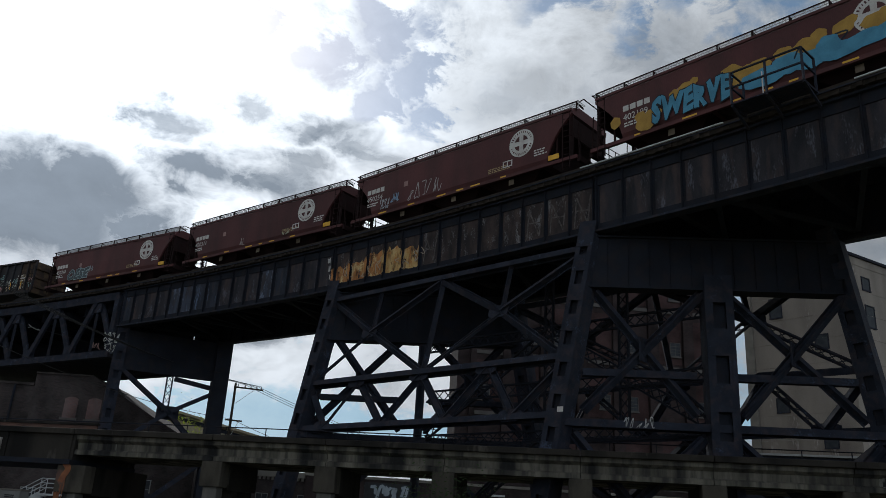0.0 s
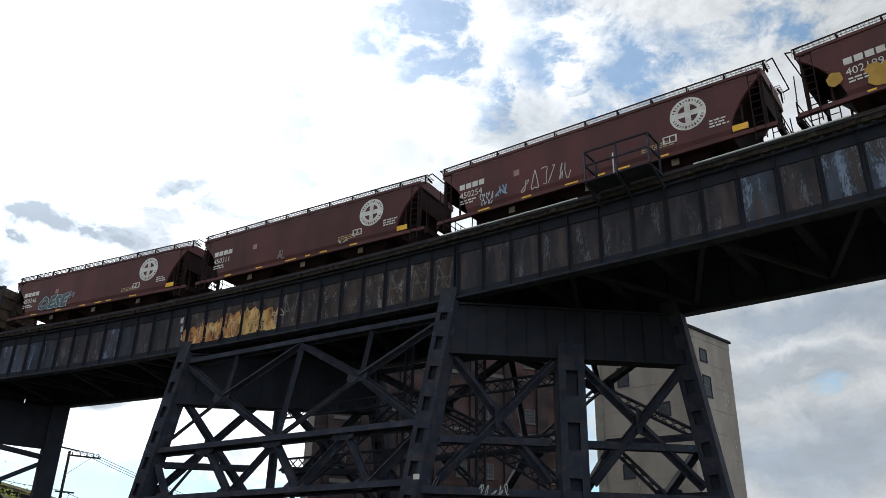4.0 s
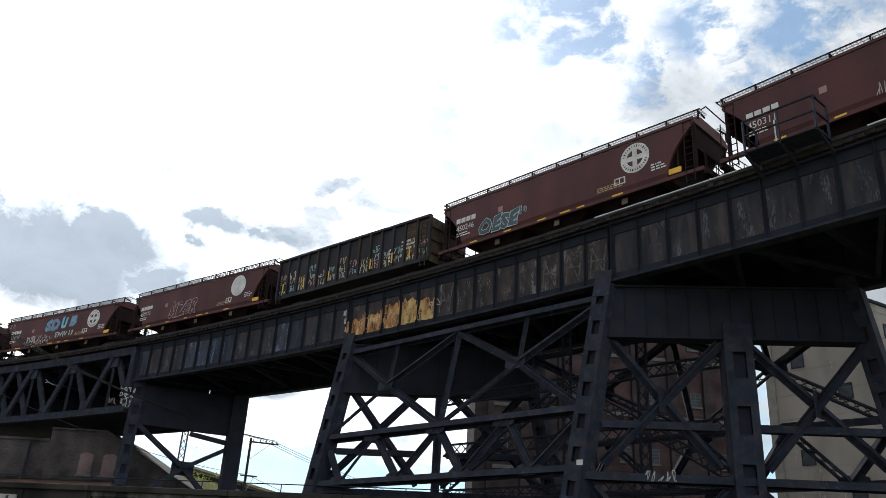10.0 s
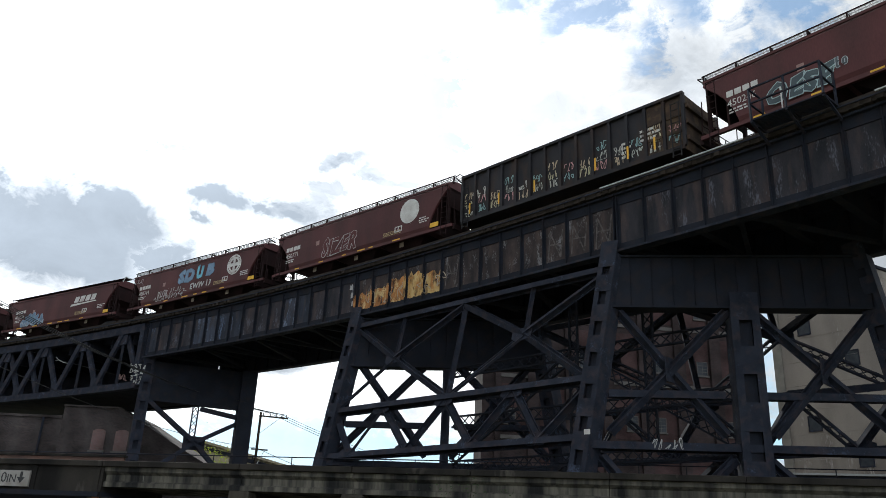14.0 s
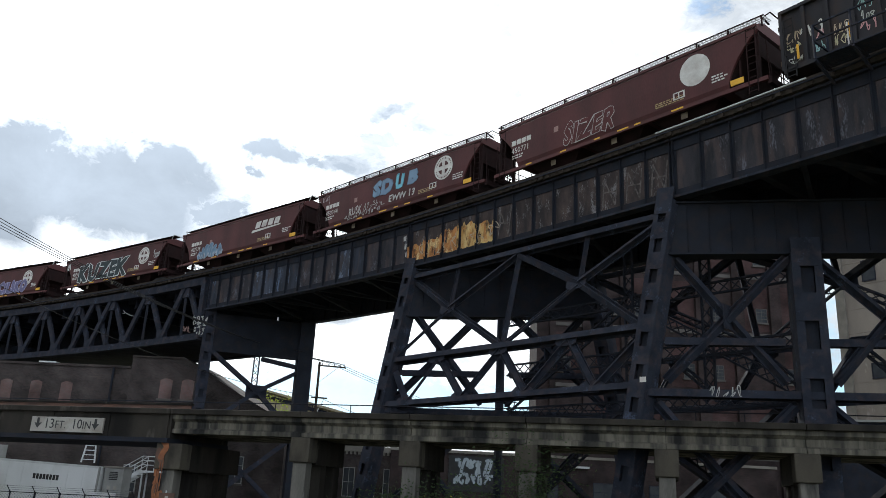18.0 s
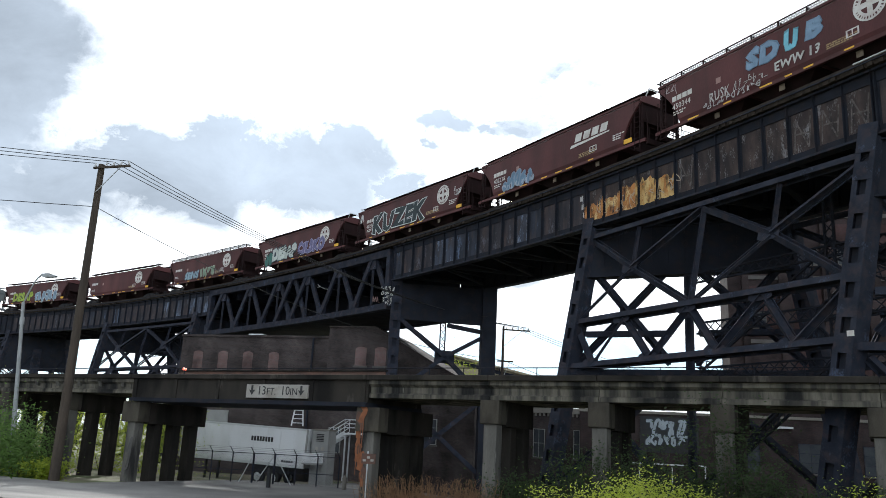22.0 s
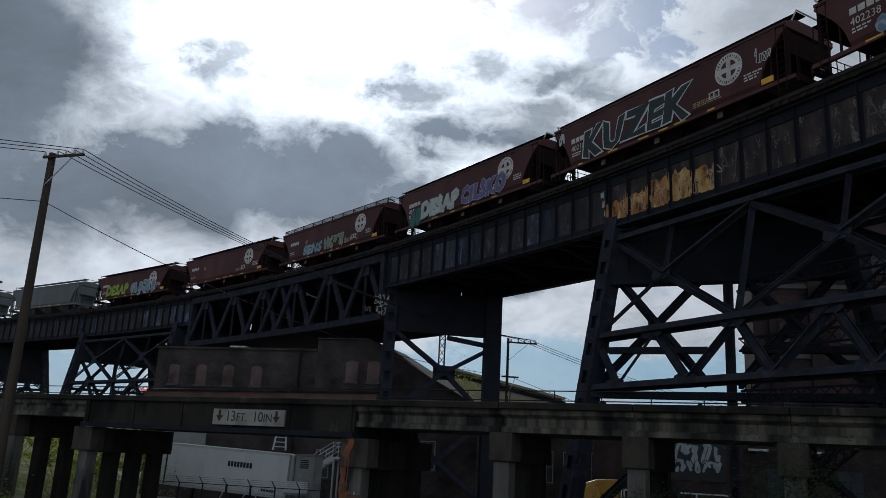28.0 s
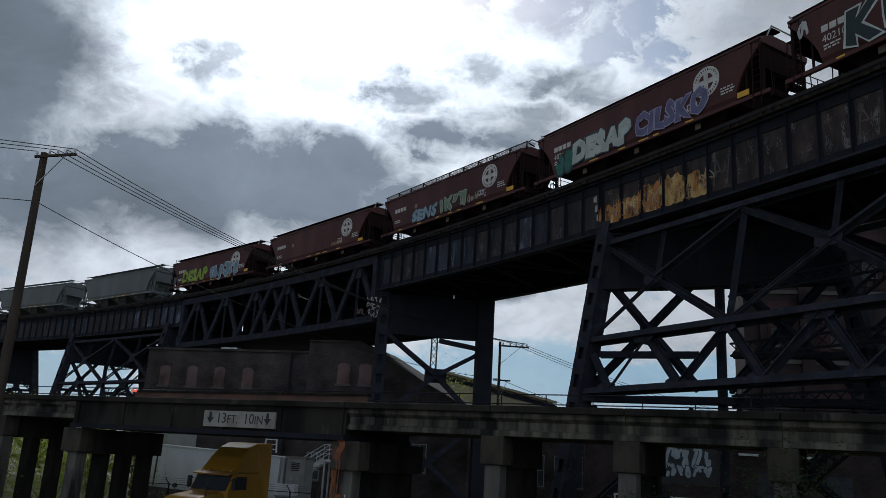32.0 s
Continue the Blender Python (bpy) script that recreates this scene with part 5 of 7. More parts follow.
                    sh.add([m - t - o, m + t - o, m + t + o, m - t + o], [(0, 1, 2, 3)])
                tagged(part("emblem_lettering", sh, body_paint, disc), kind="stuff")
        elif logo == "slant":
            for i in range(4):
                x = 2.2 + 0.74 * i
                part("emblem_block", Shape().extrude([(x, 2.75), (x + 0.56, 2.75), (x + 0.72, 3.25), (x + 0.16, 3.25)], -1.635, -1.624), DECAL, car, "slanted white block mark" if i == 0 else "")
            part("emblem_underline", Shape().extrude([(1.8, 2.45), (5.2, 2.6), (5.22, 2.68), (1.9, 2.64)], -1.635, -1.624), DECAL, car)
        sh = Shape()
        for i in range(4):
            x = (-6.65 if number.startswith("45") else -6.15) + 0.37 * i
            part("name_block", Shape().box(x, x + 0.3, -1.634, -1.626, 2.64, 2.92), DECAL, car)
        if number:
            ob = part("number", lettering(number, 0.46), DECAL, car)
            ob.location = (-6.65 if number.startswith("45") else -6.15, -1.628, 2.17)
            ob.scale = (0.95, 1, 1)
        bars(car, -6.6 if number.startswith("45") else -6.1, 1.98, 0.9, 2, 0.07, DECAL, -1.626)
        bars(car, 5.5, 2.15, 0.8, 3, 0.07, DECAL, -1.626)
        bars(car, 2.6, 1.85, 1.6, 3, 0.05, paint(0.4, 0.3, 0.16), -1.618)
        sh = Shape()
        for x0, x1, z0, z1 in ((3.55, 3.62, 1.75, 2.1), (4.08, 4.15, 1.75, 2.1), (3.55, 4.15, 1.75, 1.8), (3.55, 4.15, 2.05, 2.1), (3.82, 3.87, 1.75, 2.1)):
            sh.box(x0, x1, -1.63, -1.618, z0, z1)
        part("test_panel", sh, DECAL, car)
        sh = Shape()
        sh.box(-3.6, -3.3, -1.636, -1.626, 2.5, 2.8)
        part("small_plate", sh, paint(0.32, 0.2, 0.18), car)
        sh = Shape()
        sh.box(6.35, 6.95, -1.6, -1.55, 1.42, 1.68)
        part("yellow_panel", sh, YELLOW, car)
    for x in (-5.6, -3.2, -1.0, 0.4, 1.4, 3.4):
        w = random.uniform(0.3, 0.75)
        part("reflector_strip", Shape().box(x, x + w, -1.606, -1.6, sill - 0.08, sill + 0.0), YELLOW, car)
    for m in marks:
        if m[0] == "bubbles":
            bubbles(car, *m[1:])
            continue
        if isinstance(m[4], str):
            sprayed_word(car, *m)
            continue
        graffiti(car, *m[:5], m[5], m[6], m[7], m[8], y=-1.636)
    return car, sets


def gondola_car():
    car = thing("gondola_car", "rusty black high-sided gondola car with ribbed, tagged sides", "railway car", "cars of the train")
    sets = []
    L, top, sill = 6.75, 3.75, 1.25
    sh = Shape()
    sh.box(-L, L, -1.5, 1.5, 1.05, sill)
    part("floor", sh, GONDOLA, car)
    for y in (-1, 1):
        n = 14
        step = 2 * L / n
        for i in range(n):
            x0 = -L + step * i
            sh = Shape()
            sh.box(x0 + 0.02, x0 + step - 0.02, min(y * 1.46, y * 1.5), max(y * 1.46, y * 1.5), sill, top)
            part("side_panel", sh, GOND_RUST if i in (12, 13) else GONDOLA, car)
        for i in range(n + 1):
            x = -L + step * i
            sh = Shape()
            sh.box(x - 0.07, x + 0.07, min(y * 1.47, y * 1.63), max(y * 1.47, y * 1.63), sill - 0.05, top)
            part("rib", sh, GONDOLA, car)
        sh = Shape()
        sh.box(-L - 0.05, L + 0.05, min(y * 1.42, y * 1.66), max(y * 1.42, y * 1.66), top, top + 0.14)
        part("top_chord", sh, GONDOLA, car)
        sh = Shape()
        sh.box(-L, L, min(y * 1.46, y * 1.64), max(y * 1.46, y * 1.64), sill - 0.22, sill - 0.01)
        part("side_sill", sh, GONDOLA, car)
    for e in (-1, 1):
        sh = Shape()
        sh.box(min(e * L, e * (L + 0.06)), max(e * L, e * (L + 0.06)), -1.5, 1.5, 1.0, top)
        end = part("end_wall", sh, GOND_RUST, car)
        for z in (1.5, 2.3, 3.1):
            sh = Shape()
            sh.box(min(e * (L + 0.06), e * (L + 0.18)), max(e * (L + 0.06), e * (L + 0.18)), -1.5, 1.5, z, z + 0.2)
            part("end_rib", sh, GOND_RUST, end)
        sh = Shape()
        sh.tube((e * (L + 0.1), 0, 0.9), (e * 7.6, 0, 0.9), 0.11, 8)
        part("coupler", sh, UNDER, car)
        ladder(car, e * (L - 0.35), -1.68, 0.7, 3.4, UNDER)
        bogie(car, e * 5.0, sets)
    for x in (-6.1, -4.0, -1.6, 2.1, 3.9, 5.3):
        sh = Shape()
        sh.box(x - 0.05, x + 0.05, -1.645, -1.635, 1.45, 2.1)
        part("reflector_strip", sh, YELLOW, car)
    for i in range(2):
        for z in (1.95, 2.75):
            sh = Shape()
            sh.box(4.95 + 0.96 * i, 5.65 + 0.96 * i, -1.56, -1.5, z, z + 0.12)
            part("side_step", sh, GOND_RUST, car)
    cols = [(0.5, 0.5, 0.46), (0.25, 0.4, 0.4), (0.5, 0.46, 0.3), (0.55, 0.3, 0.3), (0.5, 0.4, 0.28), (0.45, 0.47, 0.42)]
    for i in range(14):
        x = -L + 2 * L / 14 * i + 0.16
        for k in range(2 if i % 3 else 3):
            graffiti(car, x, 1.4 + 0.5 * k + 0.1 * (i % 2), 0.62, 0.4, 3, cols[(i + 2 * k) % 6], None, 60 + 7 * i + k, 0.17, -1.505, "small scrawled tag")
    graffiti(car, -6.05, 2.3, 1.0, 0.5, 3, (0.55, 0.54, 0.5), None, 81, 0.16, -1.505, "pale stencilled mark")
    bars(car, 4.5, 2.6, 1.0, 3, 0.12, DECAL, -1.51)
    bars(car, 3.5, 2.3, 0.5, 4, 0.12, DECAL, -1.51)
    return car, sets


CARS = []
M1 = "grimy maroon covered hopper car with a round white emblem"
CARS.append(hopper_car("maroon covered hopper car with blue and yellow bubble graffiti", "402199", "cross", True, MAROON,
            [("bubbles", [(-5.0, 1.72, 0.5, 0.42), (-4.6, 2.0, 0.45, 0.3), (-5.25, 2.1, 0.28, 0.24), (-2.9, 2.72, 0.42, 0.24), (-2.55, 2.88, 0.2, 0.17), (-3.5, 2.5, 0.3, 0.3), (-0.9, 2.55, 0.5, 0.4), (-0.3, 2.2, 0.6, 0.5), (0.3, 2.4, 0.5, 0.35), (1.3, 2.6, 0.4, 0.25), (2.2, 2.5, 0.55, 0.4), (2.7, 2.8, 0.32, 0.27), (3.6, 2.75, 0.42, 0.3), (3.9, 2.95, 0.24, 0.2), (4.7, 2.55, 0.5, 0.32), (5.1, 2.72, 0.3, 0.25), (-6.55, 2.2, 0.28, 0.3)], (0.42, 0.25, 0.05), -1.636),
             ("bubbles", [(0.4, 1.85, 1.0, 0.42), (1.4, 2.05, 0.7, 0.45), (2.3, 1.9, 0.75, 0.4), (3.0, 2.25, 0.45, 0.4), (3.4, 1.85, 0.9, 0.36), (4.4, 1.95, 0.9, 0.34), (5.2, 2.0, 0.5, 0.36)], (0.085, 0.28, 0.42), -1.652, "paint_blob"),
             (-4.7, 1.45, 3.9, 1.25, "SWERVE", (0.085, 0.28, 0.42), (0.012, 0.025, 0.04), -1.652, 0.1, 0.1), (1.6, 1.75, 2.2, 0.75, 3, (0.012, 0.025, 0.04), None, 13, 0.1)]) + (17.9,))
CARS.append(hopper_car("maroon covered hopper car with thin white scrawls and round emblem", "450254", "cross", True, MAROON,
            [(-5.55, 1.75, 0.85, 0.35, 4, (0.5, 0.52, 0.55), None, 21, 0.16), (-5.4, 1.5, 0.7, 0.22, 4, (0.45, 0.5, 0.55), None, 25, 0.16), (-4.6, 1.8, 0.8, 0.45, 3, (0.2, 0.32, 0.5), (0.4, 0.45, 0.5), 22, 0.16), (-3.2, 1.6, 1.0, 0.9, 2, (0.5, 0.48, 0.47), None, 23, 0.08), (-2.2, 1.6, 1.6, 0.8, 4, (0.5, 0.48, 0.47), None, 24, 0.09)]) + (17.9,))
CARS.append(hopper_car("maroon covered hopper car with round white emblem and few marks", "450311", "cross", True, MAROON, [(-1.6, 1.5, 0.6, 0.5, 2, (0.4, 0.36, 0.34), None, 31, 0.1), (2.6, 1.5, 0.7, 0.3, 2, (0.4, 0.42, 0.3), None, 32, 0.12)]) + (17.9,))
CARS.append(hopper_car("maroon covered hopper car with teal outlined bubble letters", "450246", "cross", True, MAROON,
            [(-5.0, 1.42, 2.9, 0.95, "OESE", (0.075, 0.1, 0.11), (0.4, 0.52, 0.53), -1.636, 0.2, 0.09), (-2.1, 2.05, 0.5, 0.4, 2, (0.1, 0.12, 0.13), (0.45, 0.48, 0.5), 42, 0.3)]) + (17.9,))
CARS.append(gondola_car() + (15.2,))
CARS.append(hopper_car("maroon covered hopper car with white outline tag and faded emblem", "450771", "disc", True, MAROON,
            [(-3.0, 1.5, 3.3, 1.2, "SIZER", (0.1, 0.027, 0.027), (0.5, 0.48, 0.47), -1.636, 0.25, 0.055)]) + (17.9,))
CARS.append(hopper_car("maroon covered hopper car with blue block letters and white scrawls", "450344", "cross", True, MAROON,
            [(-1.75, 2.35, 2.0, 1.1, "SD", (0.2, 0.3, 0.42), (0.13, 0.2, 0.28)), (0.45, 2.42, 0.85, 1.0, "U", (0.2, 0.5, 0.62), (0.12, 0.3, 0.38)), (1.55, 2.5, 1.0, 1.0, "B", (0.2, 0.3, 0.42), (0.13, 0.2, 0.28)), (-0.1, 1.72, 2.4, 0.45, "EWW 13", (0.5, 0.5, 0.48), (0.4, 0.36, 0.36), -1.636, 0.1, 0.03), (-4.05, 1.62, 1.3, 0.55, "RUSK", (0.5, 0.47, 0.45), (0.42, 0.36, 0.36), -1.636, 0.05, 0.01), (-4.5, 1.4, 3.6, 0.28, 12, (0.42, 0.4, 0.4), None, 63, 0.16), (-2.5, 1.7, 2.1, 0.45, 7, (0.5, 0.5, 0.48), None, 64, 0.09), (-7.1, 3.0, 1.0, 0.6, 3, (0.45, 0.4, 0.4), None, 65, 0.1)]) + (17.9,))
CARS.append(hopper_car("maroon covered hopper car with slanted white mark, faded blue letters", "402238", "slant", False, MAROON,
            [(-4.9, 1.45, 3.0, 0.85, 5, (0.15, 0.24, 0.34), (0.24, 0.3, 0.38), 71, 0.34), (-5.1, 1.4, 3.4, 0.35, 7, (0.33, 0.38, 0.46), None, 72, 0.3)]) + (17.9,))
CARS.append(hopper_car("maroon covered hopper car with a large black tag outlined in white", "402102", "cross", False, MAROON,
            [(-5.3, 1.36, 8.0, 1.75, "KUZEK", (0.03, 0.045, 0.05), (0.6, 0.63, 0.63), -1.636, 0.15, 0.085), (6.0, 2.5, 1.0, 0.7, 4, (0.6, 0.62, 0.62), None, 82, 0.16), (-7.2, 2.9, 0.6, 0.6, 2, (0.5, 0.5, 0.5), None, 83, 0.4)]) + (17.9,))
CARS.append(hopper_car("maroon covered hopper car with white and violet block graffiti", "402175", "cross", False, MAROON,
            [(-4.7, 1.38, 4.7, 1.45, "DESAP", (0.5, 0.54, 0.51), (0.05, 0.08, 0.1), -1.636, 0.1, 0.15), (0.15, 1.42, 4.7, 1.3, "CILSKO", (0.15, 0.14, 0.26), (0.36, 0.34, 0.5), -1.645, 0.15, 0.1), (-6.0, 1.4, 1.4, 0.9, 2, (0.05, 0.16, 0.14), (0.03, 0.05, 0.05), 93, 0.5)]) + (17.9,))
CARS.append(hopper_car("maroon covered hopper car with pale blue and green tags", "", "cross", True, MAROON,
            [(-3.9, 1.42, 3.1, 0.95, "SENS", (0.28, 0.38, 0.45), (0.05, 0.1, 0.14), -1.636, 0.12, 0.1), (-0.7, 1.5, 3.2, 0.85, 6, (0.2, 0.28, 0.2), (0.42, 0.45, 0.38), 102, 0.3), (2.5, 1.6, 2.0, 0.5, 5, (0.42, 0.38, 0.4), None, 103, 0.14)]) + (17.9,))
CARS.append(hopper_car(M1, "", "cross", False, MAROON, []) + (17.9,))
CARS.append(hopper_car("maroon covered hopper car with lime and blue graffiti", "", "cross", False, MAROON,
            [(-5.3, 1.45, 5.0, 1.3, "DESAP", (0.32, 0.4, 0.06), (0.07, 0.12, 0.06)), (0.1, 1.45, 5.2, 1.1, 6, (0.2, 0.28, 0.36), (0.42, 0.5, 0.56), 112, 0.34)]) + (17.9,))
for i in range(3):
    CARS.append(hopper_car("grey covered hopper car with plain dusty sides", "", "", False, GREYCAR, []) + (17.9,))

S0 = [(0, 97.05), (7, 67.5), (9, 59.2), (13, 42.4), (19, 17.95), (20, 13.8), (23, 1.25), (25, -7.05), (28, -19.45), (29, -23.4), (32, -36.4)]


def lead(t):
    for (a, sa), (b, sb) in zip(S0, S0[1:]):
        if t <= b:
            return sa + (sb - sa) * (t - a) / (b - a)
    return S0[-1][1]


# ---- buildings behind the viaduct ----
def frame_at(p, q, z=0.0):
    """A wall's own frame: x from p to q, y away from the street, z up."""
    a = math.atan2(q[1] - p[1], q[0] - p[0])
    return Matrix.Translation((p[0], p[1], z)) @ Matrix.Rotation(a, 4, "Z")


def window_unit(parent, x, z0, z1, w, glass, frame_material, bars_n=2, depth=0.1, name="window", y=0.0):
    win = part(name, Shape().box(x - w / 2, x + w / 2, y - 0.02, y + 0.03, z0, z1), glass, parent)
    sh = Shape()
    e = 0.06
    sh.box(x - w / 2 - e, x - w / 2, y - 0.06, y + 0.03, z0 - e, z1 + e)
    sh.box(x + w / 2, x + w / 2 + e, y - 0.06, y + 0.03, z0 - e, z1 + e)
    sh.box(x - w / 2, x + w / 2, y - 0.06, y + 0.03, z1, z1 + e)
    sh.box(x - w / 2, x + w / 2, y - 0.06, y + 0.03, z0 - e, z0)
    for i in range(1, bars_n + 1):
        z = z0 + (z1 - z0) * i / (bars_n + 1)
        sh.box(x - w / 2, x + w / 2, y - 0.045, y - 0.021, z - 0.02, z + 0.02)
    sh.box(x - 0.02, x + 0.02, y - 0.05, y - 0.046, z0, z1)
    part("window_frame", sh, frame_material, win)
    part("window_sill", Shape().box(x - w / 2 - 0.15, x + w / 2 + 0.15, y - 0.14, y, z0 - 0.2, z0 - 0.07), TRIM_DULL, win)
    return win


def arched_fill(parent, x, z0, z1, w):
    """A window opening bricked up under a flat arch."""
    o = [(x - w / 2, z0), (x + w / 2, z0), (x + w / 2, z1 - 0.15), (x + w / 4, z1 - 0.03), (x, z1), (x - w / 4, z1 - 0.03), (x - w / 2, z1 - 0.15)]
    win = part("bricked_window", Shape().extrude(o, -0.012, 0.05), BRICK_FILL, parent, "reddish bricked-up window")
    part("sill", Shape().box(x - w / 2 - 0.12, x + w / 2 + 0.12, -0.1, 0.0, z0 - 0.15, z0 - 0.01), TRIM_DULL, win)
    for i in range(7):
        sh = Shape()
        k = (i - 3) / 3
        c = x + k * w * 0.56
        zz = z1 + 0.07 - 0.13 * k * k
        sh.box(c - 0.055, c + 0.055, -0.03, 0.0, zz, zz + 0.26)
        part("arch_brick", sh, BRICK_DARK, win)


def dock_building():
    b = thing("dock_warehouse", "long sooty brick warehouse with bricked-up windows and a loading door", "building", "", "", frame_at((-23.1, 72.5), (-9.3, 68.6), -0.4))
    L, H = 14.25, 11.6
    part("wall", Shape().box(0, L, 0, 11, -1.3, H), BRICK_DARK, b)
    part("coping", Shape().box(-0.1, L, -0.12, 11.1, H, H + 0.18), BRICK_DARK, b)
    part("string_course", Shape().box(0, L, -0.07, 0, 8.2, 8.36), STONE, b)
    part("roof_vent", Shape().box(6.2, 7.6, 0.6, 1.4, H + 0.18, H + 0.4), GALV, b)
    for x in (1.75, 4.25, 6.7, 9.2):
        arched_fill(b, x, 8.75, 10.35, 0.95)
    door = part("loading_door", Shape().box(1.6, 5.4, -0.04, 0.05, 1.3, 5.2), GREY_PAINT, b, "grey roll-up loading door")
    for i in range(12):
        part("slat", Shape().box(1.65, 5.35, -0.065, -0.042, 1.35 + i * 0.32, 1.61 + i * 0.32), GREY_PAINT, door)
    sh = Shape()
    sh.tube((12.9, -0.2, 0), (12.9, -0.2, H), 0.09, 8)
    part("downpipe", sh, STEEL_DARK, b)
    c = thing("brick_annex", "taller rough brick annex with a falling roofline and arched windows", "building", "", "", frame_at((-9.28, 68.6), (4.5, 64.7), -0.4))
    o = [(0, -1.5), (13.0, -1.5), (13.0, 7.6), (11.5, 8.5), (9.2, 9.7), (7.2, 10.8), (5.6, 11.7), (4.2, 12.5), (0, 12.5)]
    part("wall", Shape().extrude(o, -0.25, 9), BRICK_DARK, c)
    sh = Shape()
    for (x0, z0), (x1, z1) in zip(o[2:8], o[3:9]):
        part("coping", Shape().beam((x0, 4.3, z0 + 0.05), (x1, 4.3, z1 + 0.05), 9.4, 0.12, (0, 0, 1)), BRICK_DARK, c)
    for x in (3.0, 4.75):
        arched_fill_at(c, x)
    for x, z in ((1.2, 2.2), (7.5, 3.2), (9.4, 3.2)):
        window_unit(c, x, z, z + 1.9, 1.0, GLASS_DARK, FRAME_WHITE, 2, y=-0.27)


def arched_fill_at(c, x):
    o = [(x - 0.5, 9.3), (x + 0.5, 9.3), (x + 0.5, 10.75), (x + 0.25, 10.87), (x, 10.9), (x - 0.25, 10.87), (x - 0.5, 10.75)]
    win = part("bricked_window", Shape().extrude(o, -0.265, -0.2), BRICK_FILL, c, "reddish bricked-up window")
    part("sill", Shape().box(x - 0.62, x + 0.62, -0.36, -0.25, 9.14, 9.29), TRIM_DULL, win)


dock_building()


def dock_stairs():
    s = thing("dock_stairs", "galvanised steel stairs and landing with pipe railings at the dock", "stairs", "", "", frame_at((-9.3, 63.9), (-5.0, 62.7), -0.4))
    n = 9
    for i in range(n):
        part("tread", Shape().box(0.3 * i, 0.3 * i + 0.28, -0.5, 0.5, 2.0 + 0.19 * i, 2.04 + 0.19 * i), GALV, s)
    for y in (-0.5, 0.5):
        part("stringer", Shape().beam((-0.1, y, 1.9), (2.75, y, 3.7), 0.06, 0.25), GALV, s)
        for h in (0.4, 0.7, 1.0):
            part("handrail", Shape().tube((0, y, 2.0 + h), (2.7, y, 3.71 + h), 0.025, 6), GALV, s)
            part("handrail", Shape().tube((2.7, y, 3.71 + h), (4.6, y, 3.71 + h), 0.025, 6), GALV, s)
        for x, z in ((0, 2.0), (0.9, 2.57), (1.8, 3.14), (2.7, 3.7), (3.6, 3.7), (4.6, 3.7)):
            part("baluster", Shape().tube((x, y, z), (x, y, z + 1.02), 0.028, 6), GALV, s)
    part("landing", Shape().box(2.7, 4.7, -0.55, 0.55, 3.6, 3.72), GALV, s)
    for x in (2.8, 4.6):
        for y in (-0.45, 0.45):
            part("post", Shape().box(x - 0.05, x + 0.05, y - 0.05, y + 0.05, -1.0, 3.6), GALV, s)
    part("lower_landing", Shape().box(-1.2, 0.0, -0.55, 0.55, 1.88, 2.0), GALV, s)
    part("support", Shape().box(-1.1, -0.1, -0.4, 0.4, -1.0, 1.88), CONCRETE_OLD, s)


dock_stairs()


def wheel(parent, x, y, z, r=0.5, w=0.28, name="wheel"):
    t = part(name, Shape(), RUBBER, parent)
    t.location = (x, y, z)
    sh = Shape()
    n = 20
    prof = [(-w / 2, r * 0.6), (-w / 2, r * 0.93), (-w * 0.38, r), (w * 0.38, r), (w / 2, r * 0.93), (w / 2, r * 0.6)]
    v = [(rr * math.cos(2 * math.pi * i / n), yy, rr * math.sin(2 * math.pi * i / n)) for i in range(n) for yy, rr in prof]
    k = len(prof)
    sh.add(v, [(i * k + j, i * k + (j + 1) % k, ((i + 1) % n) * k + (j + 1) % k, ((i + 1) % n) * k + j) for i in range(n) for j in range(k)])
    part("tyre", sh, RUBBER, t)
    sh = Shape()
    sh.tube((0, -w * 0.3, 0), (0, w * 0.3, 0), r * 0.6, 16)
    sh.tube((0, -w * 0.52, 0), (0, -w * 0.3, 0), r * 0.2, 10, r * 0.3)
    part("rim", sh, GALV, t)
    return t


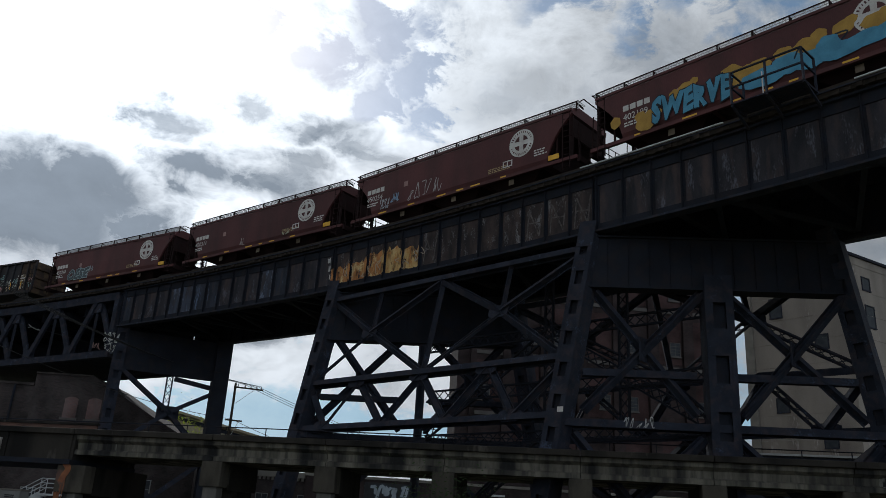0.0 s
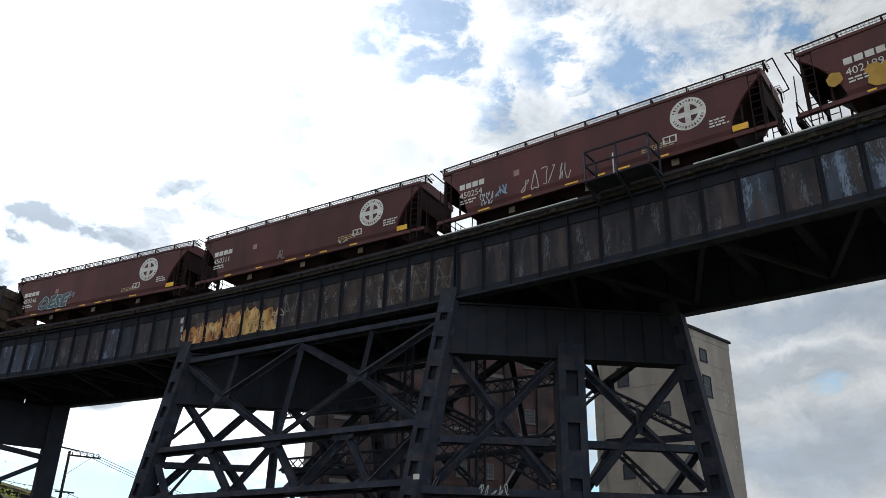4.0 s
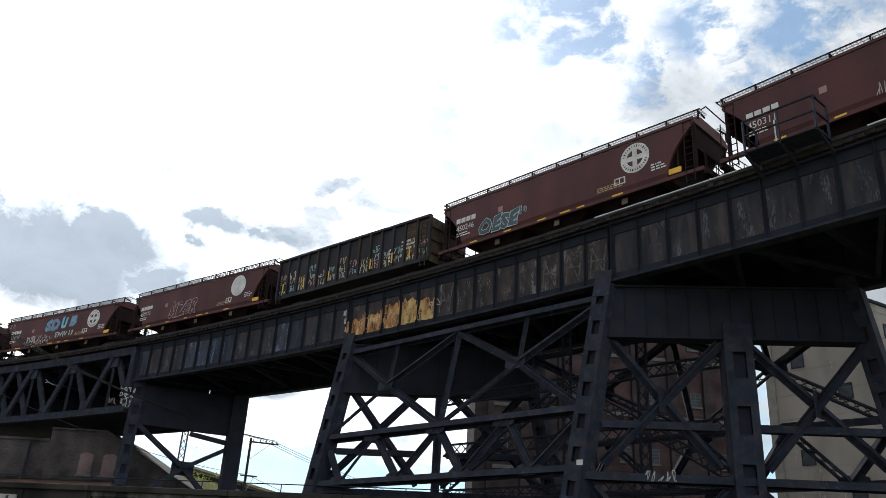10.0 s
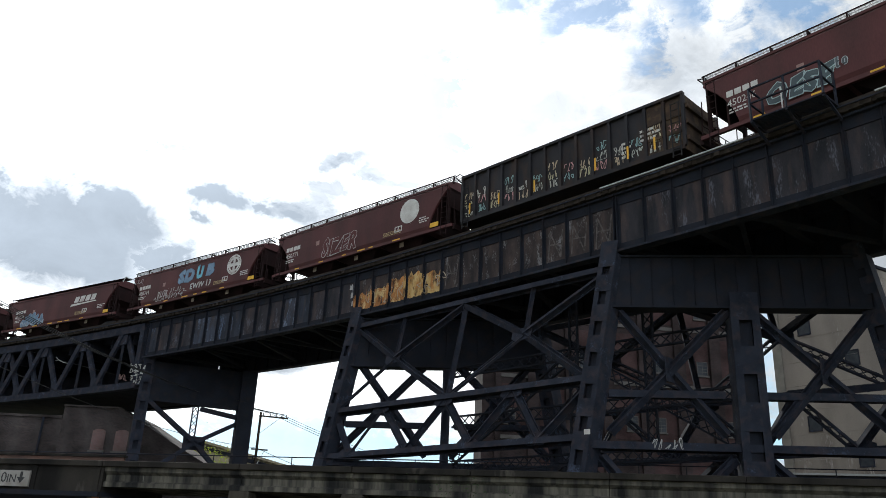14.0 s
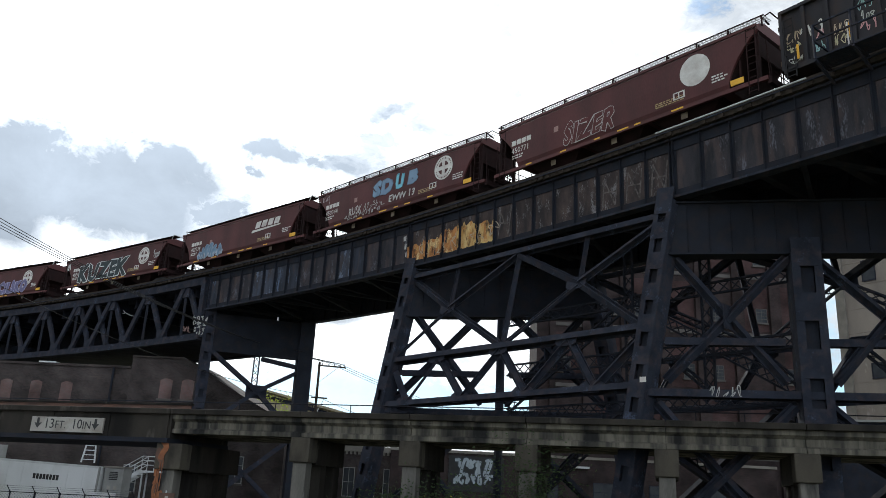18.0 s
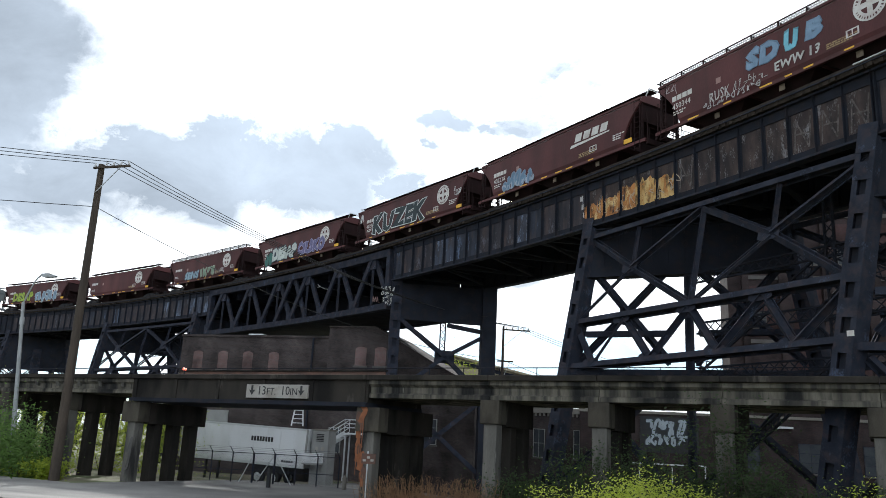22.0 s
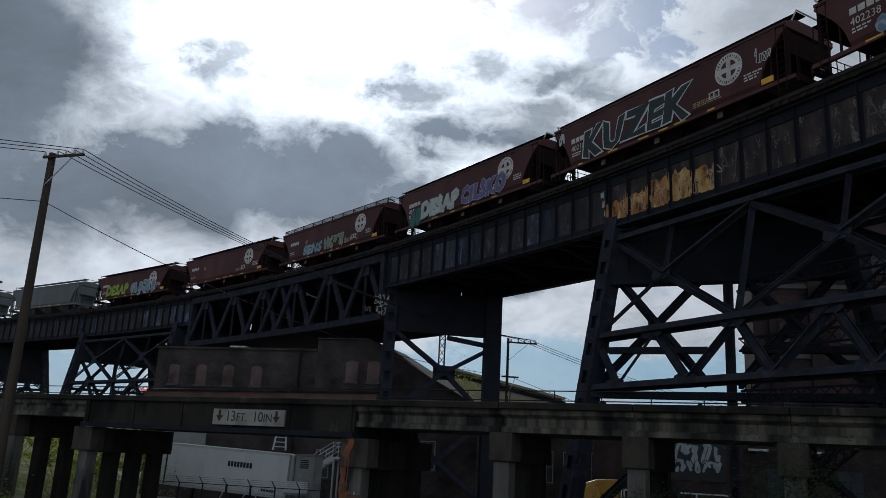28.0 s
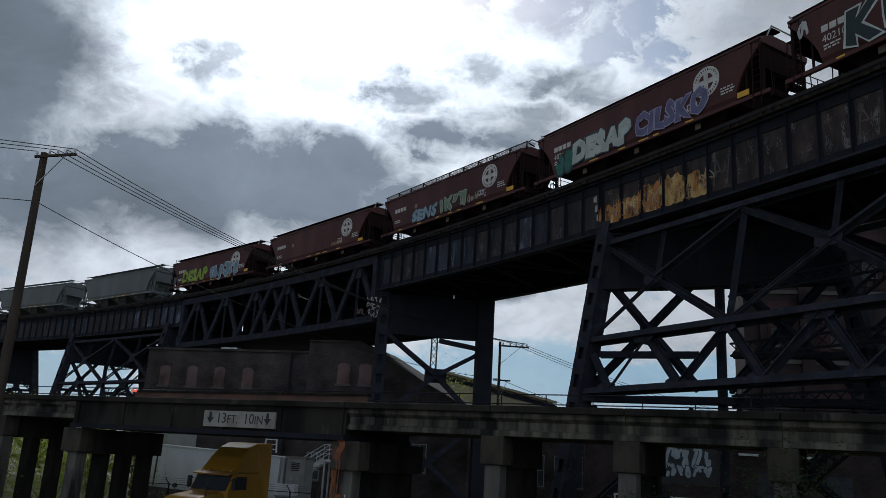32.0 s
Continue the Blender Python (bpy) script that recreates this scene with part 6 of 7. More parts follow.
def box_trailer():
    m = frame_at((-19.0, 61.75), (-8.7, 57.3), -0.4)
    t = thing("box_trailer", "white box trailer with dark mark parked at the dock", "trailer", "", "", m @ Matrix.Rotation(radians(1.9), 4, "Y"))
    z0, z1, L = 1.5, 4.12, 11.0
    part("box", Shape().box(0, L, 0, 2.5, z0, z1), WHITE, t, bevel=0.05)
    part("top_rail", Shape().box(0, L, -0.02, 0.06, z1 - 0.12, z1 + 0.02), GALV, t)
    part("bottom_rail", Shape().box(0, L, -0.03, 0.05, z0 - 0.05, z0 + 0.14), GALV, t)
    for x in (0.02, 1.35, L - 0.06):
        part("corner_post", Shape().box(x, x + 0.1, -0.04, 0.06, z0, z1), GREY_PAINT if x != 1.35 else BLACK, t)
    for i in range(8):
        part("side_post", Shape().box(2.2 + i * 1.1, 2.23 + i * 1.1, -0.012, 0, z0 + 0.14, z1 - 0.12), WHITE, t)
    for i in range(8):
        part("name_bar", Shape().box(6.35 + 0.24 * i, 6.53 + 0.24 * i, -0.016, -0.006, 3.05, 3.38), BLACK, t)
    sh = Shape()
    for i in range(5):
        sh.box(9.1 + 0.2 * i, 9.25 + 0.2 * i, -0.016, -0.006, 1.75, 1.9)
    part("small_bars", sh, BLACK, t)
    part("undercarriage", Shape().box(6.6, 9.6, 0.3, 2.2, 0.95, z0 - 0.06), BLACK, t)
    for x in (7.2, 8.5):
        for y in (0.2, 2.3):
            wheel(t, x, y, 0.62, 0.5, 0.4)
    for y in (0.5, 2.0):
        part("landing_leg", Shape().box(2.2, 2.34, y - 0.07, y + 0.07, 0.0, z0 - 0.06), BLACK, t)
    part("mud_flap", Shape().box(9.4, 9.43, 0.1, 0.8, 0.5, 1.4), RUBBER, t)
    c = thing("machine_cabinet", "grey machine cabinet with vents and faded stickers beside the trailer", "cabinet", "", "", frame_at((-8.5, 57.6), (-7.0, 57.2), -0.42))
    part("body", Shape().box(0, 1.25, 0, 1.4, 0.0, 3.75), GREY_PAINT, c, bevel=0.03)
    part("lid", Shape().box(-0.06, 1.31, -0.06, 1.46, 3.75, 3.85), STONE, c)
    for i in range(5):
        part("vent_slat", Shape().box(0.35, 0.9, -0.03, -0.001, 3.0 + 0.11 * i, 3.06 + 0.11 * i), BLACK, c)
    for x, z in ((0.3, 2.4), (0.72, 2.38), (0.5, 1.95)):
        part("sticker", Shape().box(x, x + 0.22, -0.012, -0.001, z, z + 0.24), SIGNWHITE, c)
    part("small_box", Shape().box(-0.3, 1.0, -0.7, -0.1, 1.55, 2.2), WHITE, c)
    part("box_shelf", Shape().box(-0.3, 1.0, -0.7, 0.0, 1.43, 1.54), GREY_PAINT, c)
    l = thing("roof_ladder", "white ladder frame standing above the trailer roof", "ladder", "", "", frame_at((-10.2, 59.2), (-9.3, 58.9), -0.4))
    for x in (0.0, 0.75):
        part("rail", Shape().beam((x - 0.12 * (1 - 2 * x), 0.0, 4.0), (x + 0.08 * (1 - 2 * x), 0, 5.25), 0.08, 0.08), WHITE, l)
    for i in range(4):
        part("rung", Shape().beam((0.0, 0, 4.2 + 0.3 * i), (0.75, 0, 4.2 + 0.3 * i), 0.05, 0.05), WHITE, l)


box_trailer()


def chain_link_fence():
    f = thing("chain_link_fence", "chain-link fence with barbed wire arms and a braced gate", "fence", "", "", frame_at((-14.6, 50.2), (-5.4, 48.6), -0.42))
    L, H = 9.3, 2.15
    for i in range(8):
        x = L * i / 7
        part("post", Shape().tube((x, 0, -0.2), (x, 0, H + 0.05), 0.04 if i not in (3, 4) else 0.06, 8), STEEL, f)
        part("wire_arm", Shape().beam((x, 0, H), (x - 0.12, -0.25, H + 0.35), 0.03, 0.03), STEEL, f)
    for z in (0.1, 1.15, H):
        part("rail", Shape().tube((0, 0, z), (L, 0, z), 0.022, 6), STEEL, f)
    for i in range(3):
        part("barbed_wire", Shape().tube((0, -0.08 - 0.08 * i, H + 0.12 + 0.1 * i), (L, -0.08 - 0.08 * i, H + 0.12 + 0.1 * i), 0.008, 4), STEEL, f)
    for a, b in (((3.99, 0, H), (3.0, 0, 0.1)), ((5.3, 0, H), (3.99, 0, 0.1)), ((5.3, 0, H), (6.64, 0, 0.1))):
        part("gate_brace", Shape().tube(a, b, 0.03, 6), GALV, f)
    sh = Shape()
    step = 0.16
    n = int((L + H) / step)
    for i in range(n):
        x = i * step
        a = (max(x - H, 0), 0.01, min(x, H)) if x <= L else (max(x - H, 0), 0.01, H)
        for sgn in (0, 1):
            x0, x1 = x - H, x
            z0, z1 = 0.1, H
            lo, hi = max(x0, 0), min(x1, L)
            if hi <= lo:
                continue
            za, zb = z0 + (lo - x0) / H * (z1 - z0), z0 + (hi - x0) / H * (z1 - z0)
            if sgn:
                za, zb = z0 + z1 - za, z0 + z1 - zb
            sh.beam((lo, 0.012 * sgn, za), (hi, 0.012 * sgn, zb), 0.006, 0.006, (0, 1, 0))
    tagged(part("wire_mesh", sh, STEEL, f), kind="stuff")
    b = thing("bollard", "short dark bollard beside the yard gate", "bollard", "", "", Matrix.Translation((-8.9, 45.6, ground_z(-8.9, 45.6))))
    part("post", Shape().tube((0, 0, 0), (0, 0, 1.0), 0.12, 12), BLACK, b)
    part("cap", Shape().tube((0, 0, 1.0), (0, 0, 1.08), 0.13, 12, 0.04), BLACK, b)
    h = thing("fire_hydrant", "pale fire hydrant in the yard", "hydrant", "", "", Matrix.Translation((-4.9, 47.0, ground_z(-4.9, 47.0))))
    part("barrel", Shape().tube((0, 0, 0), (0, 0, 0.62), 0.13, 12), STONE, h)
    part("bonnet", Shape().tube((0, 0, 0.62), (0, 0, 0.82), 0.15, 12, 0.05), STONE, h)
    part("nozzle", Shape().tube((-0.22, 0, 0.45), (0.22, 0, 0.45), 0.06, 8), STONE, h)


chain_link_fence()


def yard_sign():
    s = thing("red_sign_board", "small dark red sign board with unreadable white marks on a post", "sign", "", "", frame_at((-3.2, 37.6), (-2.3, 37.1), 0.0))
    part("post", Shape().tube((0.3, 0, -0.1), (0.3, 0, 2.3), 0.03, 6), GALV, s)
    part("board", Shape().box(0, 0.75, -0.05, -0.02, 1.75, 2.2), RUSTPLATE, s)
    sh = Shape()
    for x, z in ((0.08, 1.85), (0.3, 1.98), (0.5, 1.86)):
        sh.box(x, x + 0.16, -0.06, -0.051, z, z + 0.1)
    part("marks", sh, SIGNWHITE, s)


yard_sign()


def factory():
    p, q = (27.2, 70.9), (55.2, 66.0)
    f = thing("brick_factory", "tall dark red brick factory with pale belt courses and small windows", "building", "", "", frame_at(p, q, -0.5))
    L, H = 26.0, 33.0
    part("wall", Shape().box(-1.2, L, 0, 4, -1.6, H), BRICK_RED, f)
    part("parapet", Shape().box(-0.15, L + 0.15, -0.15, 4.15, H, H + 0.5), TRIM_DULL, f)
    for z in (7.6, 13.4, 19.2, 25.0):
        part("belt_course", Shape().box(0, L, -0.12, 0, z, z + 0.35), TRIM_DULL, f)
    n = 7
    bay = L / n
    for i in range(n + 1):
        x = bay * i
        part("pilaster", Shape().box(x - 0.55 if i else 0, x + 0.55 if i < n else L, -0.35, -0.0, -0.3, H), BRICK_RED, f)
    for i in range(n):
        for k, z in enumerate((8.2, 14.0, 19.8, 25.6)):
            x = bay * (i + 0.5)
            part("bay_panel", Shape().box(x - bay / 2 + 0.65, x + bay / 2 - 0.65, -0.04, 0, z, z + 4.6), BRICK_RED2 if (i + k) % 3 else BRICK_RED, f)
            if (i + 2 * k) % 3 != 1:
                window_unit(f, x + (0.5 if i % 2 else -0.4), z + 0.9, z + 2.2, 1.0, GLASS_DARK, TRIM_DULL, 3, y=-0.065)
    w = thing("low_brick_warehouse", "low dark brick warehouse with pale graffiti behind the trestle", "building", "", "", frame_at((11.5, 64.5), (42.0, 58.5), -0.5))
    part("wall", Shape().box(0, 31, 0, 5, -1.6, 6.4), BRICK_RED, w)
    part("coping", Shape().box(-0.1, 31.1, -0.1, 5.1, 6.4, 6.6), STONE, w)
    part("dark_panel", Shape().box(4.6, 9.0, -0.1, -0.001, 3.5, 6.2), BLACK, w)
    for k, (gx, gz, gw, gh, n) in enumerate(((4.95, 4.85, 3.7, 1.0, 6), (4.9, 4.1, 3.8, 0.65, 8))):
        graffiti(w, gx, gz, gw, gh, n, (0.3, 0.34, 0.37), (0.04, 0.05, 0.06), 301 + 9 * k, 0.36, -0.11 - 0.03 * k, "large pale bubble graffiti")
    part("dock_rail", Shape().box(2.0, 9.4, -0.9, -0.82, 2.6, 2.7), GALV, w)
    for x in (2.1, 4.5, 6.9, 9.3):
        part("dock_post", Shape().box(x - 0.05, x + 0.05, -0.9, -0.82, -1.2, 2.6), GALV, w)
    for x in (12.5, 17.0, 21.5, 26.0):
        window_unit(w, x, 2.6, 4.6, 1.6, GLASS_DARK, STEEL, 2)
    for x0 in (10.5, 14.5):
        part("strip_light", Shape().box(x0, x0 + 1.3, -0.3, -0.02, 5.7, 5.85), GALV, w)
    c = thing("corner_brick_building", "brown brick building with a dentilled cornice seen under the trestle", "building", "", "", frame_at((8.0, 71.6), (13.6, 69.8), -0.4))
    part("wall", Shape().box(0, 5.8, 0, 8, -1.6, 6.3), BRICK_DARK, c)
    part("cornice", Shape().box(-0.2, 6.0, -0.3, 8, 6.3, 6.75), STONE, c)
    for i in range(16):
        part("dentil", Shape().box(0.1 + 0.36 * i, 0.28 + 0.36 * i, -0.2, 0, 6.05, 6.3), STONE, c)
    for x in (1.2, 3.0, 4.7):
        window_unit(c, x, 2.6, 4.9, 0.9, GLASS_DARK, FRAME_WHITE, 1)
    s = thing("tan_roof_shed", "large shed with a low tan metal roof beyond the tracks", "building", "", "", frame_at((-3.0, 93.0), (13.5, 91.5), -0.4))
    o = [(0, -1.6), (16.6, -1.6), (16.6, 10.6), (4.2, 13.3), (0, 12.0)]
    part("wall", Shape().extrude(o, 0, 14), TANROOF, s)
    part("roof_edge", Shape().beam((16.9, -0.15, 10.62), (4.2, -0.15, 13.4), 0.5, 0.25), TANROOF, s)
    # dark strip added as the shade below the roof edge, not a real board
    part("eave_shadow_board", Shape().beam((16.9, -0.06, 10.1), (4.2, -0.06, 12.8), 0.1, 0.4), STEEL_DARK, s)


factory()


def grain_elevator():
    e = thing("grain_elevator", "tall tan concrete grain elevator headhouse with small square windows", "building")
    A, B, Cc = Vector((71.4, 83.6, 0)), Vector((75.6, 71.6, 0)), Vector((86.6, 74.0, 0))
    D = A + (Cc - B)
    H = 37.2

    def prism(pts, z0, z1, grow=0.0):
        c = sum(pts, Vector()) / len(pts)
        g = [p + (p - c).normalized() * grow for p in pts]
        n = len(g)
        sh = Shape()
        sh.add([(p.x, p.y, z) for z in (z0, z1) for p in g], [tuple(range(n - 1, -1, -1)), tuple(range(n, 2 * n))] + [(i, (i + 1) % n, n + (i + 1) % n, n + i) for i in range(n)])
        return sh
    part("wall", prism([A, B, Cc, D], -1.8, H - 1.0), ELEV, e)
    part("cornice", prism([A, B, Cc, D], H - 1.0, H, 0.06), ELEV, e)
    part("roof_slab", prism([A, B, Cc, D], H, H + 0.35, 0.4), STEEL_DARK, e)
    for p, q, items in ((A, B, ((0.28, 30.5, 1.5, 2.4), (0.72, 25.8, 1.5, 1.6), (0.28, 18.5, 1.5, 1.6), (0.72, 14.0, 1.5, 1.6))), (B, Cc, ((0.38, 33.3, 1.5, 1.5), (0.4, 28.6, 1.7, 2.6), (0.42, 21.0, 1.5, 1.6), (0.42, 13.0, 1.5, 1.6)))):
        d = (q - p).normalized()
        m = Matrix.Translation(p) @ Matrix.Rotation(math.atan2(d.y, d.x), 4, "Z")
        for f, z, w, h in items:
            x = (q - p).length * f
            win = part("window", Shape().box(x - w / 2, x + w / 2, -0.03, 0.05, z, z + h), GLASS_DARK, e)
            win.matrix_world = m
            fr = Shape()
            fr.box(x - w / 2 - 0.12, x - w / 2, -0.1, 0.02, z, z + h)
            fr.box(x + w / 2, x + w / 2 + 0.12, -0.1, 0.02, z, z + h)
            fr.box(x - w / 2 - 0.12, x + w / 2 + 0.12, -0.1, 0.02, z + h, z + h + 0.14)
            fr.box(x - w / 2 - 0.12, x + w / 2 + 0.12, -0.16, 0.02, z - 0.18, z)
            part("window_frame", fr, STEEL, win)
        for i in range(11):
            z = 3 + 3.0 * i
            j = part("pour_joint", Shape().box(0, (q - p).length, -0.03, 0.0, z, z + 0.1), ELEV, e)
            j.matrix_world = m
    m = Matrix.Translation(A) @ Matrix.Rotation(math.atan2((B - A).y, (B - A).x), 4, "Z")
    pl = part("corner_pilaster", Shape().box(-0.9, 0.25, -0.25, 0.6, -1.8, H - 1.0), STONE, e, "pale corner pilaster")
    pl.matrix_world = m
    g = thing("metal_shed", "dark low sheet-metal shed in front of the elevator", "shed", "", "", frame_at((54.4, 70.2), (76.0, 57.0), -0.5))
    part("wall", Shape().box(0, 25.2, 0, 3, -1.3, 11.9), STEEL_DARK, g)
    part("roof", Shape().box(-0.3, 25.5, -0.4, 3.4, 11.9, 12.1), GREY_PAINT, g)
    for x in (0.6, 6.6, 12.6, 18.6, 24.6):
        part("rib", Shape().box(x - 0.12, x + 0.12, -0.12, -0.001, -1.0, 11.9), STEEL_DARK, g)


grain_elevator()


# ---- poles, lamps and wires ----
def utility_pole(x, y, top, lean, arm_dir, arms, name_label, r=0.17):
    z = ground_z(x, y)
    p = thing("utility_pole", name_label, "pole", "utility poles", "", Matrix.Translation((x, y, z)))
    sh = Shape()
    sh.tube((0, 0, -0.5), (lean, 0, top - z), r, 12, r * 0.62)
    part("pole", sh, POLE, p, smooth=False)
    ax = Vector((arm_dir[0], arm_dir[1], 0)).normalized()
    ends = []
    for h, a, b, pins in arms:
        c = Vector((lean * (h - z) / (top - z), 0, h - z)) + Vector((ax.y, -ax.x, 0)) * 0.2
        arm = part("crossarm", Shape().beam(c - ax * a, c + ax * b, 0.1, 0.12), POLE, p)
        part("brace", Shape().beam(c + ax * b * 0.72, Vector((lean, 0, h - z - 1.5)) + Vector((ax.y, -ax.x, 0)) * 0.2, 0.04, 0.04), GALV, p)
        for k in pins:
            c2 = c + ax * k
            part("insulator", Shape().tube(c2 + Vector((0, 0, 0.06)), c2 + Vector((0, 0, 0.28)), 0.07, 8, 0.04), INSUL, arm)
            ends.append(Vector((x, y, z)) + c2 + Vector((0, 0, 0.28)))
    return ends


POLE_A = utility_pole(-19.75, 43.75, 17.45, -0.1, (0.82, -0.25), [(17.2, 0.35, 2.1, (-0.25, 0.5, 1.0, 1.5, 2.0))], "tall weathered wooden utility pole with one offset crossarm", 0.28)
POLE_B = utility_pole(5.75, 70.9, 13.35, 0.0, (0.99, 0.1), [(13.0, 0.15, 2.35, (0.2, 0.8, 1.3, 1.8, 2.2)), (10.2, 0.5, 0.9, ())], "slim wooden utility pole with crossarm behind the viaduct", 0.16)


def cable(p, q, sag, r=0.02, name="overhead_wire", label="black overhead wire between poles"):
    p, q = Vector(p), Vector(q)
    cu = bpy.data.curves.new(name, "CURVE")
    cu.dimensions, cu.bevel_depth, cu.bevel_resolution = "3D", r, 1
    sp = cu.splines.new("POLY")
    n = 24
    sp.points.add(n)
    for i in range(n + 1):
        f = i / n
        c = p.lerp(q, f)
        sp.points[i].co = (c.x, c.y, c.z - 4 * sag * f * (1 - f), 1)
    cu.materials.append(WIRE)
    ob = new(name, cu)
    return tagged(ob, label, "wire", "overhead wires")


for i in range(1, 5):
    cable(POLE_A[i], POLE_B[i], 1.1 + 0.12 * i)
for i in (0, 2, 4):
    cable(POLE_A[i], Vector((-62, 22, 14.6 + 0.25 * i)), 0.6)
low = Vector((-19.8, 43.65, 14.9))
cable(low, (5.75, 70.7, 10.3), 1.6)
cable(low, (-62, 20, 11.6), 0.6)
cable(POLE_B[1], (45, 120, 12), 1.0)
cable(POLE_B[2], (46, 119, 12), 1.0)
cable(POLE_B[3], (47, 118, 12), 1.0)
cable((5.75, 70.7, 10.3), (40, 118, 9), 1.2)
SERVICE = cable(on_line(152.5, NEAR - 0.28, 17.5), (3.9, 62.6, 12.75), 0.3, 0.018, "overhead_wire", "black service wire with a pale forked spacer")


def cable_hardware():
    base = on_line(152.5, NEAR - 0.28, 17.5).lerp(Vector((3.9, 62.6, 12.75)), 0.19) - Vector((0, 0, 4 * 0.3 * 0.19 * 0.81))
    for d, e in (((-0.32, 0, -0.1), (-0.1, 0, 0.0)), ((-0.1, 0, 0.0), (-0.32, 0, 0.2)), ((-0.1, 0, 0.0), (0.35, 0, -0.18)), ((0.35, 0, -0.18), (0.7, 0, -0.22))):
        part("spacer_rod", Shape().tube(base + Vector(d), base + Vector(e), 0.035, 6), INSUL, SERVICE)


cable_hardware()


def street_lamp():
    x, y = -23.5, 46.6
    z = ground_z(x, y)
    s = thing("street_lamp", "grey steel street lamp post with a curved arm and cobra head", "street lamp", "", "", Matrix.Translation((x, y, z)))
    part("post", Shape().tube((0, 0, -0.1), (-0.95, 0, 9.7), 0.15, 12, 0.09), LAMPGREY, s)
    sh = Shape()
    prev = Vector((-0.95, 0, 9.6))
    for i in range(1, 9):
        f = i / 8
        nxt = Vector((-0.95 + 0.85 * f, 0, 9.6 + 1.75 * math.sin(f * math.pi / 2)))
        sh.tube(prev, nxt, 0.045, 6)
        prev = nxt
    part("arm", sh, LAMPGREY, s)
    sh = Shape()
    sh.extrude([(-0.2, 11.3), (0.1, 11.22), (0.7, 11.28), (0.75, 11.35), (0.3, 11.48), (-0.1, 11.42)], -0.16, 0.16)
    part("head", sh, LAMPGREY, s)
    part("band", Shape().tube((-0.82, 0, 8.4), (-0.86, 0, 8.8), 0.14, 10), LAMPGREY, s)


street_lamp()


# ---- graffiti on the steel ----
def girder_art():
    cols = [(0.55, 0.28, 0.07), (0.6, 0.4, 0.12), (0.5, 0.22, 0.08), (0.62, 0.46, 0.2), (0.42, 0.2, 0.1)]
    rnd = random.Random(5)
    FADED = surface("faded_grey_paint", (0.12, 0.105, 0.1), (0.07, 0.06, 0.06), 3.0, 0.8, stain=(0.03, 0.025, 0.022), stain_scale=4.0, stain_amount=0.8)
    SCRAWL = paint(0.4, 0.33, 0.24)
    art = thing("girder_graffiti", "faded orange and yellow graffiti across the girder panels", "graffiti")

    def patch(s0, s1, z0, z1, colour, lift=0.026, rag=0.14):
        n = 9
        lowr = [(s0 + (s1 - s0) * i / n, z0 + rnd.uniform(0, rag)) for i in range(n + 1)]
        up = [(s0 + (s1 - s0) * i / n, z1 - rnd.uniform(0, rag * 2.4)) for i in range(n, -1, -1)]
        pts = [on_line(s, NEAR - lift, z) for s, z in lowr + up]
        sh = Shape()
        sh.add(pts, [tuple(range(len(pts) - 1, -1, -1))])
        return sh
    step = (113.8 - 96.05) / 13
    for i in range(13):
        a, b = 96.05 + step * i + 0.12, 96.05 + step * (i + 1) - 0.12
        if 8 <= i <= 12:
            h = (16.95, 17.25, 17.1, 17.0, 16.7)[i - 8]
            mat = CREAM if i in (8, 9) else ORANGE
            part("paint_patch", patch(a - 0.1, b + 0.1, 15.56, h, None, 0.026, 0.16), mat, art)
            part("painted_edge", patch(b + 0.02, b + 0.21, 15.6, h - 0.1, None, 0.206, 0.2), mat, art)
            for k in range(7):
                c, w = a + (b - a) * rnd.uniform(-0.05, 0.85), rnd.uniform(0.05, 0.16)
                z = 15.6 + rnd.uniform(0, 0.7)
                part("paint_stroke", patch(c, c + w, z, z + rnd.uniform(0.3, 0.9), None, 0.03 + 0.001 * k, 0.22), (ORANGE, CREAM, WEB_RUST)[k % 3], art)
            for k in range(2):
                c = a + (b - a) * rnd.uniform(0.0, 0.5)
                p = on_line(c, NEAR - 0.041, 15.7)
                sh = Shape()
                ribbon(sh, [(rnd.uniform(-0.1, 0.7), rnd.uniform(0, 1.1)) for _ in range(5)], 0.045, 0.0)
                ob = part("pale_stroke", sh, SCRAWL, art)
                ob.matrix_world = Matrix.Translation(p) @ Matrix.Rotation(c / RAD - math.pi / 2, 4, "Z")
        elif i in (0, 1, 2, 7):
            z0, z1 = 15.7, 17.15
            for (fa, za), (fb, zb) in (((0.1, 0), (0.2, 1)), ((0.2, 1), (0.75, 0.05)), ((0.75, 0.05), (0.88, 1)), ((0.2, 0.55), (0.8, 0.5))):
                p, q = on_line(b - (b - a) * fa, NEAR - 0.03, z0 + (z1 - z0) * za), on_line(b - (b - a) * fb, NEAR - 0.03, z0 + (z1 - z0) * zb)
                part("pale_stroke", Shape().beam(p, q, 0.006, 0.07, (0, 0, 1)) if za == zb else Shape().beam(p, q, 0.07, 0.006, radial(a)), FADED, art)
        else:
            part("faded_letter", patch(a + 0.15, b - 0.2, 15.75, 17.1, None, 0.026, 0.4), WEB_RUST, art)
    a = thing("leg_tag", "small white bubble tag on the steel bent", "graffiti", "", "", Matrix.Translation((-4.35, 61.92, 14.0)) @ Matrix.Rotation(radians(8), 4, "Z"))
    for k in range(4):
        graffiti(a, -0.35 + 0.06 * k, 0.35 - 0.36 * k, 1.05 - 0.12 * k, 0.3, 4, (0.36, 0.36, 0.33), None, 211 + k, 0.2, -0.012 * k)
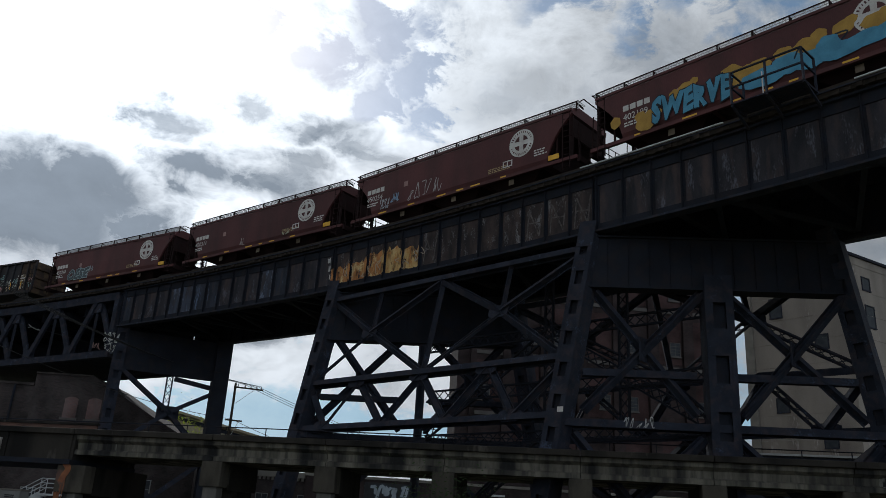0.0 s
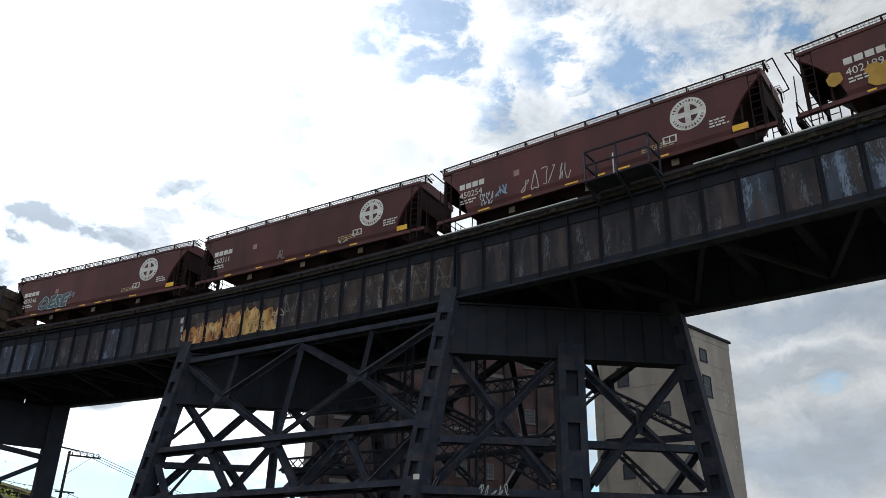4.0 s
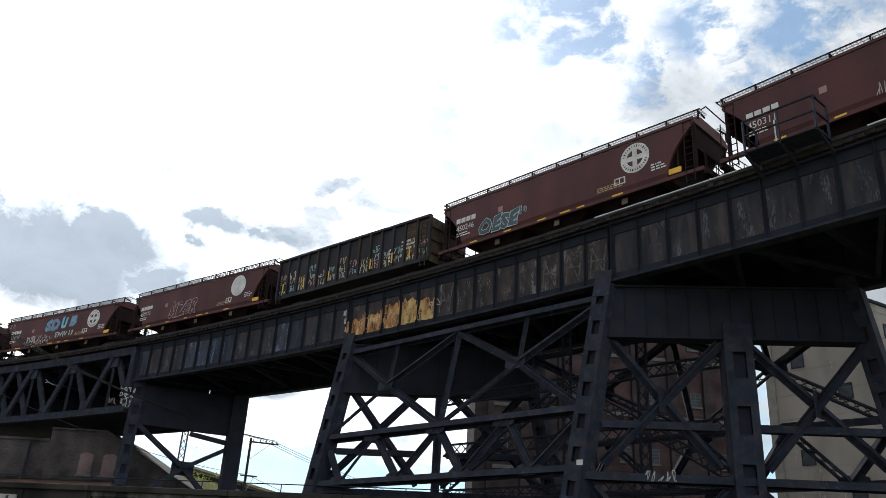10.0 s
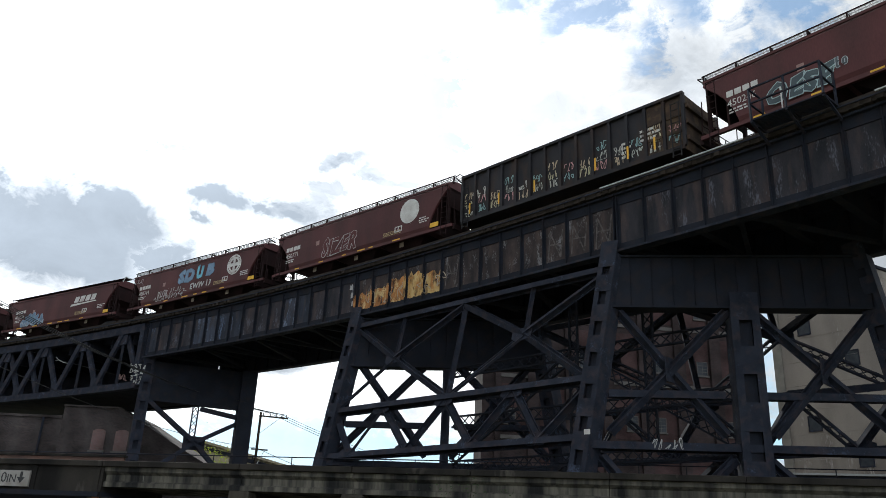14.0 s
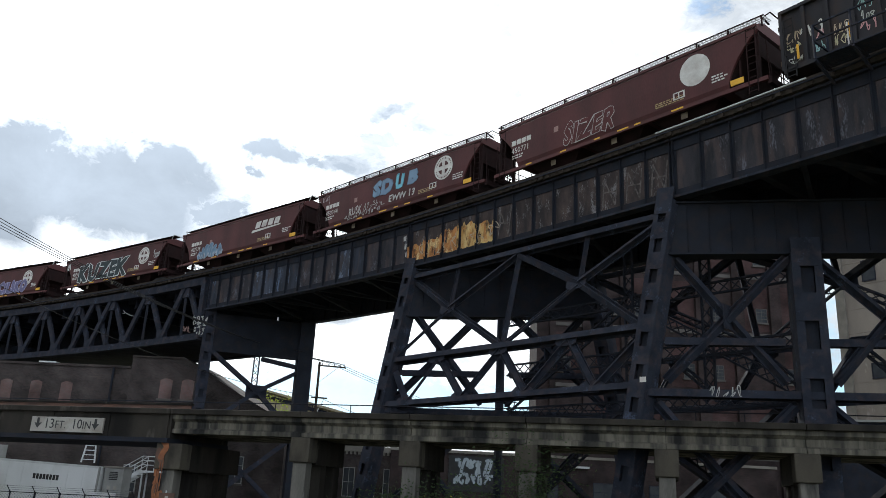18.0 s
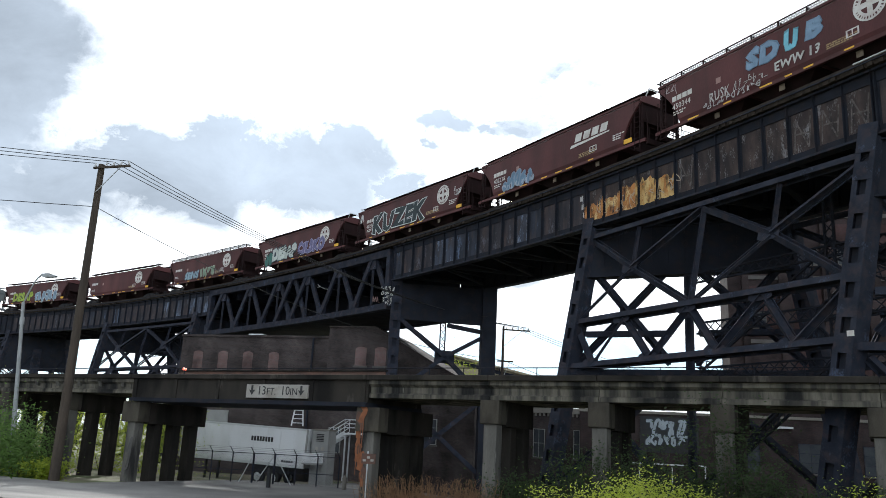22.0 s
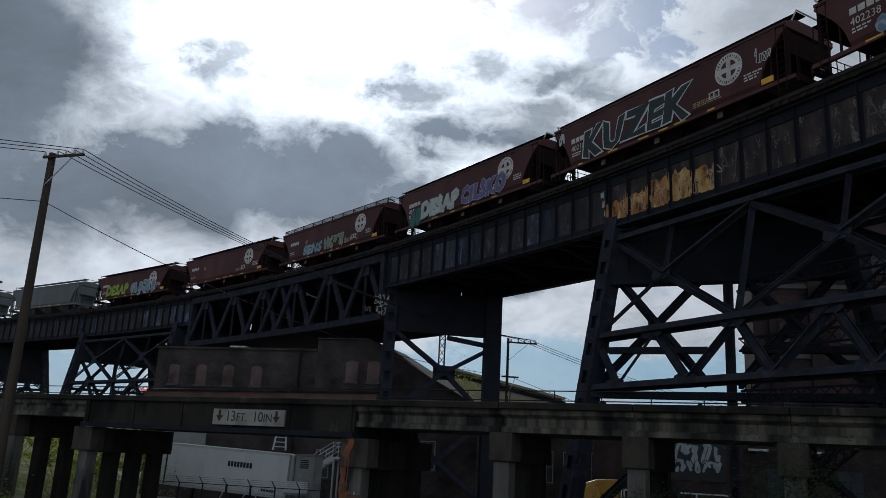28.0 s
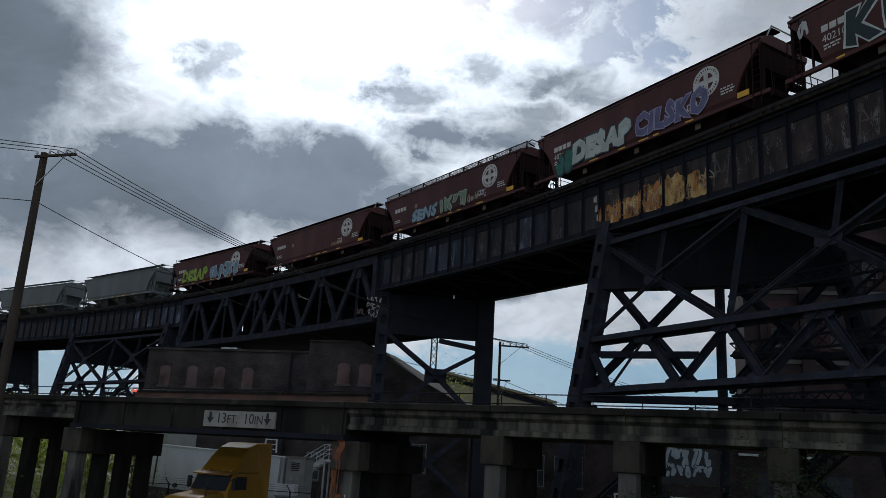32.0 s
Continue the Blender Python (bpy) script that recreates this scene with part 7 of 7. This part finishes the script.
    graffiti(a, -0.95, -0.6, 0.6, 0.8, 2, (0.16, 0.1, 0.09), None, 219, 0.16, 0.0)
    b = thing("strut_tag", "white scrawled tag on a low tower strut", "graffiti", "", "", frame_at((16.35, 29.1), (26.0, 24.75), 6.75))
    graffiti(b, 1.4, 0.15, 1.3, 0.36, 5, (0.3, 0.3, 0.29), None, 221, 0.12, -0.25)
    c = thing("girder_tag", "thin white vertical tag on the girder", "graffiti")
    for k in range(3):
        part("stroke", patch(113.95 + 0.05 * k, 114.05 + 0.12 * k, 15.9 + 0.5 * k, 16.3 + 0.5 * k, None, 0.2, 0.05), paint(0.4, 0.39, 0.38), c)
    d = thing("notice_plate", "small white notice plate on a tower strut", "plate", "", "", frame_at((15.0, 28.6), (15.6, 27.7), 7.2))
    part("plate", Shape().box(0, 0.26, -0.5, -0.48, 0.0, 0.2), DECAL, d)
    e = thing("pier_tags", "spray-painted tags on the concrete columns", "graffiti", "", "", TRESTLE)
    graffiti(e, -19.55, 0.7, 0.6, 1.6, 1, (0.09, 0.085, 0.08), None, 231, 0.2, -0.02)
    graffiti(e, 2.5, 0.5, 0.45, 1.5, 1, (0.5, 0.5, 0.48), None, 232, 0.2, 0.1)


girder_art()


# ---- plants ----
def leaves(rnd, centre, radius, count, size, flat=1.0):
    sh = Shape()
    cx, cy, cz = centre
    clumps = [(cx + rnd.gauss(0, radius[0] * 0.45), cy + rnd.gauss(0, radius[1] * 0.45), cz + radius[2] * (rnd.random() ** 0.8) * flat) for _ in range(max(count // 45, 6))]
    vs, fs = [], []
    for i in range(count):
        c = clumps[i % len(clumps)]
        s = 0.22 * max(radius)
        p = Vector((c[0] + rnd.gauss(0, s), c[1] + rnd.gauss(0, s), max(c[2] + rnd.gauss(0, s * 0.8), cz + 0.03)))
        a = Vector((rnd.gauss(0, 1), rnd.gauss(0, 1), rnd.gauss(0, 0.6))).normalized()
        b = a.orthogonal().normalized()
        k = size * rnd.uniform(0.6, 1.4)
        n = len(vs)
        vs += [tuple(p - a * k), tuple(p + b * k * 0.45), tuple(p + a * k), tuple(p - b * k * 0.45)]
        fs.append((n, n + 1, n + 2, n + 3))
    sh.v, sh.f = vs, fs
    return sh


def bush(x, y, w, h, count, size, material, label, seed, group="bushes", stems=7):
    rnd = random.Random(seed)
    z = ground_z(x, y) - 0.05
    b = thing("bush", label, "bush", group, "", Matrix.Translation((x, y, z)))
    for i in range(stems):
        q = Vector((rnd.gauss(0, w * 0.3), rnd.gauss(0, w * 0.3), h * rnd.uniform(0.6, 1.0)))
        part("stem", Shape().tube((q.x * 0.2, q.y * 0.2, 0), q, 0.025, 5, 0.008), TWIG, b)
    tagged(part("foliage", leaves(rnd, (0, 0, 0), (w * 0.5, w * 0.5, h), count, size), material, b), kind="stuff")
    return b


k = 0
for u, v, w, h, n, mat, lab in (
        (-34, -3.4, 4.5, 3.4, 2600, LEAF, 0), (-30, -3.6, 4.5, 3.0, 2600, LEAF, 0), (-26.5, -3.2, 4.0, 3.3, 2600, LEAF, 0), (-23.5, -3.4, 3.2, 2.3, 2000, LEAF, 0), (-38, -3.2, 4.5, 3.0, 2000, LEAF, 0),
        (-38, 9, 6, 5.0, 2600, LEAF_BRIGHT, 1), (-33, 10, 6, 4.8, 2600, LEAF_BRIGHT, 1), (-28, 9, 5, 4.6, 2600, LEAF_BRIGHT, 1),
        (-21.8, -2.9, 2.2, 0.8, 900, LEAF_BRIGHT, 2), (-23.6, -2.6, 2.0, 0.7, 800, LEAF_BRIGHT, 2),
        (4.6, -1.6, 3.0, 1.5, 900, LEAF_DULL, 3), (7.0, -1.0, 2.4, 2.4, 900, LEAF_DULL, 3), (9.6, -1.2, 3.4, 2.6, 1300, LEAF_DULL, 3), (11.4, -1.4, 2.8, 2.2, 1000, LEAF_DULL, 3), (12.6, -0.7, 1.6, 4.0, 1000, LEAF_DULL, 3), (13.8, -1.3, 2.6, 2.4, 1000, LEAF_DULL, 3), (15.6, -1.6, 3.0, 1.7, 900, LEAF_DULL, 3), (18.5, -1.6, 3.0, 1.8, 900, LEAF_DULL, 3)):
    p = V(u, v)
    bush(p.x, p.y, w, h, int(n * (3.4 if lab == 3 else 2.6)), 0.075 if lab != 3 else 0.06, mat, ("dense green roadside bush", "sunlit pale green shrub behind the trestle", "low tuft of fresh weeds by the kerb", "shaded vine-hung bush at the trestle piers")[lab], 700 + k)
    k += 1
for x, y, w, h, n in ((5.1, 25.0, 1.5, 1.55, 1000), (6.4, 24.6, 2.2, 1.8, 2400), (7.7, 24.2, 1.5, 1.5, 1000), (11.9, 22.6, 1.8, 1.95, 420), (13.6, 22.0, 2.0, 2.05, 460), (10.4, 23.2, 1.4, 1.4, 300), (3.6, 26.0, 1.0, 1.4, 350)):
    bush(x, y, w, h, n * 3, 0.045, LEAF_BRIGHT, "bright yellow-green shrub in fresh leaf", 760 + k)
    k += 1


def dry_stalks(x, y, seed):
    rnd = random.Random(seed)
    z = ground_z(x, y) - 0.05
    b = thing("dead_weeds", "tangle of dry reddish-brown dead weeds", "weeds", "dead weeds", "", Matrix.Translation((x, y, z)))
    sh = Shape()
    for i in range(150):
        p = Vector((rnd.gauss(0, 0.5), rnd.gauss(0, 0.5), 0))
        q = p + Vector((rnd.gauss(0, 0.3), rnd.gauss(0, 0.3), rnd.uniform(0.5, 1.7)))
        sh.tube(p, q, 0.012, 3, 0.004)
        for j in range(3):
            f = rnd.uniform(0.4, 1)
            c = p.lerp(q, f)
            sh.tube(c, c + Vector((rnd.gauss(0, 0.15), rnd.gauss(0, 0.15), rnd.uniform(0, 0.2))), 0.008, 3, 0.003)
    tagged(part("stalks", sh, DRY, b), kind="stuff")


for i, (x, y) in enumerate(((-1.4, 29.5), (-0.6, 29.0), (0.2, 29.3), (0.9, 28.6), (1.5, 29.2))):
    dry_stalks(x, y, 820 + i)


def small_tree(x, y, h, label, seed, material):
    rnd = random.Random(seed)
    z = ground_z(x, y)
    t = thing("tree", label, "tree", "trees", "", Matrix.Translation((x, y, z)))
    part("trunk", Shape().tube((0, 0, -0.2), (0.2, 0, h * 0.55), 0.16, 8, 0.08), TWIG, t)
    for i in range(9):
        a = rnd.uniform(0, 6.28)
        q = Vector((math.cos(a) * h * 0.22, math.sin(a) * h * 0.22, h * rnd.uniform(0.65, 1.0)))
        part("limb", Shape().tube((0.15, 0, h * rnd.uniform(0.35, 0.55)), q, 0.05, 6, 0.015), TWIG, t)
    tagged(part("crown", leaves(rnd, (0, 0, h * 0.45), (h * 0.25, h * 0.25, h * 0.5), 1500, 0.14), material, t), kind="stuff")


small_tree(2.3, 84.0, 12.5, "thin spring tree with sparse yellow-green leaves", 841, LEAF_BRIGHT)


# ---- the yellow road tractor ----
def road_tractor():
    t = thing("road_tractor", "yellow highway tractor cab with a tall roof fairing", "truck")
    # x forward, built from its rear axle
    part("frame", Shape().box(-1.2, 5.6, -0.45, 0.45, 0.7, 0.95), BLACK, t)
    cab = [(1.6, 0.95), (3.75, 0.95), (3.8, 1.75), (3.35, 2.62), (1.6, 2.62)]
    part("cab", Shape().extrude(cab, -1.15, 1.15), CABY, t, bevel=0.06)
    fair = [(0.55, 0.95), (1.6, 0.95), (1.6, 2.62), (3.3, 2.64), (3.15, 2.75), (2.75, 3.35), (2.3, 3.82), (1.6, 4.05), (0.55, 4.1)]
    roof = Shape().extrude(fair, -1.14, 1.14)
    roof.v = [(x, y * (1 - 0.3 * min(max(z - 2.62, 0), 1.3) * min(max(x - 0.2, 0), 2.4) / 3.1), z) for x, y, z in roof.v]
    part("sleeper_and_fairing", roof, CABY, t, bevel=0.12)
    hood = [(3.8, 0.75), (5.75, 0.62), (5.82, 1.3), (5.6, 1.52), (3.8, 1.78)]
    part("hood", Shape().extrude(hood, -0.95, 0.95), CABY, t, bevel=0.12)
    ws = [(3.83, 1.8), (3.85, 1.82), (3.42, 2.55), (3.4, 2.53)]
    part("windscreen", Shape().extrude(ws, -1.02, 1.02), GLASS_DARK, t)
    part("visor", Shape().extrude([(3.3, 2.6), (3.75, 2.5), (3.78, 2.56), (3.3, 2.68)], -1.1, 1.1), CABY, t)
    for y in (-1, 1):
        part("side_window", Shape().extrude([(2.45, 1.85), (3.45, 1.85), (3.25, 2.45), (2.45, 2.45)], y * 1.165 - 0.008, y * 1.165 + 0.008), GLASS_DARK, t)
        part("door", Shape().extrude([(2.3, 1.05), (3.55, 1.05), (3.55, 1.75), (2.3, 1.75)], y * 1.16 - 0.01, y * 1.16 + 0.01), CABY, t)
        m = part("mirror", Shape().box(3.55, 3.7, y * 1.35 - 0.1, y * 1.35 + 0.1, 1.85, 2.4), BLACK, t, bevel=0.03)
        part("mirror_arm", Shape().tube((3.6, y * 1.1, 2.3), (3.62, y * 1.3, 2.3), 0.02, 6), BLACK, m)
        part("fender", Shape().extrude([(4.1, 0.62), (4.2, 1.1), (4.55, 1.35), (5.1, 1.35), (5.5, 1.1), (5.75, 0.62)], y * 1.0 - 0.17, y * 1.0 + 0.17), CABY, t, bevel=0.05)
        part("headlight", Shape().box(5.6, 5.8, y * 0.95 - 0.16, y * 0.95 + 0.16, 0.85, 1.15), CHROME, t, bevel=0.03)
        part("fuel_tank", Shape().tube((1.3, y * 0.85, 0.65), (2.9, y * 0.85, 0.65), 0.32, 14), CHROME, t)
        hm = part("hood_mirror", Shape().tube((5.0, y * 0.95, 1.95), (5.12, y * 0.95, 1.95), 0.1, 10), BLACK, t)
        part("hood_mirror_stalk", Shape().tube((5.05, y * 0.92, 1.4), (5.06, y * 0.95, 1.9), 0.02, 6), BLACK, hm)
    for i in range(5):
        part("marker_light", Shape().box(3.3, 3.4, -0.9 + 0.45 * i - 0.06, -0.9 + 0.45 * i + 0.06, 2.69, 2.74), YELLOW, t)
    part("grille", Shape().box(5.8, 5.86, -0.55, 0.55, 0.75, 1.3), CHROME, t)
    part("bumper", Shape().box(5.7, 5.95, -1.15, 1.15, 0.3, 0.68), CHROME, t, bevel=0.05)
    part("exhaust", Shape().tube((0.4, -1.0, 0.8), (0.4, -1.0, 3.6), 0.08, 10), CHROME, t)
    part("fifth_wheel", Shape().tube((0.0, 0, 0.95), (0.0, 0, 1.1), 0.5, 14), BLACK, t)
    wheels = []
    for x in (-0.7, 0.65, 4.85):
        for y in (-0.98, 0.98):
            wheels.append(wheel(t, x, y, 0.5, 0.5, 0.5 if x < 2 else 0.3))
    return t, wheels


TRACTOR, TRACTOR_WHEELS = road_tractor()


# ---- what moves ----
ROUTE = [(22.0, 68.0, 41.0), (24.0, 52.0, 43.5), (26.0, 31.0, 49.0), (28.0, 12.3, 58.6), (28.6, 8.6, 60.4), (29.4, 4.9, 61.0), (30.0, 1.7, 60.2), (30.5, -1.0, 58.4), (31.0, -3.6, 55.8), (31.5, -6.1, 52.7), (32.0, -8.5, 49.2)]
HEADINGS = [(22.0, 171.0), (24.0, 168.0), (26.0, 159.0), (28.0, 157.0), (28.6, 166.0), (29.4, 184.0), (30.0, 205.0), (30.5, 222.0), (31.0, 236.0), (31.5, 244.0), (32.0, 244.0)]


def row_at(rows, t):
    """The row of a table at time t, straight from one entry to the next."""
    if t <= rows[0][0]:
        return rows[0][1:]
    for p, q in zip(rows, rows[1:]):
        if t <= q[0]:
            f = (t - p[0]) / (q[0] - p[0])
            return tuple(a + (b - a) * f for a, b in zip(p[1:], q[1:]))
    return rows[-1][1:]


# the curve eases: distance run along the train against metres along the circle
EASE = [(-120.0, -107.5), (121.21, 120.0), (131.7, 130.0), (142.0, 140.0), (152.0, 150.0), (166.6, 165.0), (180.8, 180.0), (194.5, 195.0), (234.5, 240.0), (320.0, 337.5)]


def along_curve(u):
    for (a, sa), (b, sb) in zip(EASE, EASE[1:]):
        if u <= b:
            return sa + (sb - sa) * (u - a) / (b - a)
    return EASE[-1][1]


def motions():
    start = -17.9
    for car, sets, length in CARS:
        mid = start + length / 2
        start += length

        def rail_pose(t, mid=mid):
            s = along_curve(lead(t) + mid)
            p = on_line(s, 0, RAIL)
            return pose(p.x, p.y, p.z, 0, 0, math.degrees(s / RAD) - 90)
        walk(car, [(t / 2, rail_pose(t / 2)) for t in range(0, 65)])
        spin = [(i * 0.1, -math.degrees((lead(0) - lead(i * 0.1)) / 0.42)) for i in range(321)]
        for w in sets:
            x = w.location.x
            walk(w, [(t, pose(x, 0, 0.42, 0, -a, 0)) for t, a in spin])
    # the tractor waits out of sight, then drives across the yard towards the street
    rows, gone = [], 0.0
    spin = []
    last = None
    times = [0.0, 11.0] + [22.0 + i / 15 for i in range(151)]
    for t in times:
        x, y = row_at(ROUTE, t)
        heading = row_at(HEADINGS, t)[0]
        if last:
            gone += math.hypot(x - last[0], y - last[1])
        last = (x, y)
        rows.append((t, pose(x, y, ground_z(x, y) - 0.03, 0, 0, heading)))
        spin.append((t, math.degrees(gone / 0.5)))
    walk(TRACTOR, rows)
    for w in TRACTOR_WHEELS:
        x, y = w.location.x, w.location.y
        walk(w, [(t, pose(x, y, 0.5, 0, a, 0)) for t, a in spin])


motions()
